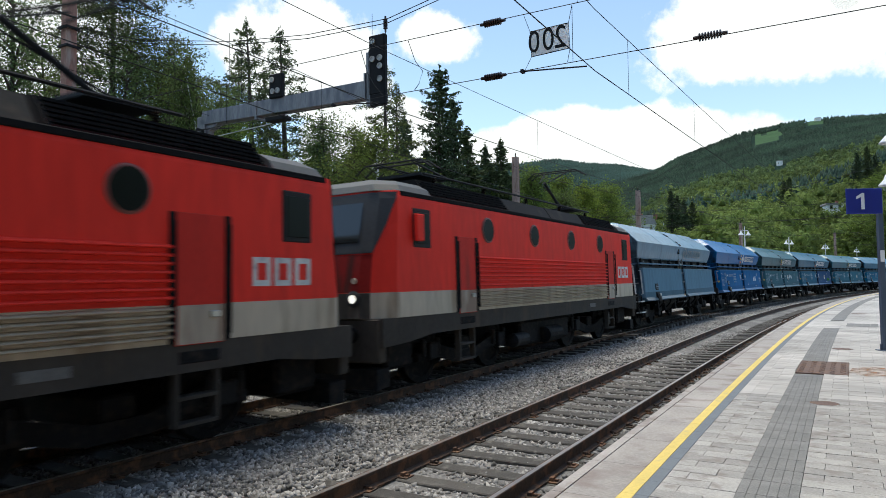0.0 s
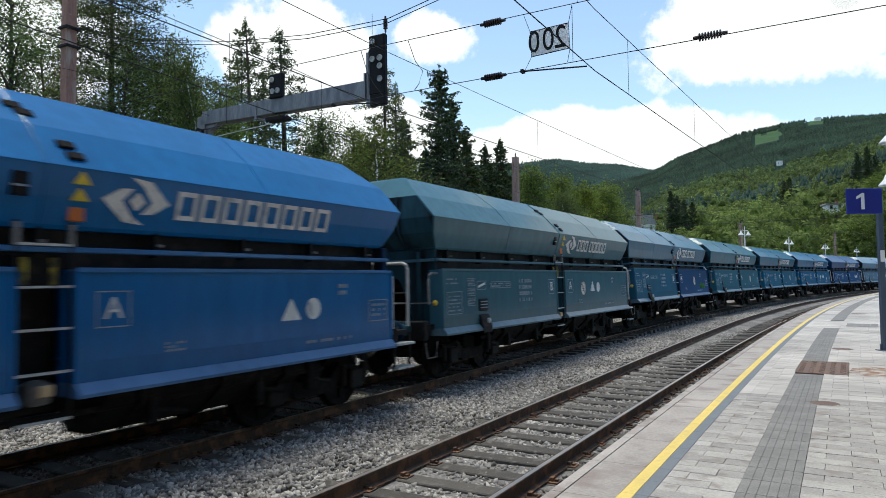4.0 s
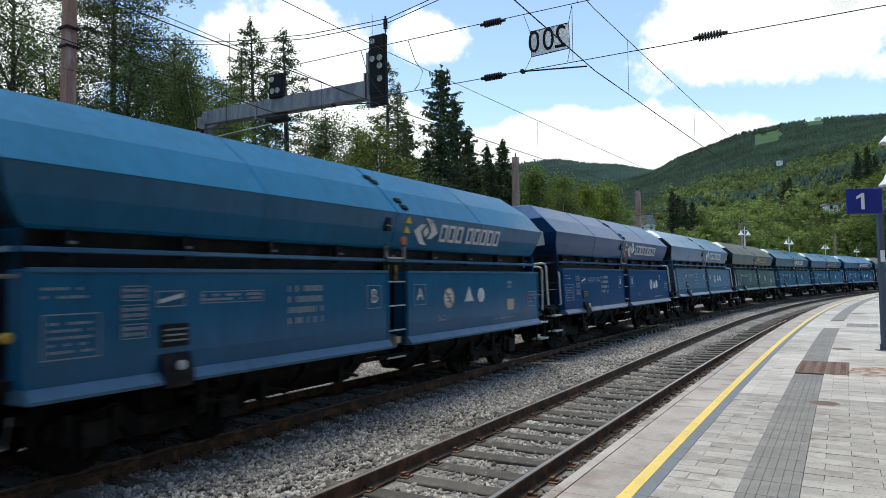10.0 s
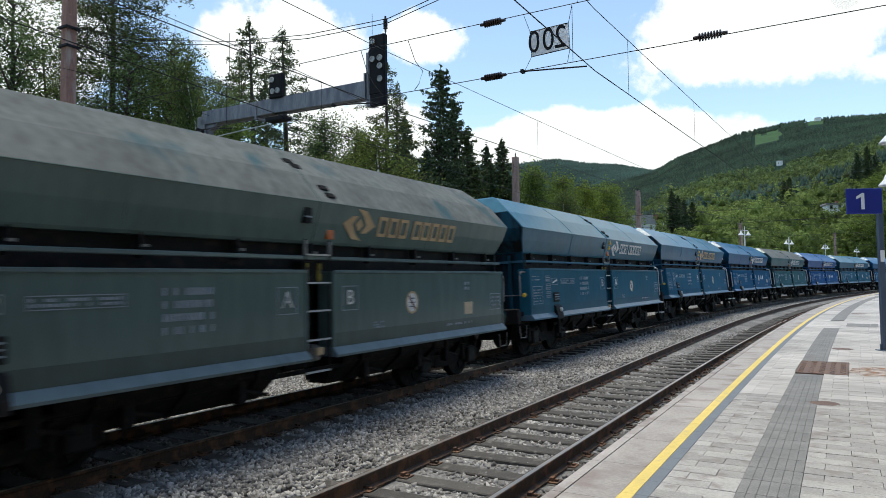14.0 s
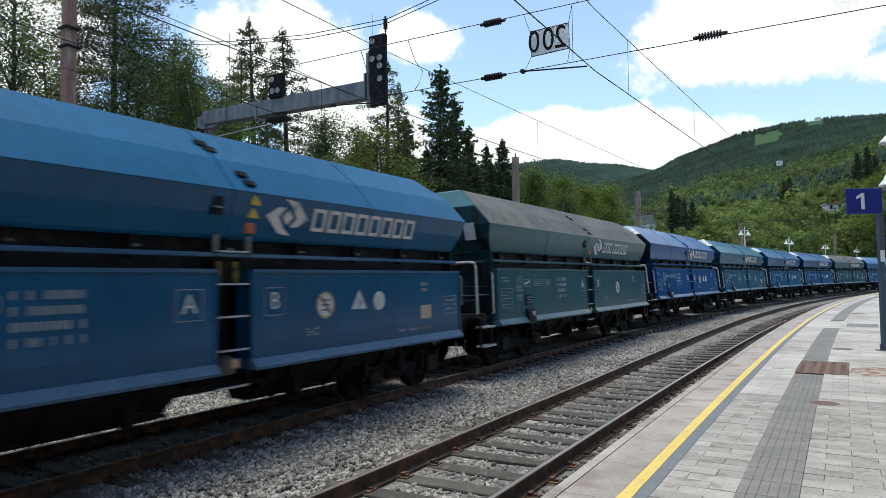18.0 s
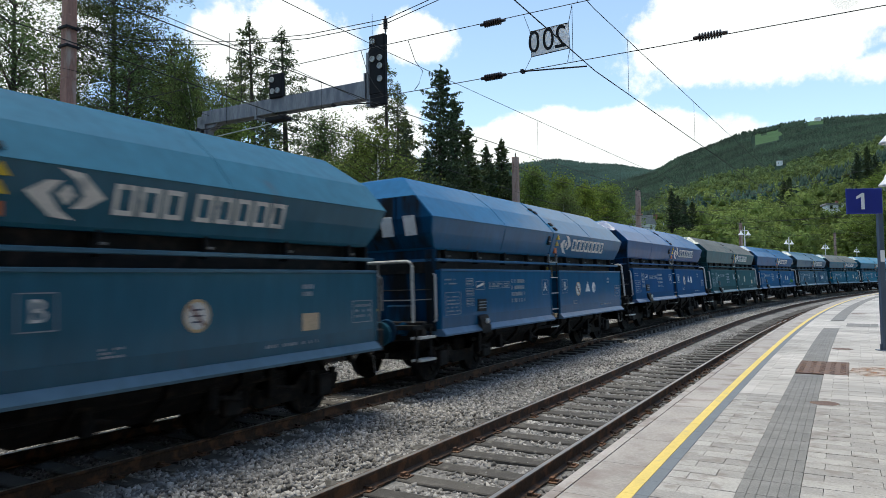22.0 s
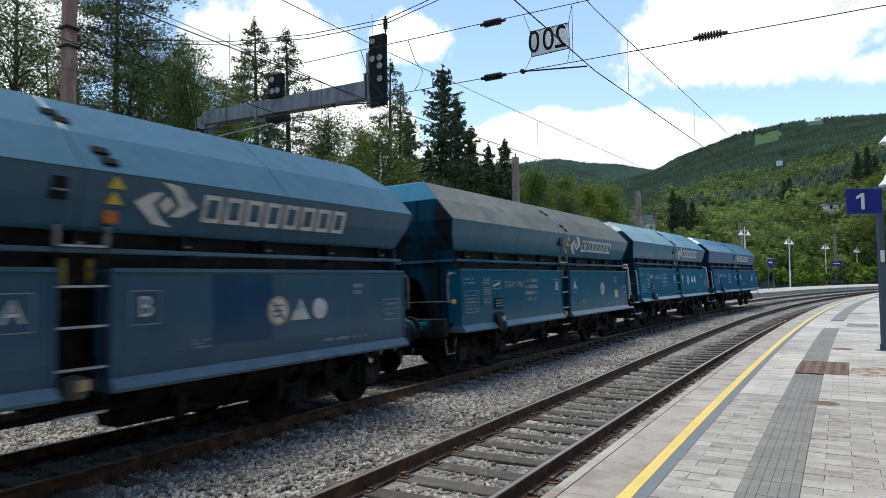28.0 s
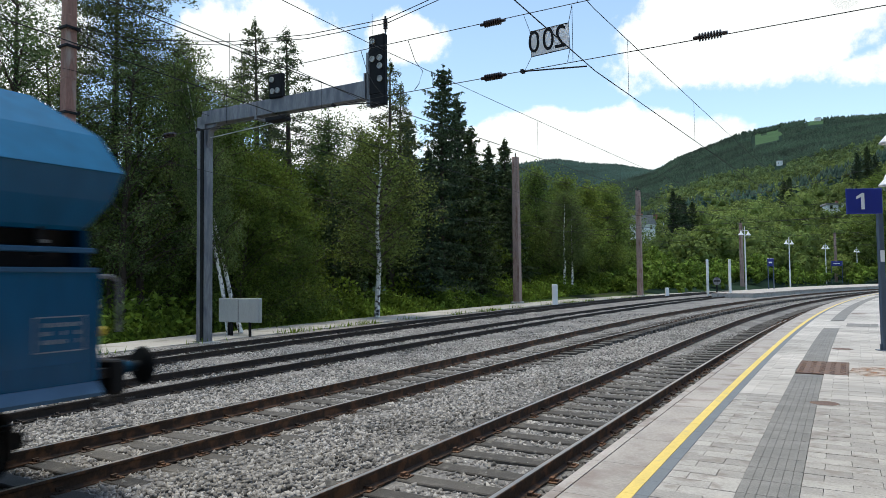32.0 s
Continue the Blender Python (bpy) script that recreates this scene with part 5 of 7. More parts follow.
        # end shells darker than the sides: grime, plus the ends' shade in their colour
        for z0, z1, m_, nm, lab in ((1.335, 1.755, "nose_grime_shade", "nose_band", "sooty end band, also darkened for shade"), (1.77, 2.4, "nose_red_shade", "nose_panel", "red end panel darkened for shade")):
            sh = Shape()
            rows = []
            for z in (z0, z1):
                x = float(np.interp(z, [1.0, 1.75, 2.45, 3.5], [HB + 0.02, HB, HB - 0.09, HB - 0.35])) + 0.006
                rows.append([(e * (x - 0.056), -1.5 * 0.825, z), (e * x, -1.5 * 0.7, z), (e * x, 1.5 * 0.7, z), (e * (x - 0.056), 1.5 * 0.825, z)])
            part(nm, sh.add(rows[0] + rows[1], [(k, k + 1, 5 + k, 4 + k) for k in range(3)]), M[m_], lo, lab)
        part("number_plate", Shape().box(e * (HB + 0.005) - 0.01, e * (HB + 0.005) + 0.01, -0.4, 0.4, 2.1, 2.18), M["data_mark"], lo, "pale bar where the number stands")
        part("coupling", Shape().tube([(e * (HB - 0.1), 0, 1.0), (e * (HB + 0.3), 0, 1.0), (e * (HB + 0.42), 0, 0.85)], 0.06, 8), M["bogie_steel"], lo)
        pl = Shape().prism([(e * (HB - 0.4), 0.2), (e * (HB - 0.05), 0.16), (e * (HB - 0.05), 0.5), (e * (HB - 0.4), 0.5)], -1.35, 1.35, "y")
        part("plough", pl, M["bogie_steel"], lo, "black track guard")
        # added black block: hides bright ballast where gear would fill the gap
        part("sand_box", Shape().box(min(e * (HB - 1.35), e * (HB - 0.5)), max(e * (HB - 1.35), e * (HB - 0.5)), -1.2, 1.2, 0.42, 0.98, c=0.06), M["bogie_steel"], lo, "black filler block standing for underfloor gear")
        cap = Shape()
        zr = [(3.5, HB - 0.32, 1.46), (3.62, HB - 0.38, 1.38), (3.73, HB - 0.56, 1.18), (3.79, HB - 0.85, 0.85)]
        v, f = [], []
        for z, x, w in zr:
            v += [(e * x, -w * 0.8, z), (e * x, w * 0.8, z), (e * (x - 0.35), w, z), (e * (HB - 1.68), w, z), (e * (HB - 1.68), -w, z), (e * (x - 0.35), -w, z)]
        for i in range(3):
            f += [(i * 6 + k, i * 6 + (k + 1) % 6, i * 6 + 6 + (k + 1) % 6, i * 6 + 6 + k) for k in range(6)]
        f.append(tuple(18 + k for k in range(6)))
        part("cab_roof", cap.add(v, f), M["roof_grey"], lo, "weathered grey cab roof")
    # black louvred roof
    for x0, x1 in ((-5.85, -2.35), (2.9, 5.85)):
        rf = Shape().prism([(-1.36, 3.5), (-1.1, 3.86), (1.1, 3.86), (1.36, 3.5)], x0, x1, "x")
        part("louvred_roof", rf, M["roof_black"], lo, "black louvred roof section")
    lv = Shape()
    for x0, x1 in ((-5.8, -2.4), (2.95, 5.8)):
        for i in range(6):
            t = (i + 0.5) / 6
            y, z = -1.36 + 0.26 * t, 3.5 + 0.36 * t
            lv.box(x0, x1, y - 0.05, y + 0.01, z - 0.015, z + 0.015)
        for k in range(10):
            x = x0 + k * (x1 - x0) / 9
            lv.prism([(-1.39, 3.5), (-1.13, 3.86), (-1.1, 3.86), (-1.36, 3.5)], x - 0.015, x + 0.015, "x")
    part("louvre", lv, M["roof_black"], lo, "black ventilation louvres")["kind"] = "stuff"
    for x0, x1 in ((-2.3, 0.3), (0.35, 2.85)):
        rp = Shape().prism([(-1.35, 3.5), (-1.12, 3.84), (1.12, 3.84), (1.35, 3.5)], x0, x1, "x")
        part("roof_panel", rp, M["roof_panel"], lo, "dark smooth roof panel")
    gear = Shape()
    for y in (-0.75, 0.75):
        gear.tube([(-5.0, y, 4.12), (5.0, y, 4.12)], 0.025, 6)
    part("roof_conductor", gear, M["wire"], lo, "roof conductor rods")
    ins = Shape()
    for x in (-4.6, -2.4, 0, 2.4, 4.6):
        for y in (-0.75, 0.75):
            for k in range(4):
                ins.lathe([(0.03, 0), (0.07, 0.02), (0.03, 0.035)], 10, pose(x, y, 3.95 + 0.035 * k))
    part("roof_insulator", ins, M["insulator"], lo, "brown ribbed roof insulators")["kind"] = "stuff"

    def pantograph(x, e, up):
        pg = Shape()
        bx = x
        pg.box(bx - 0.5, bx + 0.5, -0.55, 0.55, 4.14, 4.2)
        knee = (bx + e * 1.15, 4.95) if up else (bx + e * 1.35, 4.3)
        head = (bx + e * 0.1, 5.42) if up else (bx - e * 0.55, 4.42)
        pg.tube([(bx - e * 0.25, 0, 4.2), (knee[0], 0, knee[1])], 0.045, 7)
        for y in (-0.25, 0.25):
            pg.tube([(knee[0], y * 0.6, knee[1]), (head[0], y * 1.6, head[1])], 0.022, 6)
        pg.tube([(bx - e * 0.55, 0, 4.25), (knee[0] + e * 0.08, 0, knee[1] - 0.12)], 0.016, 5)
        for d in (-0.16, 0.16):
            pg.tube([(head[0] + d, -0.95, head[1] - 0.18), (head[0] + d, -0.7, head[1]), (head[0] + d, 0.7, head[1]), (head[0] + d, 0.95, head[1] - 0.18)], 0.02, 6)
        for y in (-0.5, 0.5):
            pg.tube([(head[0] - 0.16, y, head[1]), (head[0] + 0.16, y, head[1])], 0.015, 5)
        return pg
    part("pantograph", pantograph(4.3, -1, True), M["wire"], lo, "raised black pantograph")
    part("folded_pantograph", pantograph(-4.3, 1, False), M["wire"], lo, "folded black pantograph")
    bars = Shape()
    block_word(bars, 5.42, 6.58, 1.95, 2.32, -1.506, 3, 0.075)
    part("block_lettering", bars, M["white_mark"], lo, "white block lettering")["kind"] = "stuff"
    part("number_bar", Shape().box(2.61, 3.11, -1.498, -1.49, 1.11, 1.22), M["faint_mark"], lo, "pale bar where the number stands")
    for x in (-4.65, 4.65):
        part("step_slot", Shape().box(x - 0.3, x + 0.3, -1.5, -1.47, 1.08, 1.24, c=0.02), M["bogie_steel"], lo, "dark step slot in the skirt")
        hang_ = part("step_hanger", Shape().box(x - 0.31, x - 0.27, -1.47, -1.35, 0.38, 1.0), M["loco_skirt"], lo, "black step hanger")
        part("step_hanger", Shape().box(x + 0.27, x + 0.31, -1.47, -1.35, 0.38, 1.0), M["loco_skirt"], lo, "black step hanger")
        for z in (0.4, 0.7):
            part("cab_step", Shape().box(x - 0.27, x + 0.27, -1.48, -1.3, z - 0.02, z + 0.02), M["loco_skirt"], hang_, "black cab step")
    tanks = Shape()
    tanks.box(-1.6, 1.6, -1.2, 1.2, 0.35, 0.95, c=0.06)
    tanks.lathe([(0.05, 0), (0.2, 0.03), (0.2, 0.9), (0.05, 0.93)], 14, pose(-0.4, -1.28, 0.55, 0, 90, 0))
    part("transformer_tank", tanks, M["bogie_steel"], lo, "blackened underfloor tank")
    air = Shape().lathe([(0.05, 0), (0.16, 0.03), (0.16, 0.7), (0.05, 0.73)], 14, pose(-2.3, -1.3, 0.55, 0, 90, 0))
    part("air_tank", air, M["dark_steel"], lo, "grimy dark air reservoir")
    for x in (-3.95, 3.95):
        bogie(lo, x, 2.9, 0.62, True)
    return lo


M["spray_green"] = mat("spray_green", (0.06, 0.22, 0.05), 0.6, vary=0.3, scale=5)
M["roof_dust"] = mat("roof_dust", (0.14, 0.15, 0.145), 0.85, spec=0.1, vary=0.3, scale=1.0, fine=8, bump=0.3, second=(0.06, 0.11, 0.125), second_at=0.64, streak=True)
M["faint_mark"] = mat("faint_mark", (0.14, 0.14, 0.135), 0.7, vary=0.3, scale=6)
# nose colours hold painted shade; the band's holds soot as well
M["nose_grime_shade"] = mat("nose_grime_shade", (0.07, 0.068, 0.06), 0.8, spec=0.2, vary=0.35, scale=2, second=(0.2, 0.18, 0.15), second_at=0.62, streak=True)
M["nose_red_shade"] = mat("nose_red_shade", (0.26, 0.012, 0.01), 0.6, spec=0.2, vary=0.3, scale=2, second=(0.08, 0.02, 0.015), second_at=0.6, streak=True)
M["brake_grey"] = mat("brake_grey", (0.12, 0.12, 0.115), 0.6, vary=0.3, scale=6)
M["door_red"] = mat("door_red", (0.6, 0.036, 0.026), 0.55, spec=0.12, vary=0.2, scale=2, second=(0.4, 0.035, 0.026), second_at=0.66, streak=True)
M["window_rim"] = mat("window_rim", (0.2, 0.06, 0.05), 0.4, vary=0.15)
M["roof_panel"] = mat("roof_panel", (0.016, 0.016, 0.017), 0.75, spec=0.12, vary=0.3, scale=2, second=(0.03, 0.027, 0.023), second_at=0.6)
WAGONS = build_train()
LOCO_A = build_loco()
LOCO_B = copy_thing(LOCO_A, Matrix.Identity(4))

# how far the train has come at each time (metres over an even start)
RUN_T = [0, 1, 1.5, 2, 3, 6, 7, 8, 9, 10, 11, 12.5, 13, 14, 17, 18, 19, 20, 21, 22.5, 23, 24, 25, 28, 29, 30, 31, 31.5, 32]
RUN = [-4.54, 5.888, 11.104, 16.392, 26.934, 57.775, 68.392, 78.783, 89.088, 99.58, 110.229, 126.074, 131.432, 141.961, 173.851, 184.546, 195.273,
       206.21, 217.289, 233.896, 239.44, 250.531, 261.626, 295.576, 306.926, 318.363, 329.813, 335.601, 341.433]
RUN_REST = [d - 10.28 * t - 0.0135 * t * t for d, t in zip(RUN, RUN_T)]
# slack in the couplings, wagon by wagon
SLACK = [-0.1, -0.18, -0.1, -0.28, 0.02, 0.19, 0.33, 0.1, -0.28, -0.03, 0.08, 0.26, -0.06, 0.1, -0.12, 0.16, 0.09, -0.2, 0.03, 0.15, 0.3, 0.12, -0.22, -0.24]


def gap_at(n, t):
    """Where the rear side edge of unit n stands at t seconds (units 0 and 1 are the locomotives)."""
    return 13.5934 * n + SLACK[n - 2] - (10.28 * t + 0.0135 * t * t + float(np.interp(t, RUN_T, RUN_REST)))


def unit_pose(s, pivot):
    a, b = at_track(s - pivot, D2), at_track(s + pivot, D2)
    c = cant(s)
    d = b - a
    return Matrix.Translation((a + b) / 2 + Vector((0, 0, c / 2))) @ pose(0, 0, 0, 0, 0, math.degrees(math.atan2(d.y, d.x))) @ pose(0, 0, 0, -math.degrees(math.atan(c / 1.505)))


TIMES = [0.0, 0.1] + [0.5 * k for k in range(1, 64)] + [31.9, 32.0]


def unit_centre(k, t):
    """Unit 0 and 1: locomotives; 2 to 25: wagons."""
    if k >= 2:
        return gap_at(k, t) - 5.75 - (0.25 if k - 2 in LONG else 0.0)
    first = gap_at(2, t) - 5.75 - 0.3 - WAGON / 2
    return first - LOCO / 2 - 0.15 - 15.8 * (1 - k)


def key_train():
    for k, ob in enumerate([LOCO_A, LOCO_B] + WAGONS):
        walk(ob, [(t, unit_pose(unit_centre(k, t), 3.95 if k < 2 else 4.25)) for t in TIMES])
        r = 0.62 if k < 2 else 0.46
        near = [t for t in np.arange(0, 32.001, 1 / 15) if -9 < unit_centre(k, t) < 34]
        if not near:
            continue
        for ws in [o for o in ob.children_recursive if o.name.split(".")[0] == "wheelset"]:
            p = ws.matrix_basis.translation.copy()
            ts = ([0.0] if near[0] > 0.05 else []) + [round(t, 4) for t in near] + ([32.0] if near[-1] < 31.95 else [])
            base = unit_centre(k, near[0])
            rows = []
            for t in ts:
                d = base - unit_centre(k, min(max(t, near[0]), near[-1]))
                rows.append((t, Matrix.Translation(p) @ Euler((0, -d / r, 0)).to_matrix().to_4x4()))
            walk(ws, rows)


# ---- overhead line ----
def sag(a, b, depth, n=14):
    a, b = Vector(a), Vector(b)
    return [a.lerp(b, i / n) + Vector((0, 0, -4 * depth * (i / n) * (1 - i / n))) for i in range(n + 1)]


SPAN_S = 5.5


def chord(s0, o0, s1, o1, z, n=24, dip=0.0):
    """A wire drawn straight from one support to the next."""
    a, b = at_track(s0, o0, z), at_track(s1, o1, z)
    return [a.lerp(b, i / n) + Vector((0, 0, -4 * dip * (i / n) * (1 - i / n))) for i in range(n + 1)]


def catenary(name, stops, zc, zm, label):
    """Contact wire, carrying wire and droppers over one track, straight between the supports."""
    ca = thing(name, label, "overhead line", "overhead lines")
    for (s0, o0), (s1, o1) in zip(stops, stops[1:]):
        low, high = chord(s0, o0, s1, o1, zc), chord(s0, o0, s1, o1, zm, dip=0.12)
        part("contact_wire", Shape().tube(low, 0.009, 5), M["wire"], ca)
        part("carrying_wire", Shape().tube(high, 0.007, 5), M["wire"], ca)
        for i in (1, 4, 8, 12, 16, 20):
            part("dropper", Shape().tube([low[i], high[i]], 0.004, 4), M["wire"], ca)
    return ca


catenary("overhead_line", [(-40, 0.1), (SPAN_S, 0.0), (50, 0.25), (95, 0.0), (150, 0.0)], 5.61, 6.72, "thin overhead line above the near track")
catenary("overhead_line", [(-40, 4.4), (SPAN_S, 4.54), (50, 4.6), (95, 4.4), (150, 4.4)], 5.63, 6.82, "thin overhead line above the train")
catenary("overhead_line", [(-40, 2.0), (-5, 5.8), (SPAN_S, 7.0), (30, 9.6), (60, 12.0)], 5.66, 6.82, "thin overhead line above a siding")


def insulator_on(sh, p, q, k, n=8, r=0.068):
    """Ribbed insulator at the share k of the line from p to q."""
    p, q = Vector(p), Vector(q)
    c, d = p.lerp(q, k), (q - p).normalized()
    m = Matrix.Translation(c) @ d.to_track_quat("Z", "Y").to_matrix().to_4x4()
    for i in range(n):
        z = (i - n / 2) * 0.045
        sh.lathe([(0.03, z), (r, z + 0.01), (r * 0.95, z + 0.028), (0.03, z + 0.038)], 10, m)
    sh.lathe([(0.03, -n * 0.0225 - 0.08), (0.035, -n * 0.0225), (0.02, -n * 0.0225)], 8, m)
    sh.lathe([(0.02, n * 0.0225), (0.035, n * 0.0225), (0.03, n * 0.0225 + 0.08)], 8, m)


MAST_OFF = 15.5
PL = at_track(SPAN_S, MAST_OFF)
PR = at_track(SPAN_S, -9.0)


def span_pt(off, z):
    return at_track(SPAN_S, off, z)


sp = thing("cross_span", "cross-span wires with ribbed insulators between two masts", "overhead line", "overhead lines")
part("lower_span_wire", Shape().tube([span_pt(MAST_OFF, 5.8), span_pt(-9, 5.86)], 0.008, 5), M["wire"], sp)
part("upper_span_wire", Shape().tube([span_pt(MAST_OFF, 6.95), span_pt(-9, 6.85)], 0.008, 5), M["wire"], sp)
for dz in (0.0, 0.09):
    part("bearing_cable", Shape().tube([span_pt(o, z + dz) for o, z in ((MAST_OFF, 9.4), (12.5, 8.45), (9.0, 7.75), (6.6, 7.45), (4.4, 7.36), (3.0, 7.6), (0.5, 8.3), (-2.5, 9.2), (-9, 11.0))], 0.009, 5), M["wire"], sp)
for o, z in ((1.97, 5.83), (1.97, 6.87), (-1.9, 5.87), (11.3, 5.82), (-0.35, 6.9)):
    ins = Shape()
    insulator_on(ins, span_pt(o + 0.5, z), span_pt(o - 0.5, z), 0.5)
    part("insulator", ins, M["insulator"], sp, "brown ribbed insulator")
for o in (0.4, 4.9, 9.2):
    part("hanger", Shape().tube([span_pt(o, 6.87), span_pt(o, 5.86)], 0.005, 4), M["wire"], sp)
    part("hanger", Shape().tube([span_pt(o - 0.1, 6.9), span_pt(o - 0.1, 7.55 + 0.1 * abs(o - 4))], 0.005, 4), M["wire"], sp)
for o in (1.37, 5.85, 10.2):
    part("steady_arm", Shape().tube([span_pt(o, 5.83), span_pt(o - 1.22, 5.72)], 0.014, 6), M["wire"], sp, "thin steady arm")
    part("arm_clamp", Shape().box(-0.05, 0.05, -0.03, 0.03, -0.03, 0.03, m=track_pose(SPAN_S, o, 5.83)), M["wire"], sp)
for pts in ([span_pt(5.1, 6.9), span_pt(4.75, 6.1), span_pt(4.3, 5.75)], [span_pt(3.9, 6.9), span_pt(3.55, 6.2), span_pt(3.75, 5.85)]):
    a, b, c = pts
    part("jumper", Shape().tube([a, a.lerp(b, 0.5) + Vector((0, 0, -0.12)), b, b.lerp(c, 0.5) + Vector((0, 0, -0.08)), c], 0.007, 5), M["wire"], sp, "loose jumper cable")

# the hanging plate, seen from behind
hp = thing("number_sign", "white hanging plate with mirrored black 200, seen from behind", "sign")
c0, c1, c2, c3 = span_pt(1.21, 6.54), span_pt(0.47, 6.56), span_pt(1.19, 6.07), span_pt(0.45, 6.10)
back = Vector((0, 0, 0)) + (at_track(SPAN_S + 0.012, 0) - at_track(SPAN_S, 0))
part("plate", Shape().add([c0, c1, c3, c2, c0 + back, c1 + back, c3 + back, c2 + back], [(0, 1, 2, 3), (7, 6, 5, 4), (0, 4, 5, 1), (1, 5, 6, 2), (2, 6, 7, 3), (3, 7, 4, 0)]), M["plate_white"], hp)
part("plate_frame", Shape().tube([c0, c1, c3, c2, c0], 0.009, 5), M["signal_black"], hp, "thin black frame")
for a, o, z in ((c0, 1.33, 6.87), (c1, 0.4, 6.87), (c2, 1.33, 5.83), (c3, 0.5, 5.86)):
    part("sign_wire", Shape().tube([a, span_pt(o, z)], 0.005, 4), M["wire"], hp)
mid = (c0 + c1 + c2 + c3) / 4
digit_at = Matrix.Translation(mid - back * 0.9) @ track_pose(SPAN_S, 0).to_3x3().to_4x4() @ pose(0, 0, 0, 0, 0, 90) @ pose(0, 0, 0, 90, 0, 0) @ Matrix.Diagonal((-0.82, 1, 1, 1)) @ pose(0, 0, 0, 0, 180, 0)
for dx, ch in ((-0.25, "2"), (0.03, "0"), (0.37, "0")):
    letters("digit", ch, 0.58, M["signal_black"], hp, digit_at @ Matrix.Translation((dx, 0, 0)))


def lattice_mast(x, y, h, w, label, paint_="mast_brown"):
    """A tapering brown mast of two channels with cross plates and a cap."""
    ma = thing("catenary_mast", label, "mast", "overhead line masts", at=pose(x, y, -0.45, 0, 0, -30))
    sh = Shape()
    t = w * 0.8
    sh.levels([(0, w / 2, w / 2, 0, 0), (h, t / 2, t / 2, 0, 0)])
    part("shaft", sh, M[paint_], ma, "weathered reddish-brown shaft")
    rb = Shape()
    n = int(h / 0.9)
    for i in range(1, n):
        z = h * i / n
        q = w / 2 + (t - w) / 2 * i / n + 0.008
        rb.levels([(z, q, q, 0, 0), (z + 0.03, q, q, 0, 0)])
    part("joint_bands", rb, M[paint_], ma, "faint bands round the shaft")["kind"] = "stuff"
    part("foot", Shape().box(-w * 0.75, w * 0.75, -w * 0.75, w * 0.75, -0.2, 0.45, c=0.04), M["concrete"], ma, "concrete foot")
    part("cap", Shape().lathe([(0.05, h), (0.06, h + 0.25), (0.02, h + 0.4)], 8), M["insulator"], ma)
    return ma


lattice_mast(PL.x - 0.2, PL.y, 14.0, 0.34, "tall reddish-brown catenary mast near the wood", "mast_red")
lattice_mast(PR.x, PR.y, 14.0, 0.5, "tall reddish-brown catenary mast behind the platform")
lattice_mast(6.5, 60.0, 13.2, 0.6, "tall reddish-brown catenary mast beside the path")
lattice_mast(22.0, 76.4, 12.2, 0.58, "reddish-brown catenary mast before the trees")
lattice_mast(49.0, 112.0, 11.2, 0.62, "reddish-brown catenary mast with a small white plate")
lattice_mast(84.0, 146.0, 11.5, 0.62, "distant reddish-brown catenary mast")
for m_, o in ((at_track(5.5, MAST_OFF), 0.26),):
    for z in (6.95, 8.9, 9.45):
        band = part("mast_clamp", Shape().box(-0.22, 0.22, -0.22, 0.22, -0.03, 0.03, m=pose(m_.x - 0.2, m_.y, z, 0, 0, -30)), M["wire"], bpy.data.objects["catenary_mast"])
        band.matrix_parent_inverse = bpy.data.objects["catenary_mast"].matrix_basis.inverted()

# far cross spans and the wires of the sidings
far = thing("far_cross_span", "distant cross-span wires between the masts", "overhead line", "overhead lines")
for z in (5.9, 6.9):
    part("span_wire", Shape().tube([(6.5, 60, z), at_track(48, -9, z)], 0.012, 4), M["wire"], far)
    part("span_wire", Shape().tube([(22, 76.4, z), at_track(68, -9, z)], 0.012, 4), M["wire"], far)
    part("span_wire", Shape().tube([(49, 112, z + 0.6), at_track(100, -9, z)], 0.014, 4), M["wire"], far)
for p, q in (((6.5, 60, 12.0), at_track(48, -9, 11.0)), ((22, 76.4, 11.6), at_track(68, -9, 10.5))):
    part("bearing_cable", Shape().tube(sag(p, q, 3.6), 0.014, 4), M["wire"], far)
wood_wires = thing("feeder_line", "long feeder wires strung along the edge of the wood", "overhead line", "overhead lines")
for z, z2 in ((9.4, 11.6), (8.2, 9.4), (6.2, 6.9)):
    part("feeder_wire", Shape().tube(sag((PL.x, PL.y, z), (6.5, 60, z2), 0.6), 0.008, 4), M["wire"], wood_wires)
    part("feeder_wire", Shape().tube(sag((6.5, 60, z2), (22, 76.4, z2 - 0.3), 0.3), 0.012, 4), M["wire"], wood_wires)
    part("feeder_wire", Shape().tube(sag((22, 76.4, z2 - 0.3), (49, 112, z2 - 0.6), 0.5), 0.014, 4), M["wire"], wood_wires)
    part("feeder_wire", Shape().tube(sag(at_track(-40, 16, z), (PL.x, PL.y, z), 0.5), 0.007, 4), M["wire"], wood_wires)
si = Shape()
for z in (6.4, 5.5):
    for a in (0.42, 0.44, 0.72):
        insulator_on(si, (PL.x, PL.y, z + 0.8), (6.5, 60, z + 0.4), a, 6, 0.06)
part("line_insulator", si, M["insulator"], wood_wires, "small ribbed insulators")

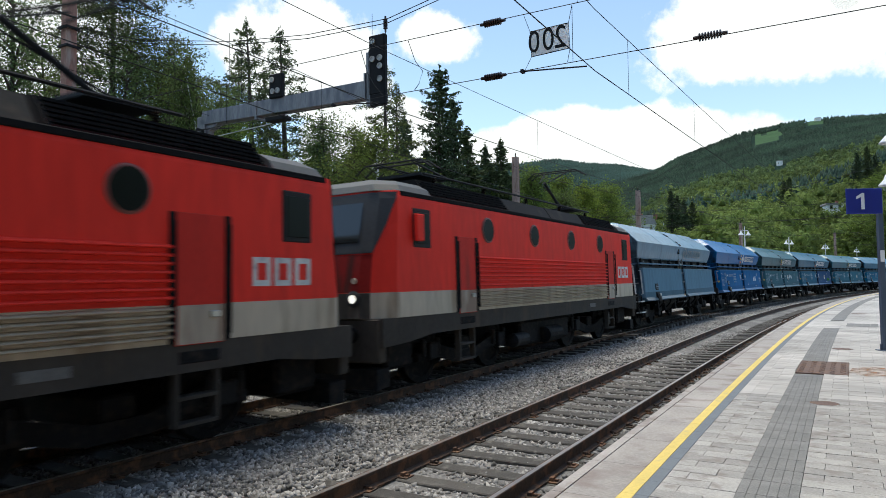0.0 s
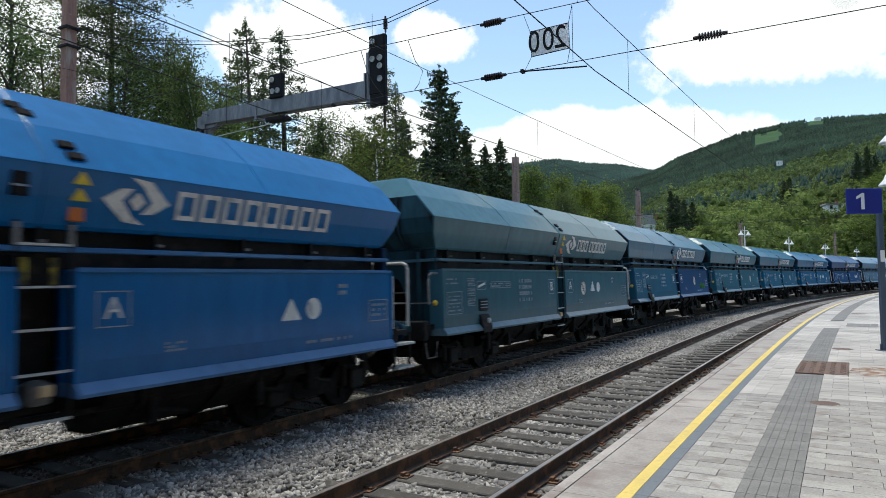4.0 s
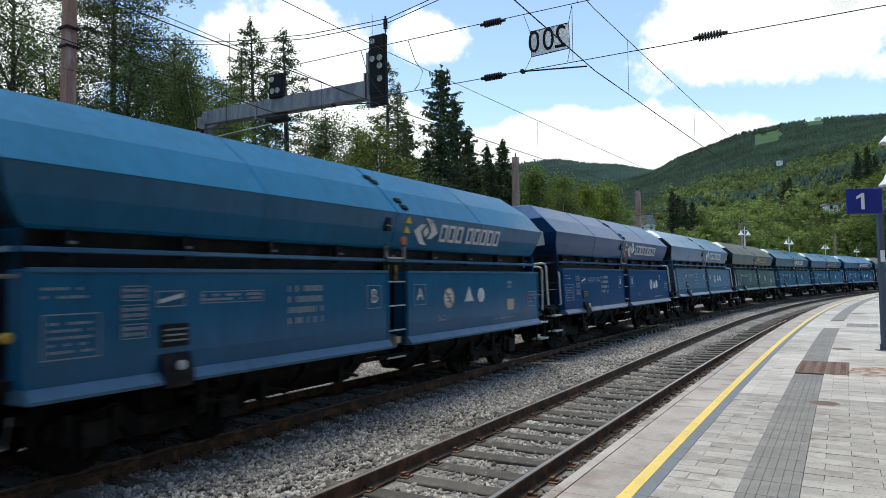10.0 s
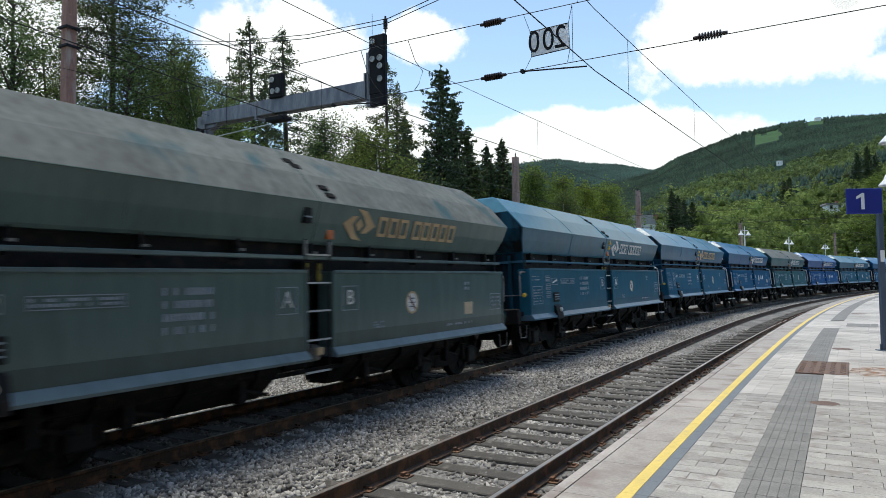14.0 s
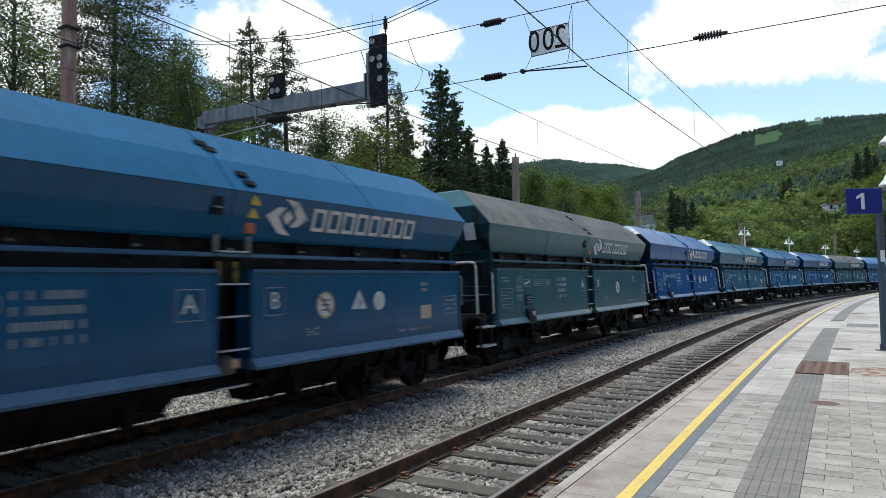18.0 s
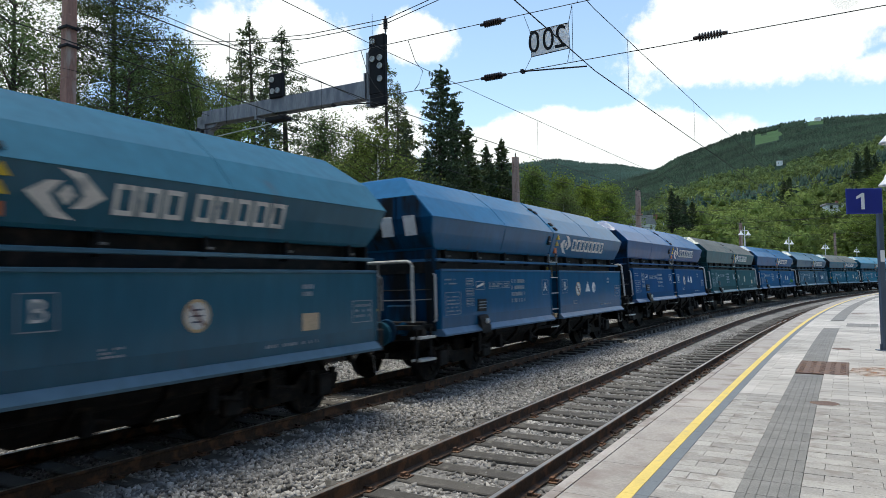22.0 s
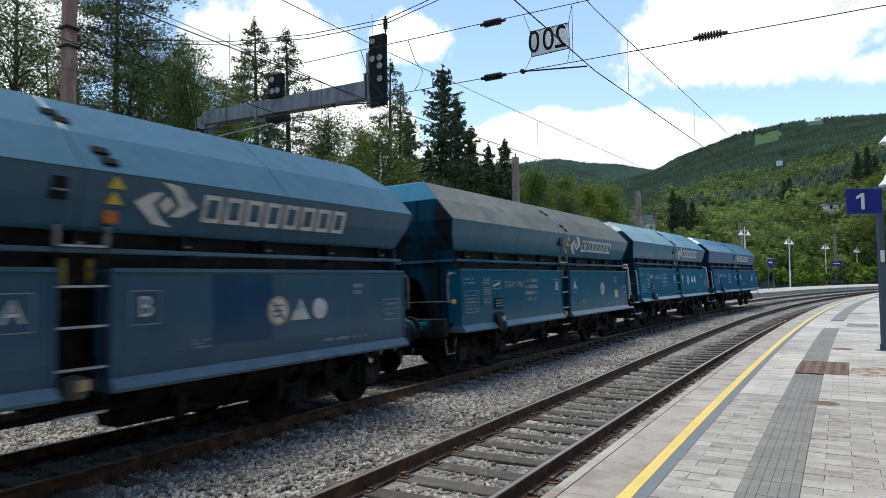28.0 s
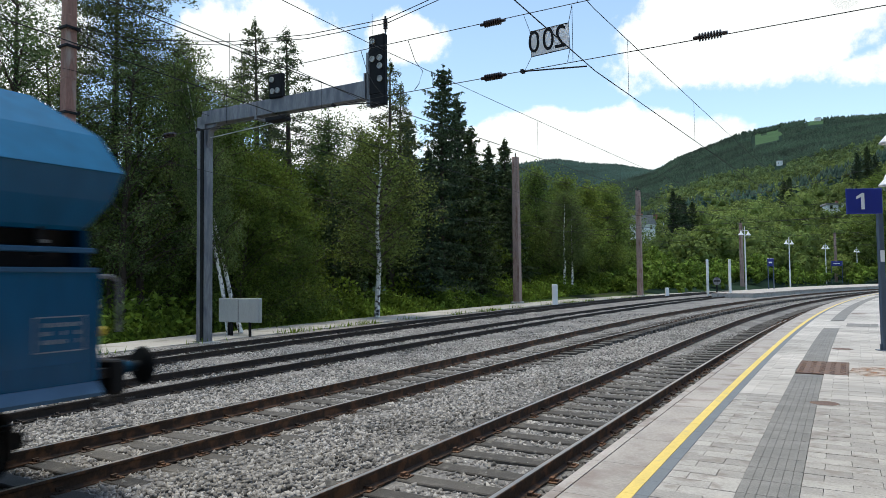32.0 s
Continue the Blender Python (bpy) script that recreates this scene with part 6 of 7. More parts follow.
# ---- the signal gantry ----
ga = thing("signal_gantry", "galvanised steel cantilever gantry carrying two signals", "signal gantry", at=track_pose(11.0, 16.68, -0.4))
part("post", Shape().box(-0.2, 0.2, -0.21, 0.21, 0, 8.5, c=0.02), M["galv"], ga, "square galvanised post")
part("cable_strip", Shape().box(-0.26, -0.21, -0.2, -0.06, 0.3, 8.0), M["signal_black"], ga, "black cable duct on the post")
part("base_plate", Shape().box(-0.4, 0.4, -0.4, 0.4, -0.1, 0.25, c=0.03), M["concrete"], ga, "concrete base")
beam = Shape().prism([(0.04, 8.2), (-0.08, 8.68), (-7.6, 8.62), (-7.6, 8.08)][::-1], -0.2, 0.2, "x")
part("beam", beam, M["galv"], ga, "long box-section beam")
gs = Shape()
gs.prism([(-0.2, 7.3), (-0.2, 8.22), (-1.0, 8.22), (-0.35, 7.95)][::-1], -0.12, 0.12, "x")
part("gusset", gs, M["galv"], ga, "curved corner bracket")
part("end_plate", Shape().box(-0.27, 0.27, -7.65, -7.59, 8.02, 8.85, c=0.01), M["galv"], ga)
part("joint_plate", Shape().box(-0.23, 0.23, -2.9, -2.8, 8.02, 8.64), M["galv"], ga)
part("arm_wire", Shape().tube([(0, -0.3, 7.72), (0, -3.4, 7.85)], 0.02, 5), M["rail_white"], ga, "pale bracing rod")


def signal_head(y, z0, z1, w, name, label, lamps):
    sg = part(name, Shape().box(-0.3, -0.12, y - w / 2, y + w / 2, z0, z1, c=0.03), M["signal_black"], ga, label)
    for a, b in lamps:
        p = Matrix.Translation((-0.3, y + a, b)) @ pose(0, 0, 0, 0, -90, 0)
        part("signal_lamp", Shape().lathe([(0.085, 0.0), (0.095, 0.02), (0.095, 0.05), (0.08, 0.05), (0.075, 0.02)], 12, p), M["galv_pale"], sg, "hooded signal lamp")
    return sg


signal_head(-8.12, 8.1, 9.95, 0.6, "main_signal", "tall black main signal seen from behind", [(0.14, 9.75), (-0.14, 9.2), (0.14, 9.2), (-0.14, 8.95), (-0.14, 8.55)])
signal_head(-8.14, 7.75, 8.12, 0.58, "signal_box", "black cabinet below the main signal", [])
part("signal_ladder", Shape().box(-0.2, 0.1, -7.8, -7.64, 7.8, 9.5, c=0.01), M["galv"], ga, "grey cable housing beside the signal")
part("signal_stay", Shape().tube([(-0.2, -8.4, 9.9), (-0.2, -8.4, 10.35)], 0.02, 5), M["galv"], ga)
ti = Shape()
insulator_on(ti, (-0.2, -8.4, 10.0), (-0.2, -8.4, 10.5), 0.5, 7, 0.07)
part("signal_insulator", ti, M["insulator"], ga, "ribbed insulator over the signal")
signal_head(-3.86, 8.62, 9.45, 0.6, "small_signal", "small black shunting signal", [(0.13, 9.25), (0.1, 8.85), (-0.13, 8.85)])
part("signal_foot", Shape().box(-0.3, 0.1, -4.2, -3.4, 7.86, 8.0), M["signal_black"], ga)

# relay panel beside the gantry
rp_ = thing("relay_panel", "pale grey metal panel on short dark legs", "cabinet", at=track_pose(13.2, 17.35, -0.35))
part("panel", Shape().box(-0.06, 0.12, -1.15, 1.15, 0.74, 1.7, c=0.02), M["galv_pale"], rp_, "pale grey sheet panel")
for y in (-0.6, 0.45, 0.6):
    part("leg", Shape().box(-0.05, 0.05, y - 0.03, y + 0.03, -0.1, 0.75), M["bogie_steel"], rp_)
part("panel_seam", Shape().box(-0.075, -0.06, -0.01, 0.01, 0.74, 1.66), M["galv"], rp_)


def white_post(x, y, h, w, label):
    p = thing("marker_post", label, "post", "marker posts", at=pose(x, y, -0.45))
    part("shaft", Shape().box(-w / 2, w / 2, -w / 2, w / 2, 0, h, c=0.02), M["sign_white"], p)
    part("collar", Shape().box(-w * 0.7, w * 0.7, -w * 0.7, w * 0.7, -0.05, 0.16, c=0.02), M["concrete"], p)
    return p


white_post(9.2, 56.5, 1.95, 0.42, "short pale concrete post beside the path")
white_post(24.2, 74.0, 1.3, 0.35, "short pale concrete post before the bushes")
white_post(28.4, 73.4, 4.3, 0.22, "slim white pole at the island's end")
white_post(29.7, 70.8, 4.2, 0.22, "slim white pole at the island's corner")
ms = thing("shunting_marker", "small round dark trackside marker on a post", "signal", at=pose(29.0, 72.5, -0.4))
part("stem", Shape().box(-0.06, 0.06, -0.06, 0.06, 0, 1.5), M["bogie_steel"], ms)
part("disc", Shape().lathe([(0.42, 0), (0.42, 0.08)], 18, pose(0, 0, 1.9) @ UPRIGHT), M["galv"], ms, "grey round disc")
part("disc_mark", Shape().box(-0.3, 0.3, -0.1, -0.08, 1.85, 1.98), M["signal_black"], ms)

# ---- island platform and its furniture ----
isl = thing("island_platform", "low concrete island platform between the tracks", "platform", kind="structure")
si_ = Shape()
ribbon(si_, lambda s: 8.6 + 0.02 * (s - 66), lambda s: 12.6 + 0.12 * (s - 66), -0.5, 0.2, 66, 170, 2)
part("island_wall", si_, M["concrete"], isl, "grey concrete island wall")
st_ = Shape()
ribbon(st_, lambda s: 8.5 + 0.02 * (s - 66), lambda s: 12.7 + 0.12 * (s - 66), 0.2, 0.3, 66, 170, 2)
part("island_top", st_, M["coping"], isl, "pale island surface")


def lamp_post(x, y, z, h, label, span=0.85):
    """A white post with two bell-shaped lamps."""
    lp = thing("street_lamp", label, "lamp post", "platform lamps", at=pose(x, y, z, 0, 0, 35))
    part("pole", Shape().tube([(0, 0, 0), (0, 0, h * 0.6), (0, 0, h)], [0.11, 0.085, 0.06], 10), M["sign_white"], lp, "white steel pole")
    part("finial", Shape().lathe([(0.07, h), (0.05, h + 0.2), (0.02, h + 0.3)], 8), M["sign_white"], lp)
    for e in (-1, 1):
        a = h - 0.35
        part("arm", Shape().tube([(0, 0, a), (e * span * 0.5, 0, a + 0.16), (e * span, 0, a + 0.1), (e * span, 0, a - 0.05)], 0.035, 7), M["sign_white"], lp)
        b = Shape().lathe([(0.05, a), (0.09, a - 0.1), (0.13, a - 0.22), (0.34, a - 0.46), (0.36, a - 0.52)], 16, pose(e * span, 0, 0))
        bell = part("bell_shade", b, M["sign_white"], lp, "white bell-shaped shade", smooth=True)
        part("glass", Shape().lathe([(0.21, a - 0.5), (0.2, a - 0.62), (0.14, a - 0.74), (0.03, a - 0.8)], 16, pose(e * span, 0, 0)), M["lamp_glass"], bell, "frosted glass bowl", smooth=True)
    return lp


lamp_post(40.1, 90.5, 0.2, 8.1, "white twin lamp post with bell shades on the island")
lamp_post(55.5, 109.3, 0.2, 7.7, "white twin lamp post with bell shades on the island")
lamp_post(76.0, 135.5, 0.2, 7.9, "white twin lamp post with bell shades by the far platform")
lamp_post(91.3, 150.5, 0.2, 7.6, "white twin lamp post with bell shades by the far platform")
for s, o in ((5.5, -4.78), (20.0, -5.85), (32.5, -5.75), (47.0, -6.2)):
    q = track_pose(s, o, PZ)
    lp = lamp_post(0, 0, 0, 6.67, "white twin lamp post with bell shades on the platform", 1.0)
    lp.matrix_basis = q @ pose(0, 0, 0, 0, 0, 90)


def blue_board(x, y, z, h, w, label, turn):
    b = thing("station_board", label, "sign", "station boards", at=pose(x, y, z, 0, 0, turn))
    for q in (-w / 2, w / 2):
        part("post", Shape().box(q - 0.06, q + 0.06, -0.06, 0.06, 0, h - 0.2), M["post_grey"], b)
    part("board", Shape().box(-w / 2 - 0.1, w / 2 + 0.1, -0.05, 0.05, h - 1.0, h, c=0.02), M["sign_blue"], b, "dark blue board")
    part("text_bar", Shape().box(-w * 0.3, w * 0.3, -0.062, -0.05, h - 0.6, h - 0.42), M["sign_white"], b, "white bar of writing")
    return b


blue_board(41.5, 86.5, 0.2, 4.0, 0.62, "dark blue station board on two posts", -35)
blue_board(79.0, 137.0, 0.2, 4.6, 1.9, "dark blue wide station board on two posts", -35)

# track sign on the platform
ts = thing("track_sign", "blue track sign with a white 1 on a grey post", "sign", at=pose(9.42, 14.67, PZ))
part("post", Shape().box(-0.055, 0.055, -0.05, 0.05, 0, 3.5, c=0.01), M["post_grey"], ts, "slate-grey steel post")
part("foot_plate", Shape().box(-0.13, 0.13, -0.13, 0.13, 0, 0.02, c=0.005), M["post_grey"], ts)
part("brace", Shape().box(-0.09, -0.055, -0.02, 0.02, 0.02, 0.14), M["post_grey"], ts)
part("board", Shape().box(-0.75, 0.03, -0.075, -0.05, 2.93, 3.48, c=0.008), M["sign_blue"], ts, "blue enamel board")
part("number", Shape().prism([(-0.43, 3.03), (-0.36, 3.03), (-0.36, 3.38), (-0.41, 3.38), (-0.53, 3.31), (-0.53, 3.25), (-0.43, 3.3)], -0.083, -0.076, "y"), M["sign_white"], ts, "white figure 1")
part("notice", Shape().box(-0.045, 0.045, -0.056, -0.05, 1.9, 2.15), M["sign_white"], ts)

# iron covers in the paving
cv = thing("service_cover", "rusty chequered iron service cover set in the paving", "cover")
v = [at_track(q, -o, z) for z in (PZ - 0.05, PZ + 0.006) for q in (6.95, 8.8) for o in (2.86, 3.63)]
part("lid", Shape().add(v, [(0, 1, 3, 2), (4, 6, 7, 5), (0, 4, 5, 1), (2, 3, 7, 6), (0, 2, 6, 4), (1, 5, 7, 3)]), M["rust_iron"], cv)
stud = Shape()
for i in range(12):
    for j in range(5):
        m = track_pose(7.05 + i * 0.15, -2.93 - j * 0.155, PZ + 0.006) @ pose(0, 0, 0, 0, 0, 45 if (i + j) % 2 else -45)
        stud.box(-0.045, 0.045, -0.014, 0.014, 0, 0.005, m=m)
part("studs", stud, M["rust_iron"], cv, "raised chequer studs")["kind"] = "stuff"
def rust_stain():
    """Rust washed out of the cover over the paving: thin, patchy, ragged."""
    m = bpy.data.materials.new("rust_stain")
    m.use_nodes = True
    n, l = m.node_tree.nodes, m.node_tree.links
    b = n["Principled BSDF"]
    b.inputs["Base Color"].default_value, b.inputs["Roughness"].default_value = (0.36, 0.17, 0.07, 1), 0.9
    tc, ns, mr = n.new("ShaderNodeTexCoord"), n.new("ShaderNodeTexNoise"), n.new("ShaderNodeMapRange")
    ns.inputs["Scale"].default_value, ns.inputs["Detail"].default_value = 6.0, 7
    l.new(tc.outputs["Object"], ns.inputs["Vector"])
    mr.inputs["From Min"].default_value, mr.inputs["From Max"].default_value = 0.4, 0.75
    mr.inputs["To Max"].default_value = 0.85
    l.new(ns.outputs["Fac"], mr.inputs["Value"])
    tr, ms_ = n.new("ShaderNodeBsdfTransparent"), n.new("ShaderNodeMixShader")
    l.new(mr.outputs["Result"], ms_.inputs["Fac"])
    l.new(tr.outputs[0], ms_.inputs[1])
    l.new(b.outputs[0], ms_.inputs[2])
    l.new(ms_.outputs[0], n["Material Output"].inputs["Surface"])
    rng = random.Random(8)
    c = (7.5, 4.0)
    ring = [at_track(c[0] + math.sin(a * 0.4) * (0.55 + 0.25 * rng.random()), -(c[1] + math.cos(a * 0.4) * (0.32 + 0.14 * rng.random())), PZ + 0.006) for a in range(16)]
    part("rust_stain", Shape().add(ring, [tuple(range(16))]), m, cv, "faint orange rust wash")


rust_stain()
for s, o, r in ((4.0, 3.36, 0.17), (11.5, 3.5, 0.2), (27.5, 3.6, 0.3)):
    mh = thing("manhole_cover", "small round rusty iron cover in the paving", "cover", "round covers", at=track_pose(s, -o, PZ))
    part("lid", Shape().lathe([(r, -0.03), (r, 0.004), (r * 0.9, 0.006)], 24), M["rust_iron"], mh)
    part("ring", Shape().lathe([(r * 1.12, -0.03), (r * 1.12, 0.003), (r * 1.02, 0.003), (r * 1.02, -0.03)], 24), M["concrete"], mh)

M_HOUSE = [(88.0, 300.0, 19.0, 10.5, 8.0, 6.0, 4.0, "house_wall", "house_roof", "white two-storey house with a grey roof"),
           (80.0, 316.0, 19.5, 6.0, 7.0, 4.0, 2.5, "house_yellow", "roof_red", "yellow house beside the white one"),
           (103.5, 330.0, 27.0, 7.0, 7.0, 2.0, 2.6, "house_wall", "roof_red", "house with a red roof above the trees"),
           (140.5, 242.0, 24.2, 8.0, 6.0, 2.6, 0.6, "house_wall", "house_roof", "low white building on the wooded slope"),
           (624.0, 1253.0, None, 9.0, 8.0, 7.0, 1.0, "house_wall", "house_roof", "far white house in a clearing"),
           (1050.0, 1888.0, None, 15.0, 10.0, 5.0, 2.5, "house_wall", "house_roof", "pale hut on the hill top")]


def build_house(x, y, z, w, d, h, r, wall_, roof_, label):
    if z is None:
        z = float(terrain(np.array([x]), np.array([y]))[0]) + 1.5
    ho = thing("house", label, "house", "houses on the slope", at=pose(x, y, z, 0, 0, -15))
    part("wall", Shape().box(-w / 2, w / 2, -d / 2, d / 2, -2.5, h), M[wall_], ho)
    part("roof", Shape().prism([(-w / 2 - 0.6, h), (w / 2 + 0.6, h), (w / 2 - 1, h + r), (-w / 2 + 1, h + r)] if r > 2 else [(-w / 2 - 0.6, h), (w / 2 + 0.6, h), (w / 2 + 0.6, h + r), (-w / 2 - 0.6, h + r)], -d / 2 - 0.5, d / 2 + 0.5, "y"), M[roof_], ho)
    for zz in ((1.0, 3.6) if h > 4.2 else (1.0,)):
        for i in range(3):
            xx = -w / 2 + (i + 0.5) * w / 3
            win = part("window", Shape().box(xx - 0.55, xx + 0.55, -d / 2 - 0.05, -d / 2 + 0.05, zz, zz + 1.5), M["sign_white"], ho)
            part("pane", Shape().box(xx - 0.42, xx + 0.42, -d / 2 - 0.07, -d / 2 - 0.03, zz + 0.12, zz + 1.38), M["glass_dark"], win)
    part("chimney", Shape().box(-0.5, 0.3, -0.4, 0.4, h + r * 0.6, h + r + 1.0), M["roof_red"], ho)


for row in M_HOUSE:
    build_house(*row)
# level crossing road and parked things at the far end of the station
rd = Shape()
for i in range(12):
    d0, d1 = 146 + i * 5, 151 + i * 5
    q = [(d * 0.553 - i * 0.1 + e * 2.0, d) for d, e in ((d0, -1), (d0, 1), (d1, 1), (d1, -1))]
    top = [(x, y, float(terrain(np.array([x]), np.array([y]))[0]) + 0.2) for x, y in q]
    rd.add([(x, y, z - 0.3) for x, y, z in top] + top, [(3, 2, 1, 0), (4, 5, 6, 7), (0, 1, 5, 4), (1, 2, 6, 5), (2, 3, 7, 6), (3, 0, 4, 7)])
tagged(part("road", rd, M["path"]), "pale gravel road leaving the far station", "road", kind="structure")


# ---- trees ----
def leaf_quads(c, size, rng, flat=0.0, aspect=1.6, facing=None):
    """One small bent-free leaf spray at each centre, in any direction."""
    n = len(c)
    u = rng.normal(size=(n, 3))
    u[:, 2] *= 1 - flat
    if facing is not None:
        f = facing / np.linalg.norm(facing, axis=1, keepdims=True)
        u -= f * np.sum(u * f, axis=1, keepdims=True)
    u /= np.linalg.norm(u, axis=1, keepdims=True)
    w = rng.normal(size=(n, 3)) if facing is None else np.cross(f, u)
    w -= u * np.sum(u * w, axis=1, keepdims=True)
    w /= np.linalg.norm(w, axis=1, keepdims=True)
    s = (size * rng.uniform(0.6, 1.4, n))[:, None]
    a, b = u * s * aspect * 0.5, w * s * 0.5
    return np.stack([c - a, c + b * 0.9, c + a, c - b * 0.9], 1)


def broad_tree(seed, h, spread, leaf, count, clear, bark, droop, name, n=44, loose=0.085):
    """Trunk, limbs, twigs and leaf sprays gathered in clumps on the twigs, with gaps between."""
    rng = np.random.default_rng(seed)
    wood = Shape()
    lean = rng.normal(0, 0.025 * h, 2)
    trunk = [(lean[0] * (k / 6) ** 2 + 0.08 * math.sin(k * 2 + seed), lean[1] * (k / 6) ** 2, h * 0.92 * k / 6) for k in range(7)]
    wood.tube(trunk, [0.02 * h * (1 - k / 7.2) * 0.6 + 0.01 for k in range(7)], 8)
    bole = len(wood.f)
    cs = []
    for i in range(n):
        t = clear + (1 - clear) * (i + rng.uniform(0, 1)) / n
        k = np.clip((t - clear) / (1 - clear), 0, 1)
        r = spread * (0.3 + 1.0 * math.sin(math.pi * min(1, 0.16 + 0.84 * k)) ** 0.8) * rng.uniform(0.35, 1.25) * (1.02 - 0.55 * k)
        a = i * 2.4 + rng.uniform(-0.6, 0.6)
        z = h * (t * 0.96)
        base = np.array([lean[0] * t * t, lean[1] * t * t, max(h * clear * 0.8, z - 0.45 * r)])
        tip = np.array([lean[0] * t * t + r * math.cos(a), lean[1] * t * t + r * math.sin(a), z + 0.15 * r])
        wood.tube([base, (base + tip) / 2 + np.array([0, 0, 0.14 * r]), tip], [0.05 * h / 15, 0.028 * h / 15, 0.008], 5, close=False)
        q = int(rng.integers(4, 9))
        for j in range(q):
            f = rng.uniform(0.3, 1.08)
            c0 = base + (tip - base) * f + np.array([0, 0, 0.14 * r * math.sin(math.pi * min(f, 1))])
            c1 = c0 + rng.normal(0, 0.2 * spread, 3) * np.array([1, 1, 0.6])
            wood.tube([c0, c1], [0.012, 0.004], 3, close=False)
            m = int(count / n / 6 * rng.uniform(0.4, 1.7))
            along_ = rng.uniform(0.2, 1.1, (m, 1))
            c = c0 + (c1 - c0) * along_ + rng.normal(0, loose * spread + 0.05, (m, 3)) * np.array([1, 1, 0.8])
            c[:, 2] -= droop * np.abs(rng.normal(0, 0.8, m))
            cs.append(c)
    c = np.concatenate(cs)
    leaves = quads_mesh(name + "_crown", leaf_quads(c, leaf, rng), None)
    stem = wood.mesh(name + "_trunk", bark)
    stem.materials.append(M["bark"])
    stem.polygons.foreach_set("material_index", [0 if i < bole else 1 for i in range(len(stem.polygons))])
    return stem, leaves


def conifer(seed, h, spread, leaf, clear, bark, sparse, name, per=26, taper=0.6):
    """Uneven drooping boughs on a straight trunk, each hung with sprays; sparse: gaps between them."""
    rng = np.random.default_rng(seed)
    wood = Shape()
    bend = rng.normal(0, 0.012 * h, 2)
    wood.tube([(bend[0] * (k / 6) ** 2, bend[1] * (k / 6) ** 2, h * k / 6) for k in range(7)], [0.016 * h * (1 - k / 6.3) + 0.01 for k in range(7)], 8)
    cs = []
    boughs = int(h * (9.5 - 5.5 * sparse))
    lump = rng.uniform(0.6, 1.2, 24)
    for i in range(boughs):
        k = (i + rng.uniform(-0.8, 0.8)) / boughs
        k = min(max(k, 0.0), 0.985)
        t = clear + (1 - clear) * k
        a = i * 2.399 + rng.uniform(-0.7, 0.7)
        env = (1 - k) ** taper * (1 - 0.45 * sparse) + 0.05 + sparse * 0.4 * math.sin(math.pi * min(1, 0.25 + 0.75 * k))
        r = spread * env * rng.uniform(0.5, 1.12) * lump[int(a * 2.2 + t * 13) % 24]
        dirv = np.array([math.cos(a), math.sin(a), 0])
        base = np.array([bend[0] * t * t, bend[1] * t * t, h * t])
        fall = rng.uniform(-0.5, -0.15) * (1 - k) + 0.25 * k if sparse < 0.4 else rng.uniform(-0.3, 0.25) + 0.2 * k
        tip = base + dirv * r + np.array([0, 0, fall * r])
        mid_ = base + (tip - base) * 0.55 + np.array([0, 0, -0.07 * r if sparse < 0.4 else 0.06 * r])
        wood.tube([base, mid_, tip], [0.024, 0.014, 0.005], 3, close=False)
        m = max(5, int(per * (r / spread + 0.1)))
        f = rng.uniform(0.3 if sparse > 0.4 else 0.1, 1.05, m)[:, None]
        along_ = base + (mid_ - base) * np.minimum(f / 0.55, 1) + (tip - mid_) * np.maximum((f - 0.55) / 0.45, 0)
        side_ = rng.normal(0, 0.13 * r + 0.04, m)
        hang = -np.abs(rng.normal(0, 0.16, m)) if sparse < 0.4 else rng.normal(0.0, 0.12, m)
        cs.append(along_ + np.stack([side_ * -dirv[1], side_ * dirv[0], hang], 1))
    top = np.stack([bend[0] + rng.normal(0, 0.05, 18), bend[1] + rng.normal(0, 0.05, 18), h * rng.uniform(0.95, 1.02, 18)], 1)
    c = np.concatenate(cs + [top])
    leaves = quads_mesh(name + "_crown", leaf_quads(c, leaf, rng, flat=0.2, aspect=2.6), None)
    return wood.mesh(name + "_trunk", bark), leaves


KINDS = {}


def make_kind(key, meshes, leaf_material, height, words, category):
    wood, crown = meshes
    crown.materials.clear()
    crown.materials.append(M[leaf_material])
    KINDS[key] = (wood, crown, height, words, category)


make_kind("birch", broad_tree(11, 15, 3.2, 0.1, 12500, 0.2, M["bark"], 0.55, "birch"), "leaf_birch", 15, "slender birch with light green drooping leaves", "birch tree")
make_kind("airy_birch", broad_tree(41, 16, 3.5, 0.076, 16000, 0.22, M["bark"], 0.32, "birch", 46, 0.05), "leaf_birch", 16, "airy birch with thin drooping twigs and small leaves", "birch tree")
make_kind("white_birch", broad_tree(23, 13, 3.0, 0.1, 9500, 0.34, M["birch_bark"], 0.6, "birch", 40), "leaf_birch", 13, "birch with white trunk and light green drooping crown", "birch tree")
make_kind("birch2", broad_tree(12, 15, 2.2, 0.088, 10000, 0.3, M["birch_bark"], 0.5, "birch", 38), "leaf_birch", 15, "tall birch with white trunk and thin green crown", "birch tree")
make_kind("broad", broad_tree(13, 13, 4.3, 0.105, 28000, 0.06, M["bark"], 0.3, "broadleaf", 64), "leaf_broad", 13, "leafy green broadleaf tree at the wood's edge", "tree")
make_kind("broad2", broad_tree(14, 16, 4.0, 0.09, 16000, 0.14, M["bark"], 0.3, "broadleaf", 56), "leaf_broad", 16, "tall green broadleaf tree in the wood", "tree")
make_kind("light_broad", broad_tree(31, 14, 3.9, 0.15, 15000, 0.08, M["bark"], 0.35, "broadleaf", 56), "leaf_light", 14, "light green broadleaf tree before the slope", "tree")
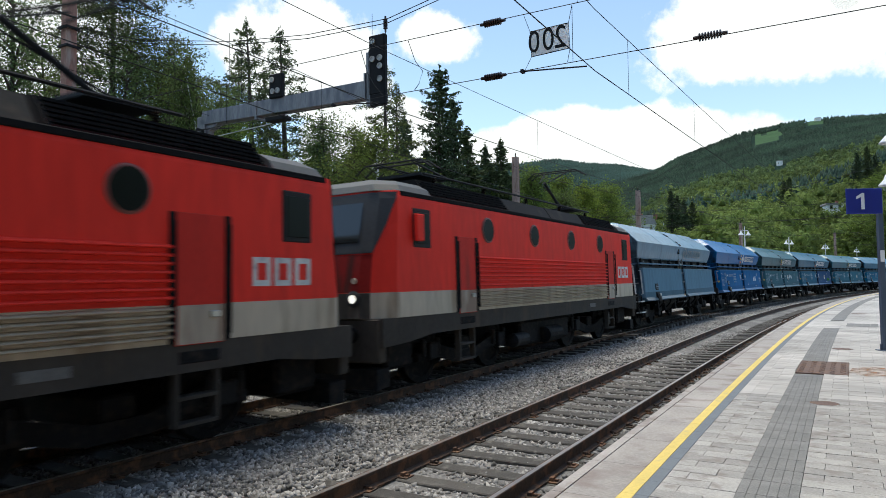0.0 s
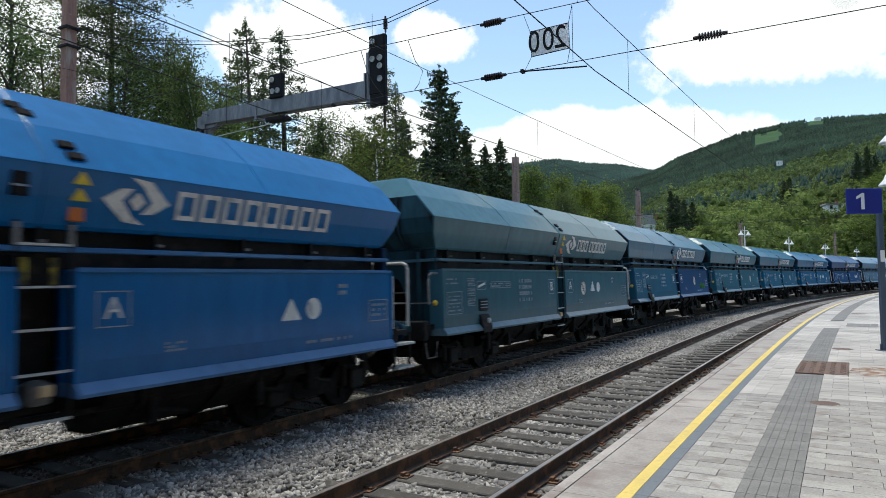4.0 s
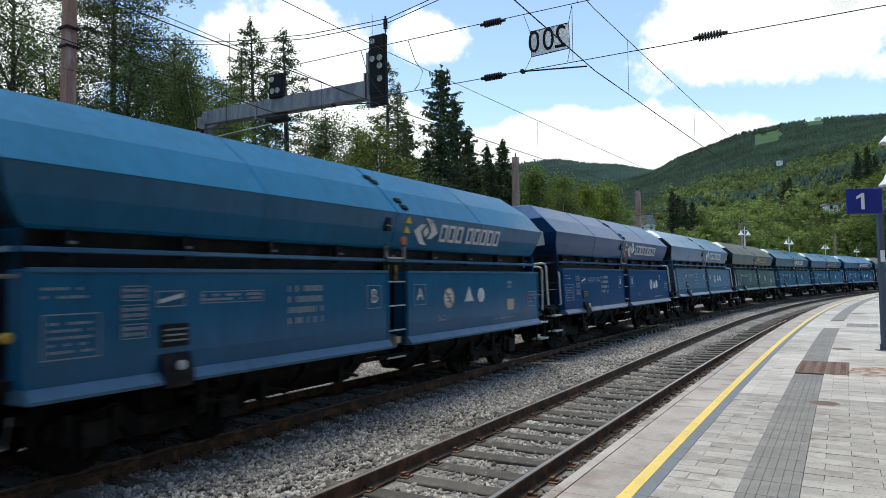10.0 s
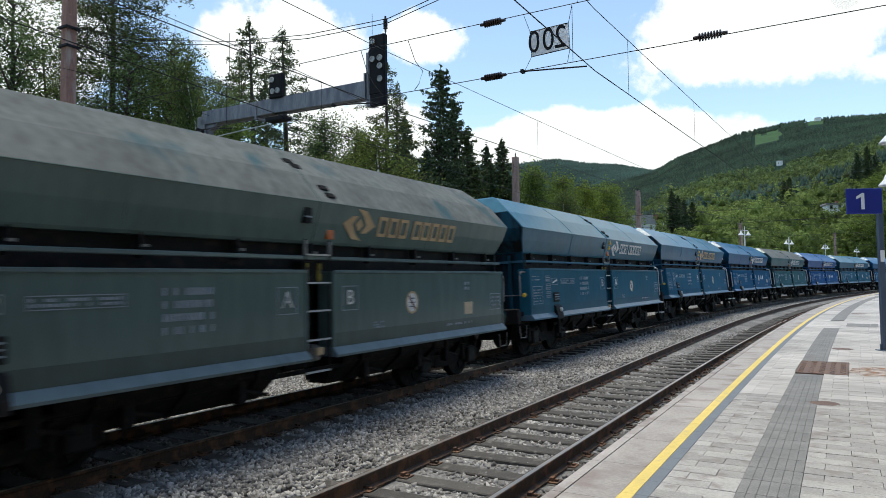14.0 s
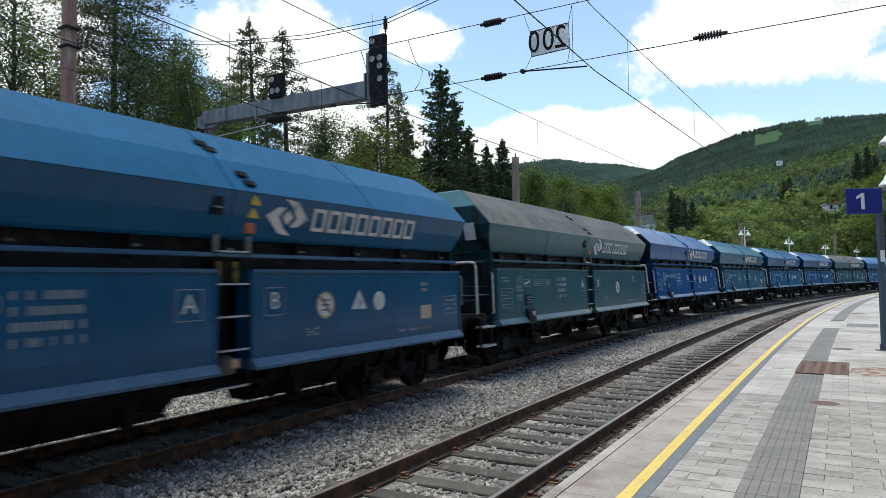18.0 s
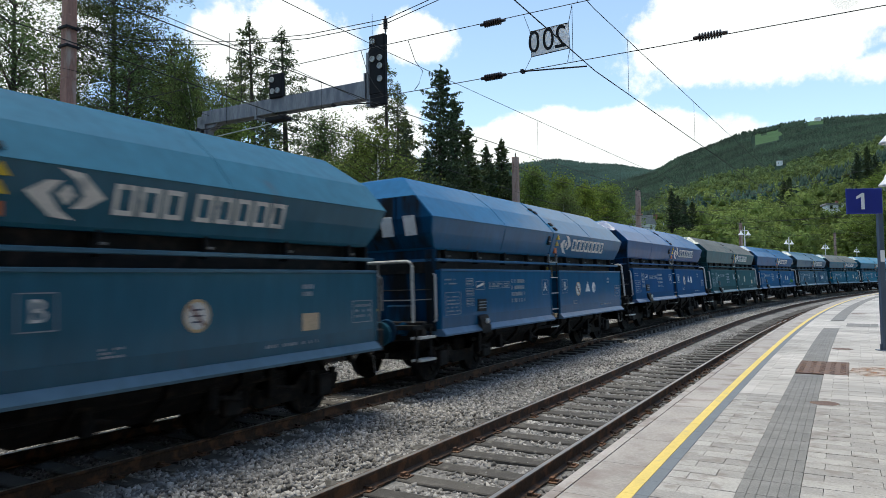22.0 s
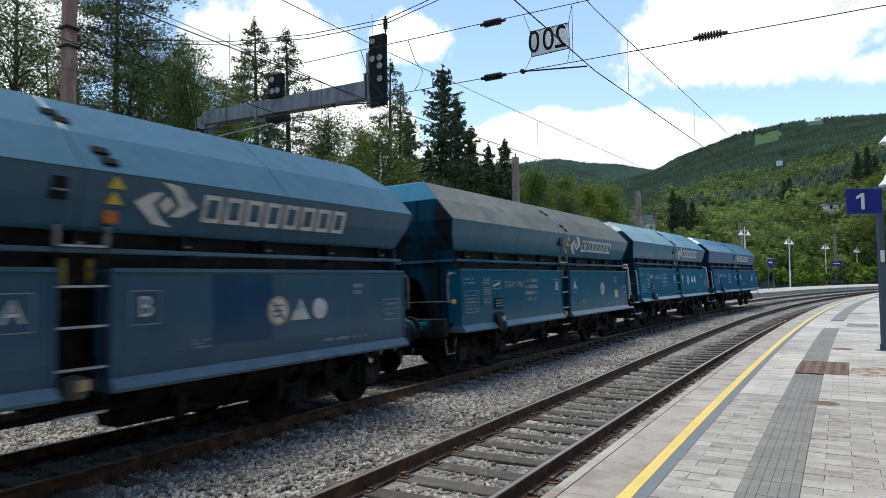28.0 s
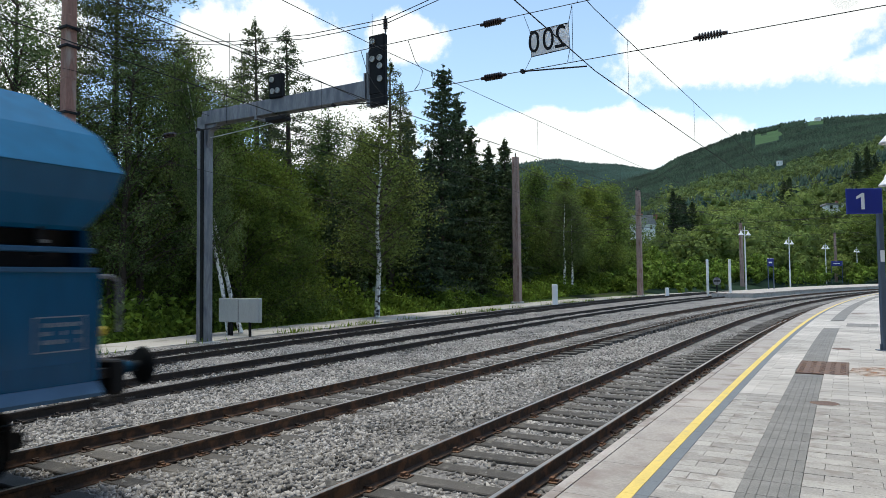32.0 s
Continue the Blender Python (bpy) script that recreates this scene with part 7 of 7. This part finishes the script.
make_kind("heavy_pine", conifer(24, 20, 4.6, 0.062, 0.62, M["bark"], 0.6, "pine", 360, 0.35), "leaf_pine", 20, "tall dark pine with long heavy boughs", "pine tree")
make_kind("spruce", conifer(15, 18, 4.0, 0.115, 0.04, M["bark"], 0.0, "spruce", 190, 0.55), "leaf_spruce", 18, "dark green spruce with drooping boughs", "spruce tree")
make_kind("spruce2", conifer(16, 18, 2.9, 0.16, 0.08, M["bark"], 0.15, "spruce", 90, 0.65), "leaf_spruce", 18, "narrow dark spruce in the wood", "spruce tree")
make_kind("pine", conifer(17, 19, 3.1, 0.075, 0.35, M["bark"], 0.95, "pine", 200), "leaf_pine", 19, "tall thin pine with bare trunk and sparse crown", "pine tree")
make_kind("larch", conifer(18, 19, 2.0, 0.08, 0.25, M["bark"], 0.75, "larch", 90), "leaf_pine", 19, "tall thin larch with sparse boughs", "larch tree")
make_kind("backwood", broad_tree(19, 15, 3.4, 0.3, 3600, 0.1, M["bark"], 0.3, "broadleaf", 30), "leaf_broad", 15, "dark green broadleaf tree deep in the wood", "tree")
TREES = []


def tree(key, x, y, height, turn, wide=1.0):
    wood, crown, h, words, category = KINDS[key]
    z = float(terrain(np.array([x]), np.array([y]))[0]) - 0.1
    t = thing(category.replace(" ", "_"), words, category, "trees of the wood")
    k = height / h
    t.matrix_basis = pose(x, y, z, 0, 0, turn)
    t.scale = (k * wide, k * wide, k)
    part("trunk", wood, None, t)
    part("crown", crown, None, t)
    TREES.append(t)
    return t


def stand(key, rows, wide=1.0):
    for i, (x, y, h) in enumerate(rows):
        tree(key, x, y, h, (i * 77 + len(key) * 31) % 360, wide)


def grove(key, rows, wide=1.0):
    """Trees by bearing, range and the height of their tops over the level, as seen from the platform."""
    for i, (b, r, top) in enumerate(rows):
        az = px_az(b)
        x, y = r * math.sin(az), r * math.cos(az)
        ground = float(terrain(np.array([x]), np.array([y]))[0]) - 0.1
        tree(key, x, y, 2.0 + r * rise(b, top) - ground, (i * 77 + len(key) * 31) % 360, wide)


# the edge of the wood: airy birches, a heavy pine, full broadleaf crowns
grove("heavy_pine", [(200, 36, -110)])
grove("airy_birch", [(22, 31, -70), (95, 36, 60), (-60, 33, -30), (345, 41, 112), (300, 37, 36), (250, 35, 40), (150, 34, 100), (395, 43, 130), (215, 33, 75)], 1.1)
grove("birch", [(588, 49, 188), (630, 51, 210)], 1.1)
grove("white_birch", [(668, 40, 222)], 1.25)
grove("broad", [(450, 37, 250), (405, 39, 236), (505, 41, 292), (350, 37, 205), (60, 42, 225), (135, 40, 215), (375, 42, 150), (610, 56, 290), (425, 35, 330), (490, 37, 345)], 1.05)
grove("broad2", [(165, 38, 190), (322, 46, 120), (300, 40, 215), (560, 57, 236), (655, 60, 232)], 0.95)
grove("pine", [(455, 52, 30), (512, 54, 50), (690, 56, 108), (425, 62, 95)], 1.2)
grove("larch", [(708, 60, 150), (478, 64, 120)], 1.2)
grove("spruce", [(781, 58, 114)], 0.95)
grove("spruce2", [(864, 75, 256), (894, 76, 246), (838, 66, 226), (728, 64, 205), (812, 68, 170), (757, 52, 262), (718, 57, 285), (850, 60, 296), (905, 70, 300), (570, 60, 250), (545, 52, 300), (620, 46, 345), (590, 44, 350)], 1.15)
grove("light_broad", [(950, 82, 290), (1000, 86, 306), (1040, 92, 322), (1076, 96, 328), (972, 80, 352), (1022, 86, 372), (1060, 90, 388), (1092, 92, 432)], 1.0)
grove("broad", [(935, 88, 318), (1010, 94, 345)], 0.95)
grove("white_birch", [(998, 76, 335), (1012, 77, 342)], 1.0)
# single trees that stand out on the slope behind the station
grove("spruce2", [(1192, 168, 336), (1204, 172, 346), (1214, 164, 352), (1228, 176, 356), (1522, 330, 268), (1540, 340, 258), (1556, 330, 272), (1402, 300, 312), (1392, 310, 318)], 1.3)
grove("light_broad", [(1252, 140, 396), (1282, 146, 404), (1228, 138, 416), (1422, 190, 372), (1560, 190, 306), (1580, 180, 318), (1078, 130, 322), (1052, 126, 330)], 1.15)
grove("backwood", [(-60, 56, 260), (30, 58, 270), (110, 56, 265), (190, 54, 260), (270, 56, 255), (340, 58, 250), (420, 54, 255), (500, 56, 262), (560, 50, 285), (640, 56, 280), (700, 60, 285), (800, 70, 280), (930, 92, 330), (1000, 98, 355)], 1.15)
stand("spruce2", [(-62.9, 81.3, 14.5), (-53.3, 74.1, 12.6), (-43.7, 68.4, 13.3), (-49.1, 85.8, 15.1), (-32.3, 65.3, 14.5), (-35.2, 84.7, 16.9), (-31.5, 86.5, 15.3), (-19.3, 66.3, 14.0), (-18.3, 79.6, 15.6), (-11.3, 74.5, 13.2), (-5.9, 84.0, 17.7), (-1.2, 63.2, 13.1), (6.4, 86.5, 16.5)])
stand("backwood", [(-59.4, 81.2, 13.8), (-57.2, 85.4, 18.4), (-37.5, 62.3, 13.5), (-44.8, 82.7, 17.7), (-30.6, 67.4, 14.1), (-28.9, 76.0, 13.7), (-26.5, 85.2, 16.9), (-18.4, 69.8, 12.9), (-15.6, 83.3, 15.6), (-10.7, 87.4, 18.4), (-2.5, 71.5, 13.1), (2.6, 67.1, 11.7), (7.1, 75.6, 12.8)])
stand("backwood", [(-49.7, 52.0, 6.9), (-39.4, 46.3, 5.8), (-38.9, 48.7, 7.0), (-33.7, 48.7, 6.0), (-30.3, 48.5, 7.7), (-26.0, 46.6, 7.9), (-24.9, 54.0, 8.8), (-21.8, 53.9, 7.6), (-15.0, 47.9, 6.7), (-12.0, 54.4, 7.9), (-10.4, 62.6, 10.2), (-5.1, 69.8, 10.7), (1.0, 78.0, 9.4), (7.4, 78.1, 10.3), (13.5, 88.9, 12.1)])
# two birches that lean together beside the gantry
for x, y, lean, turn in ((-8.85, 28.4, 9.0, 40), (-8.45, 28.9, 14.0, 200)):
    t = tree("birch2", x, y, 13.0, turn, 0.62)
    m = t.matrix_basis.copy()
    sc_ = t.scale.copy()
    t.matrix_basis = Matrix.Translation(m.translation) @ Matrix.Rotation(radians(-lean), 4, "Y") @ pose(0, 0, 0, 0, 0, turn)
    t.scale = sc_


# ---- woods on the slopes, undergrowth ----
def scatter(rng, n, a0, a1, r0, r1):
    a = rng.uniform(a0, a1, n)
    r = np.sqrt(rng.uniform(r0 * r0, r1 * r1, n))
    x, y = r * np.sin(a), r * np.cos(a)
    return x, y, r


def conifer_wood(seed, n, a0, a1, r0, r1, h0, h1, name, label, material, keep_out=(), k=6, rings=3, smooth=True, wide=0.4):
    """Many small spruces: ragged stacked skirts round a spire."""
    rng = np.random.default_rng(seed)
    x, y, r = scatter(rng, n, a0, a1, r0, r1)
    ok = axis_gap(x, y) > 34
    az = np.arctan2(x, y)
    for p0, p1, q0, q1 in (*keep_out, *CLEARINGS):
        ok &= ~((az > px_az(p0)) & (az < px_az(p1)) & (r > q0) & (r < q1))
    x, y = x[ok], y[ok]
    z = terrain(x, y)
    n = len(x)
    h = rng.uniform(h0, h1, n)
    vs, fs = [], []
    for i in range(rings):
        lo, hi = i / rings * 0.82, (i + 1) / rings * 0.82 + 0.2
        rad = wide * (1 - i / rings) + 0.06
        ang = 2 * np.pi * np.arange(k) / k + i
        rr = rad * rng.uniform(0.6, 1.25, (n, k))
        ring = np.stack([np.cos(ang) * rr, np.sin(ang) * rr, lo + rng.uniform(-0.03, 0.03, (n, k))], -1)
        tip = np.zeros((n, 1, 3))
        tip[:, :, 2] = min(hi, 1.0)
        vs.append(np.concatenate([ring, tip], 1))
        fs += [(i * (k + 1) + j, i * (k + 1) + (j + 1) % k, i * (k + 1) + k) for j in range(k)]
    v = np.concatenate(vs, 1) * h[:, None, None] + np.stack([x, y, z], -1)[:, None]
    per = rings * (k + 1)
    f = (np.array(fs)[None] + per * np.arange(n)[:, None, None]).reshape(-1, 3)
    tagged(part(name, indexed_mesh(name, v.reshape(-1, 3), f, material, smooth=smooth), None), label, "wood", kind="stuff")


def round_lump():
    bm = bmesh.new()
    bmesh.ops.create_cone(bm, cap_ends=True, segments=5, radius1=1, radius2=0.5, depth=1.6)
    bmesh.ops.triangulate(bm, faces=bm.faces[:])
    bm.verts.index_update()
    v, f = np.array([tuple(q.co) for q in bm.verts]), np.array([[q.index for q in p.verts] for p in bm.faces])
    bm.free()
    return v, f


def leafy_wood(seed, n, a0, a1, r0, r1, h0, h1, quads, size, name, label, material, gap=30, clearings=True):
    """Many broadleaf crowns: uneven lobes wrapped in leaf sprays."""
    rng = np.random.default_rng(seed)
    x, y, r = scatter(rng, n, a0, a1, r0, r1)
    ok = axis_gap(x, y) > gap
    az = np.arctan2(x, y)
    if clearings:
        for p0, p1, q0, q1 in CLEARINGS:
            ok &= ~((az > px_az(p0)) & (az < px_az(p1)) & (r > q0) & (r < q1))
    x, y = x[ok], y[ok]
    z = terrain(x, y)
    n = len(x)
    h = rng.uniform(h0, h1, n) * rng.uniform(0.75, 1.15, n)
    lobes = 6
    foot = np.stack([x, y, z], -1)
    mid_ = rng.normal(0, 0.18, (n, lobes, 3)) * np.array([1.1, 1.1, 1.0]) + np.array([0, 0, 0.55])
    rad = rng.uniform(0.13, 0.25, (n, lobes))
    lv, lf = round_lump()
    v = lv[None, None] * (rad[..., None, None] * 0.42 * rng.uniform(0.75, 1.2, (n, lobes, len(lv), 1))) + mid_[:, :, None]
    v = (v * h[:, None, None, None] + foot[:, None, None]).reshape(-1, 3)
    f = (lf[None] + len(lv) * np.arange(n * lobes)[:, None, None]).reshape(-1, 3)
    d = rng.normal(size=(n, quads, 3))
    d[..., 2] += 0.35
    d /= np.linalg.norm(d, axis=2, keepdims=True)
    pick = rng.integers(0, lobes, (n, quads))
    c = np.take_along_axis(mid_, pick[..., None], 1) + d * np.take_along_axis(rad, pick, 1)[..., None] * rng.uniform(0.7, 1.15, (n, quads, 1))
    c = (c * h[:, None, None] + foot[:, None]).reshape(-1, 3)
    nrm = d.reshape(-1, 3) + rng.normal(0, 0.28, (n * quads, 3))
    qv = leaf_quads(c, size, rng, aspect=1.3, facing=nrm).reshape(-1, 3)
    qf = np.arange(len(qv)).reshape(-1, 4) + len(v)
    tri = np.concatenate([f, qf[:, [0, 1, 2]], qf[:, [0, 2, 3]]])
    tagged(part(name, indexed_mesh(name, np.concatenate([v, qv]), tri, material), None), label, "wood", kind="stuff")


CLEARINGS = ((1072, 1205, 60, 180), (1096, 1184, 180, 322), (1458, 1502, 150, 300), (1436, 1568, 60, 186), (1374, 1400, 1150, 1400))
HILL_GAPS = ((1336, 1390, 1840, 2120), (1432, 1466, 1990, 2230))
# blue of distance haze is painted into both spruce colours
M["wood_hazy"] = leaf_mat("wood_hazy", (0.019, 0.042, 0.042), vary=0.2, trans=0.0, patch=0.011, depth=0.42)
M["wood_far_hazy"] = leaf_mat("wood_far_hazy", (0.028, 0.062, 0.07), vary=0.12, trans=0.0, patch=0.006, depth=0.3)
M["wood_green"] = leaf_mat("wood_green", (0.125, 0.178, 0.078), vary=0.26, trans=0.4, patch=0.022, depth=0.5)
M["wood_light"] = leaf_mat("wood_light", (0.15, 0.21, 0.074), vary=0.28, trans=0.45, patch=0.05, depth=0.4)
conifer_wood(31, 26000, px_az(800), px_az(1720), 620, 2300, 6, 11, "spruce_wood", "dense dark spruce wood on the hills, blue haze in its colour", M["wood_hazy"], HILL_GAPS)
conifer_wood(32, 8000, px_az(800), px_az(1300), 2250, 3950, 9, 14, "far_spruce_wood", "far spruce wood on a ridge, blue haze in its colour", M["wood_far_hazy"])
conifer_wood(33, 700, px_az(950), px_az(1720), 440, 820, 12, 19, "mixed_spruces", "dark spruces among the broadleaf wood", M["wood_hazy"], k=9, rings=7, smooth=False, wide=0.24)
leafy_wood(38, 1500, px_az(1150), px_az(1720), 850, 1350, 10, 16, 40, 2.4, "hill_wood", "lighter broadleaf trees among the hill spruces", M["wood_green"])
leafy_wood(34, 2500, px_az(900), px_az(1720), 210, 1150, 9, 15, 130, 1.0, "slope_wood", "green broadleaf wood on the slope", M["wood_green"])
leafy_wood(35, 400, px_az(930), px_az(1640), 112, 230, 8, 12, 560, 0.55, "near_slope_wood", "light green broadleaf trees below the slope", M["wood_light"], gap=34)
leafy_wood(36, 330, px_az(1000), px_az(1640), 92, 190, 3, 5, 240, 0.38, "hedge_scrub", "green scrub behind the far platform", M["leaf_bush"], gap=26, clearings=False)
leafy_wood(39, 150, px_az(1020), px_az(1290), 84, 150, 1.6, 3.0, 260, 0.3, "trackside_scrub", "low green scrub along the sidings", M["leaf_bush"], gap=23, clearings=False)
leafy_wood(37, 60, px_az(1095), px_az(1180), 150, 270, 3, 5, 200, 0.45, "slope_scrub", "green scrub on the slope below the houses", M["wood_light"], clearings=False)
leafy_wood(40, 70, px_az(1446), px_az(1514), 160, 272, 4, 6, 200, 0.45, "clearing_scrub", "green scrub below the low building", M["wood_light"], clearings=False)


def undergrowth():
    rng = np.random.default_rng(41)
    n = 60000
    s = rng.uniform(-25, 95, n)
    o = 19.3 + 0.1 * np.clip(s, 0, 80) + np.abs(rng.normal(0, 2.6, n))
    tall = 0.5 + 0.55 * np.sin(s * 0.9) * np.sin(s * 0.37 + 1) + 0.35 * np.sin(s * 2.3 + o)
    p = many(s, o, np.zeros(n))
    p[:, 2] = terrain(p[:, 0], p[:, 1]) + rng.uniform(0, 1, n) ** 0.8 * 1.35 * np.clip(tall, 0.3, 1.6) * np.clip((o - 18.6 - 0.1 * np.clip(s, 0, 80)) * 0.9, 0.25, 1.4)
    me = quads_mesh("undergrowth", leaf_quads(p, 0.17, rng, aspect=1.8), M["leaf_bush"])
    tagged(part("undergrowth", me, None), "dense green undergrowth along the wood's edge", "bushes", kind="stuff")
    n = 9000
    s = rng.uniform(-20, 70, n)
    o = np.where(rng.uniform(size=n) < 0.5, 18.4 + 0.1 * np.clip(s, 0, 80), 15.6 + 0.08 * np.clip(s, 0, 60)) + rng.normal(0, 0.25, n)
    keep = np.sin(s * 1.3) + np.sin(s * 0.41) + rng.normal(0, 0.5, n) > 0.3
    s, o = s[keep], o[keep]
    p = many(s, o, -0.18 + 0 * s)
    h = rng.uniform(0.06, 0.3, len(s))
    d = rng.normal(0, 0.05, (len(s), 2, 3))
    d[:, :, 2] = 0
    tip = p + np.stack([rng.normal(0, 0.06, len(s)), rng.normal(0, 0.06, len(s)), h], -1)
    v = np.stack([p + d[:, 0] * 0.3, p - d[:, 0] * 0.3, tip], 1)
    tagged(part("grass", quads_mesh("grass", v, M["leaf_bush"], per=3), None), "tufts of grass beside the path", "grass", kind="stuff")


undergrowth()


# ---- clouds ----
def cloud_sheet(name, radius, blobs, seed, label):
    """A far sheet of sky with drifting cloud: transparent but where the cloud stands."""
    az = np.linspace(-0.95, 0.95, 60)
    el = np.linspace(0.0, 0.62, 24)
    A, E = np.meshgrid(az, el)
    v = np.stack([radius * np.sin(A) * np.cos(E), radius * np.cos(A) * np.cos(E), radius * np.sin(E)], -1).reshape(-1, 3)
    n = len(az)
    i, j = np.meshgrid(np.arange(len(el) - 1), np.arange(n - 1), indexing="ij")
    f = np.stack([i * n + j, i * n + j + 1, (i + 1) * n + j + 1, (i + 1) * n + j], -1).reshape(-1, 4)
    m = bpy.data.materials.new(name)
    m.use_nodes = True
    nd, l = m.node_tree.nodes, m.node_tree.links
    nd.remove(nd["Principled BSDF"])
    tc = nd.new("ShaderNodeTexCoord")
    nrm = nd.new("ShaderNodeVectorMath")
    nrm.operation = "SCALE"
    nrm.inputs["Scale"].default_value = 1 / radius
    l.new(tc.outputs["Object"], nrm.inputs[0])
    wob = nd.new("ShaderNodeTexNoise")
    wob.inputs["Scale"].default_value, wob.inputs["Detail"].default_value, wob.inputs["Roughness"].default_value = 7.0, 8, 0.62
    l.new(nrm.outputs[0], wob.inputs["Vector"])
    total = None
    for bx, bz, wx, wz, amp in blobs:
        sub = nd.new("ShaderNodeVectorMath")
        sub.operation = "SUBTRACT"
        sub.inputs[1].default_value = (bx, 0, bz)
        l.new(nrm.outputs[0], sub.inputs[0])
        mul = nd.new("ShaderNodeVectorMath")
        mul.operation = "MULTIPLY"
        mul.inputs[1].default_value = (1 / wx, 0, 1 / wz)
        l.new(sub.outputs[0], mul.inputs[0])
        ln = nd.new("ShaderNodeVectorMath")
        ln.operation = "LENGTH"
        l.new(mul.outputs[0], ln.inputs[0])
        mr = nd.new("ShaderNodeMapRange")
        mr.inputs["From Min"].default_value, mr.inputs["From Max"].default_value = 0.35, 1.25
        mr.inputs["To Min"].default_value, mr.inputs["To Max"].default_value = amp, 0
        l.new(ln.outputs["Value"], mr.inputs["Value"])
        if total is None:
            total = mr.outputs["Result"]
        else:
            mx = nd.new("ShaderNodeMath")
            mx.operation = "MAXIMUM"
            l.new(total, mx.inputs[0])
            l.new(mr.outputs["Result"], mx.inputs[1])
            total = mx.outputs[0]
    add = nd.new("ShaderNodeMath")
    add.operation = "ADD"
    l.new(total, add.inputs[0])
    l.new(wob.outputs["Fac"], add.inputs[1])
    rmp = nd.new("ShaderNodeMapRange")
    rmp.interpolation_type = "SMOOTHSTEP"
    rmp.inputs["From Min"].default_value, rmp.inputs["From Max"].default_value = 0.86, 0.97
    l.new(add.outputs[0], rmp.inputs["Value"])
    em = nd.new("ShaderNodeEmission")
    shade = nd.new("ShaderNodeTexNoise")
    shade.inputs["Scale"].default_value, shade.inputs["Detail"].default_value = 9.0, 5
    l.new(nrm.outputs[0], shade.inputs["Vector"])
    ramp = nd.new("ShaderNodeMixRGB")
    ramp.inputs["Color1"].default_value, ramp.inputs["Color2"].default_value = (0.86, 0.9, 0.95, 1), (1.0, 1.0, 1.0, 1)
    l.new(shade.outputs["Fac"], ramp.inputs["Fac"])
    l.new(ramp.outputs["Color"], em.inputs["Color"])
    em.inputs["Strength"].default_value = 0.82
    tr = nd.new("ShaderNodeBsdfTransparent")
    ms_ = nd.new("ShaderNodeMixShader")
    l.new(rmp.outputs["Result"], ms_.inputs["Fac"])
    l.new(tr.outputs[0], ms_.inputs[1])
    l.new(em.outputs[0], ms_.inputs[2])
    l.new(ms_.outputs[0], nd["Material Output"].inputs["Surface"])
    ob = part(name, indexed_mesh(name, v, f, m, smooth=True), None)
    return tagged(ob, label, "clouds", kind="structure")


# cloud banks: place and size on the unit sky (x across, z up), and weight
CLOUDS = cloud_sheet("backdrop", 4300, [(0.22, 0.19, 0.25, 0.062, 0.78), (0.43, 0.33, 0.23, 0.11, 0.68), (0.28, 0.40, 0.16, 0.05, 0.5), (0.6, 0.25, 0.14, 0.05, 0.5),
                                        (-0.18, 0.31, 0.16, 0.12, 0.68), (0.0, 0.33, 0.1, 0.05, 0.62), (-0.1, 0.2, 0.16, 0.07, 0.66), (-0.5, 0.3, 0.15, 0.14, 0.62), (-0.05, 0.24, 0.1, 0.05, 0.45)], 3,
                     "broken white clouds on a pale blue sky")

# ---- the last pieces: pavers ----
build_pavers()

# sway of the wood in the wind: degrees of lean of the tops to the right
WIND_T = [0, 2, 3.5, 6, 8, 9, 10, 12, 13, 14, 17, 19, 20, 22, 24, 25, 28, 30, 32]
WIND = [-1.2, -1.7, -1.6, -1.3, -0.4, 0.1, -0.3, 0.9, 0.3, -0.7, -0.4, -0.3, 0.1, -0.6, 0.4, 0.6, 0.9, 0.9, 0.9]


def key_trees():
    for i, t in enumerate(TREES[:62]):
        m, k = t.matrix_basis.copy(), 0.55 + 0.5 * ((i * 37) % 17) / 17
        loc, rot, _ = m.decompose()
        scale = t.scale.copy()
        rows = []
        for j, (tt, a) in enumerate(zip(WIND_T, WIND)):
            lean = k * (a - 0.9) + 0.25 * math.sin(tt * 1.7 + i)
            rows.append((tt, Matrix.Translation(loc) @ Matrix.Rotation(radians(lean * 0.8), 4, "Y") @ rot.to_matrix().to_4x4()))
        walk(t, rows)
        t.scale = scale


def motions():
    key_train()
    key_trees()
    walk(CLOUDS, [(0.0, pose(0, 0, 0)), (16.0, pose(0, 0, 0, 0, 0, 1.3)), (32.0, pose(0, 0, 0, 0, 0, 2.6))])


motions()
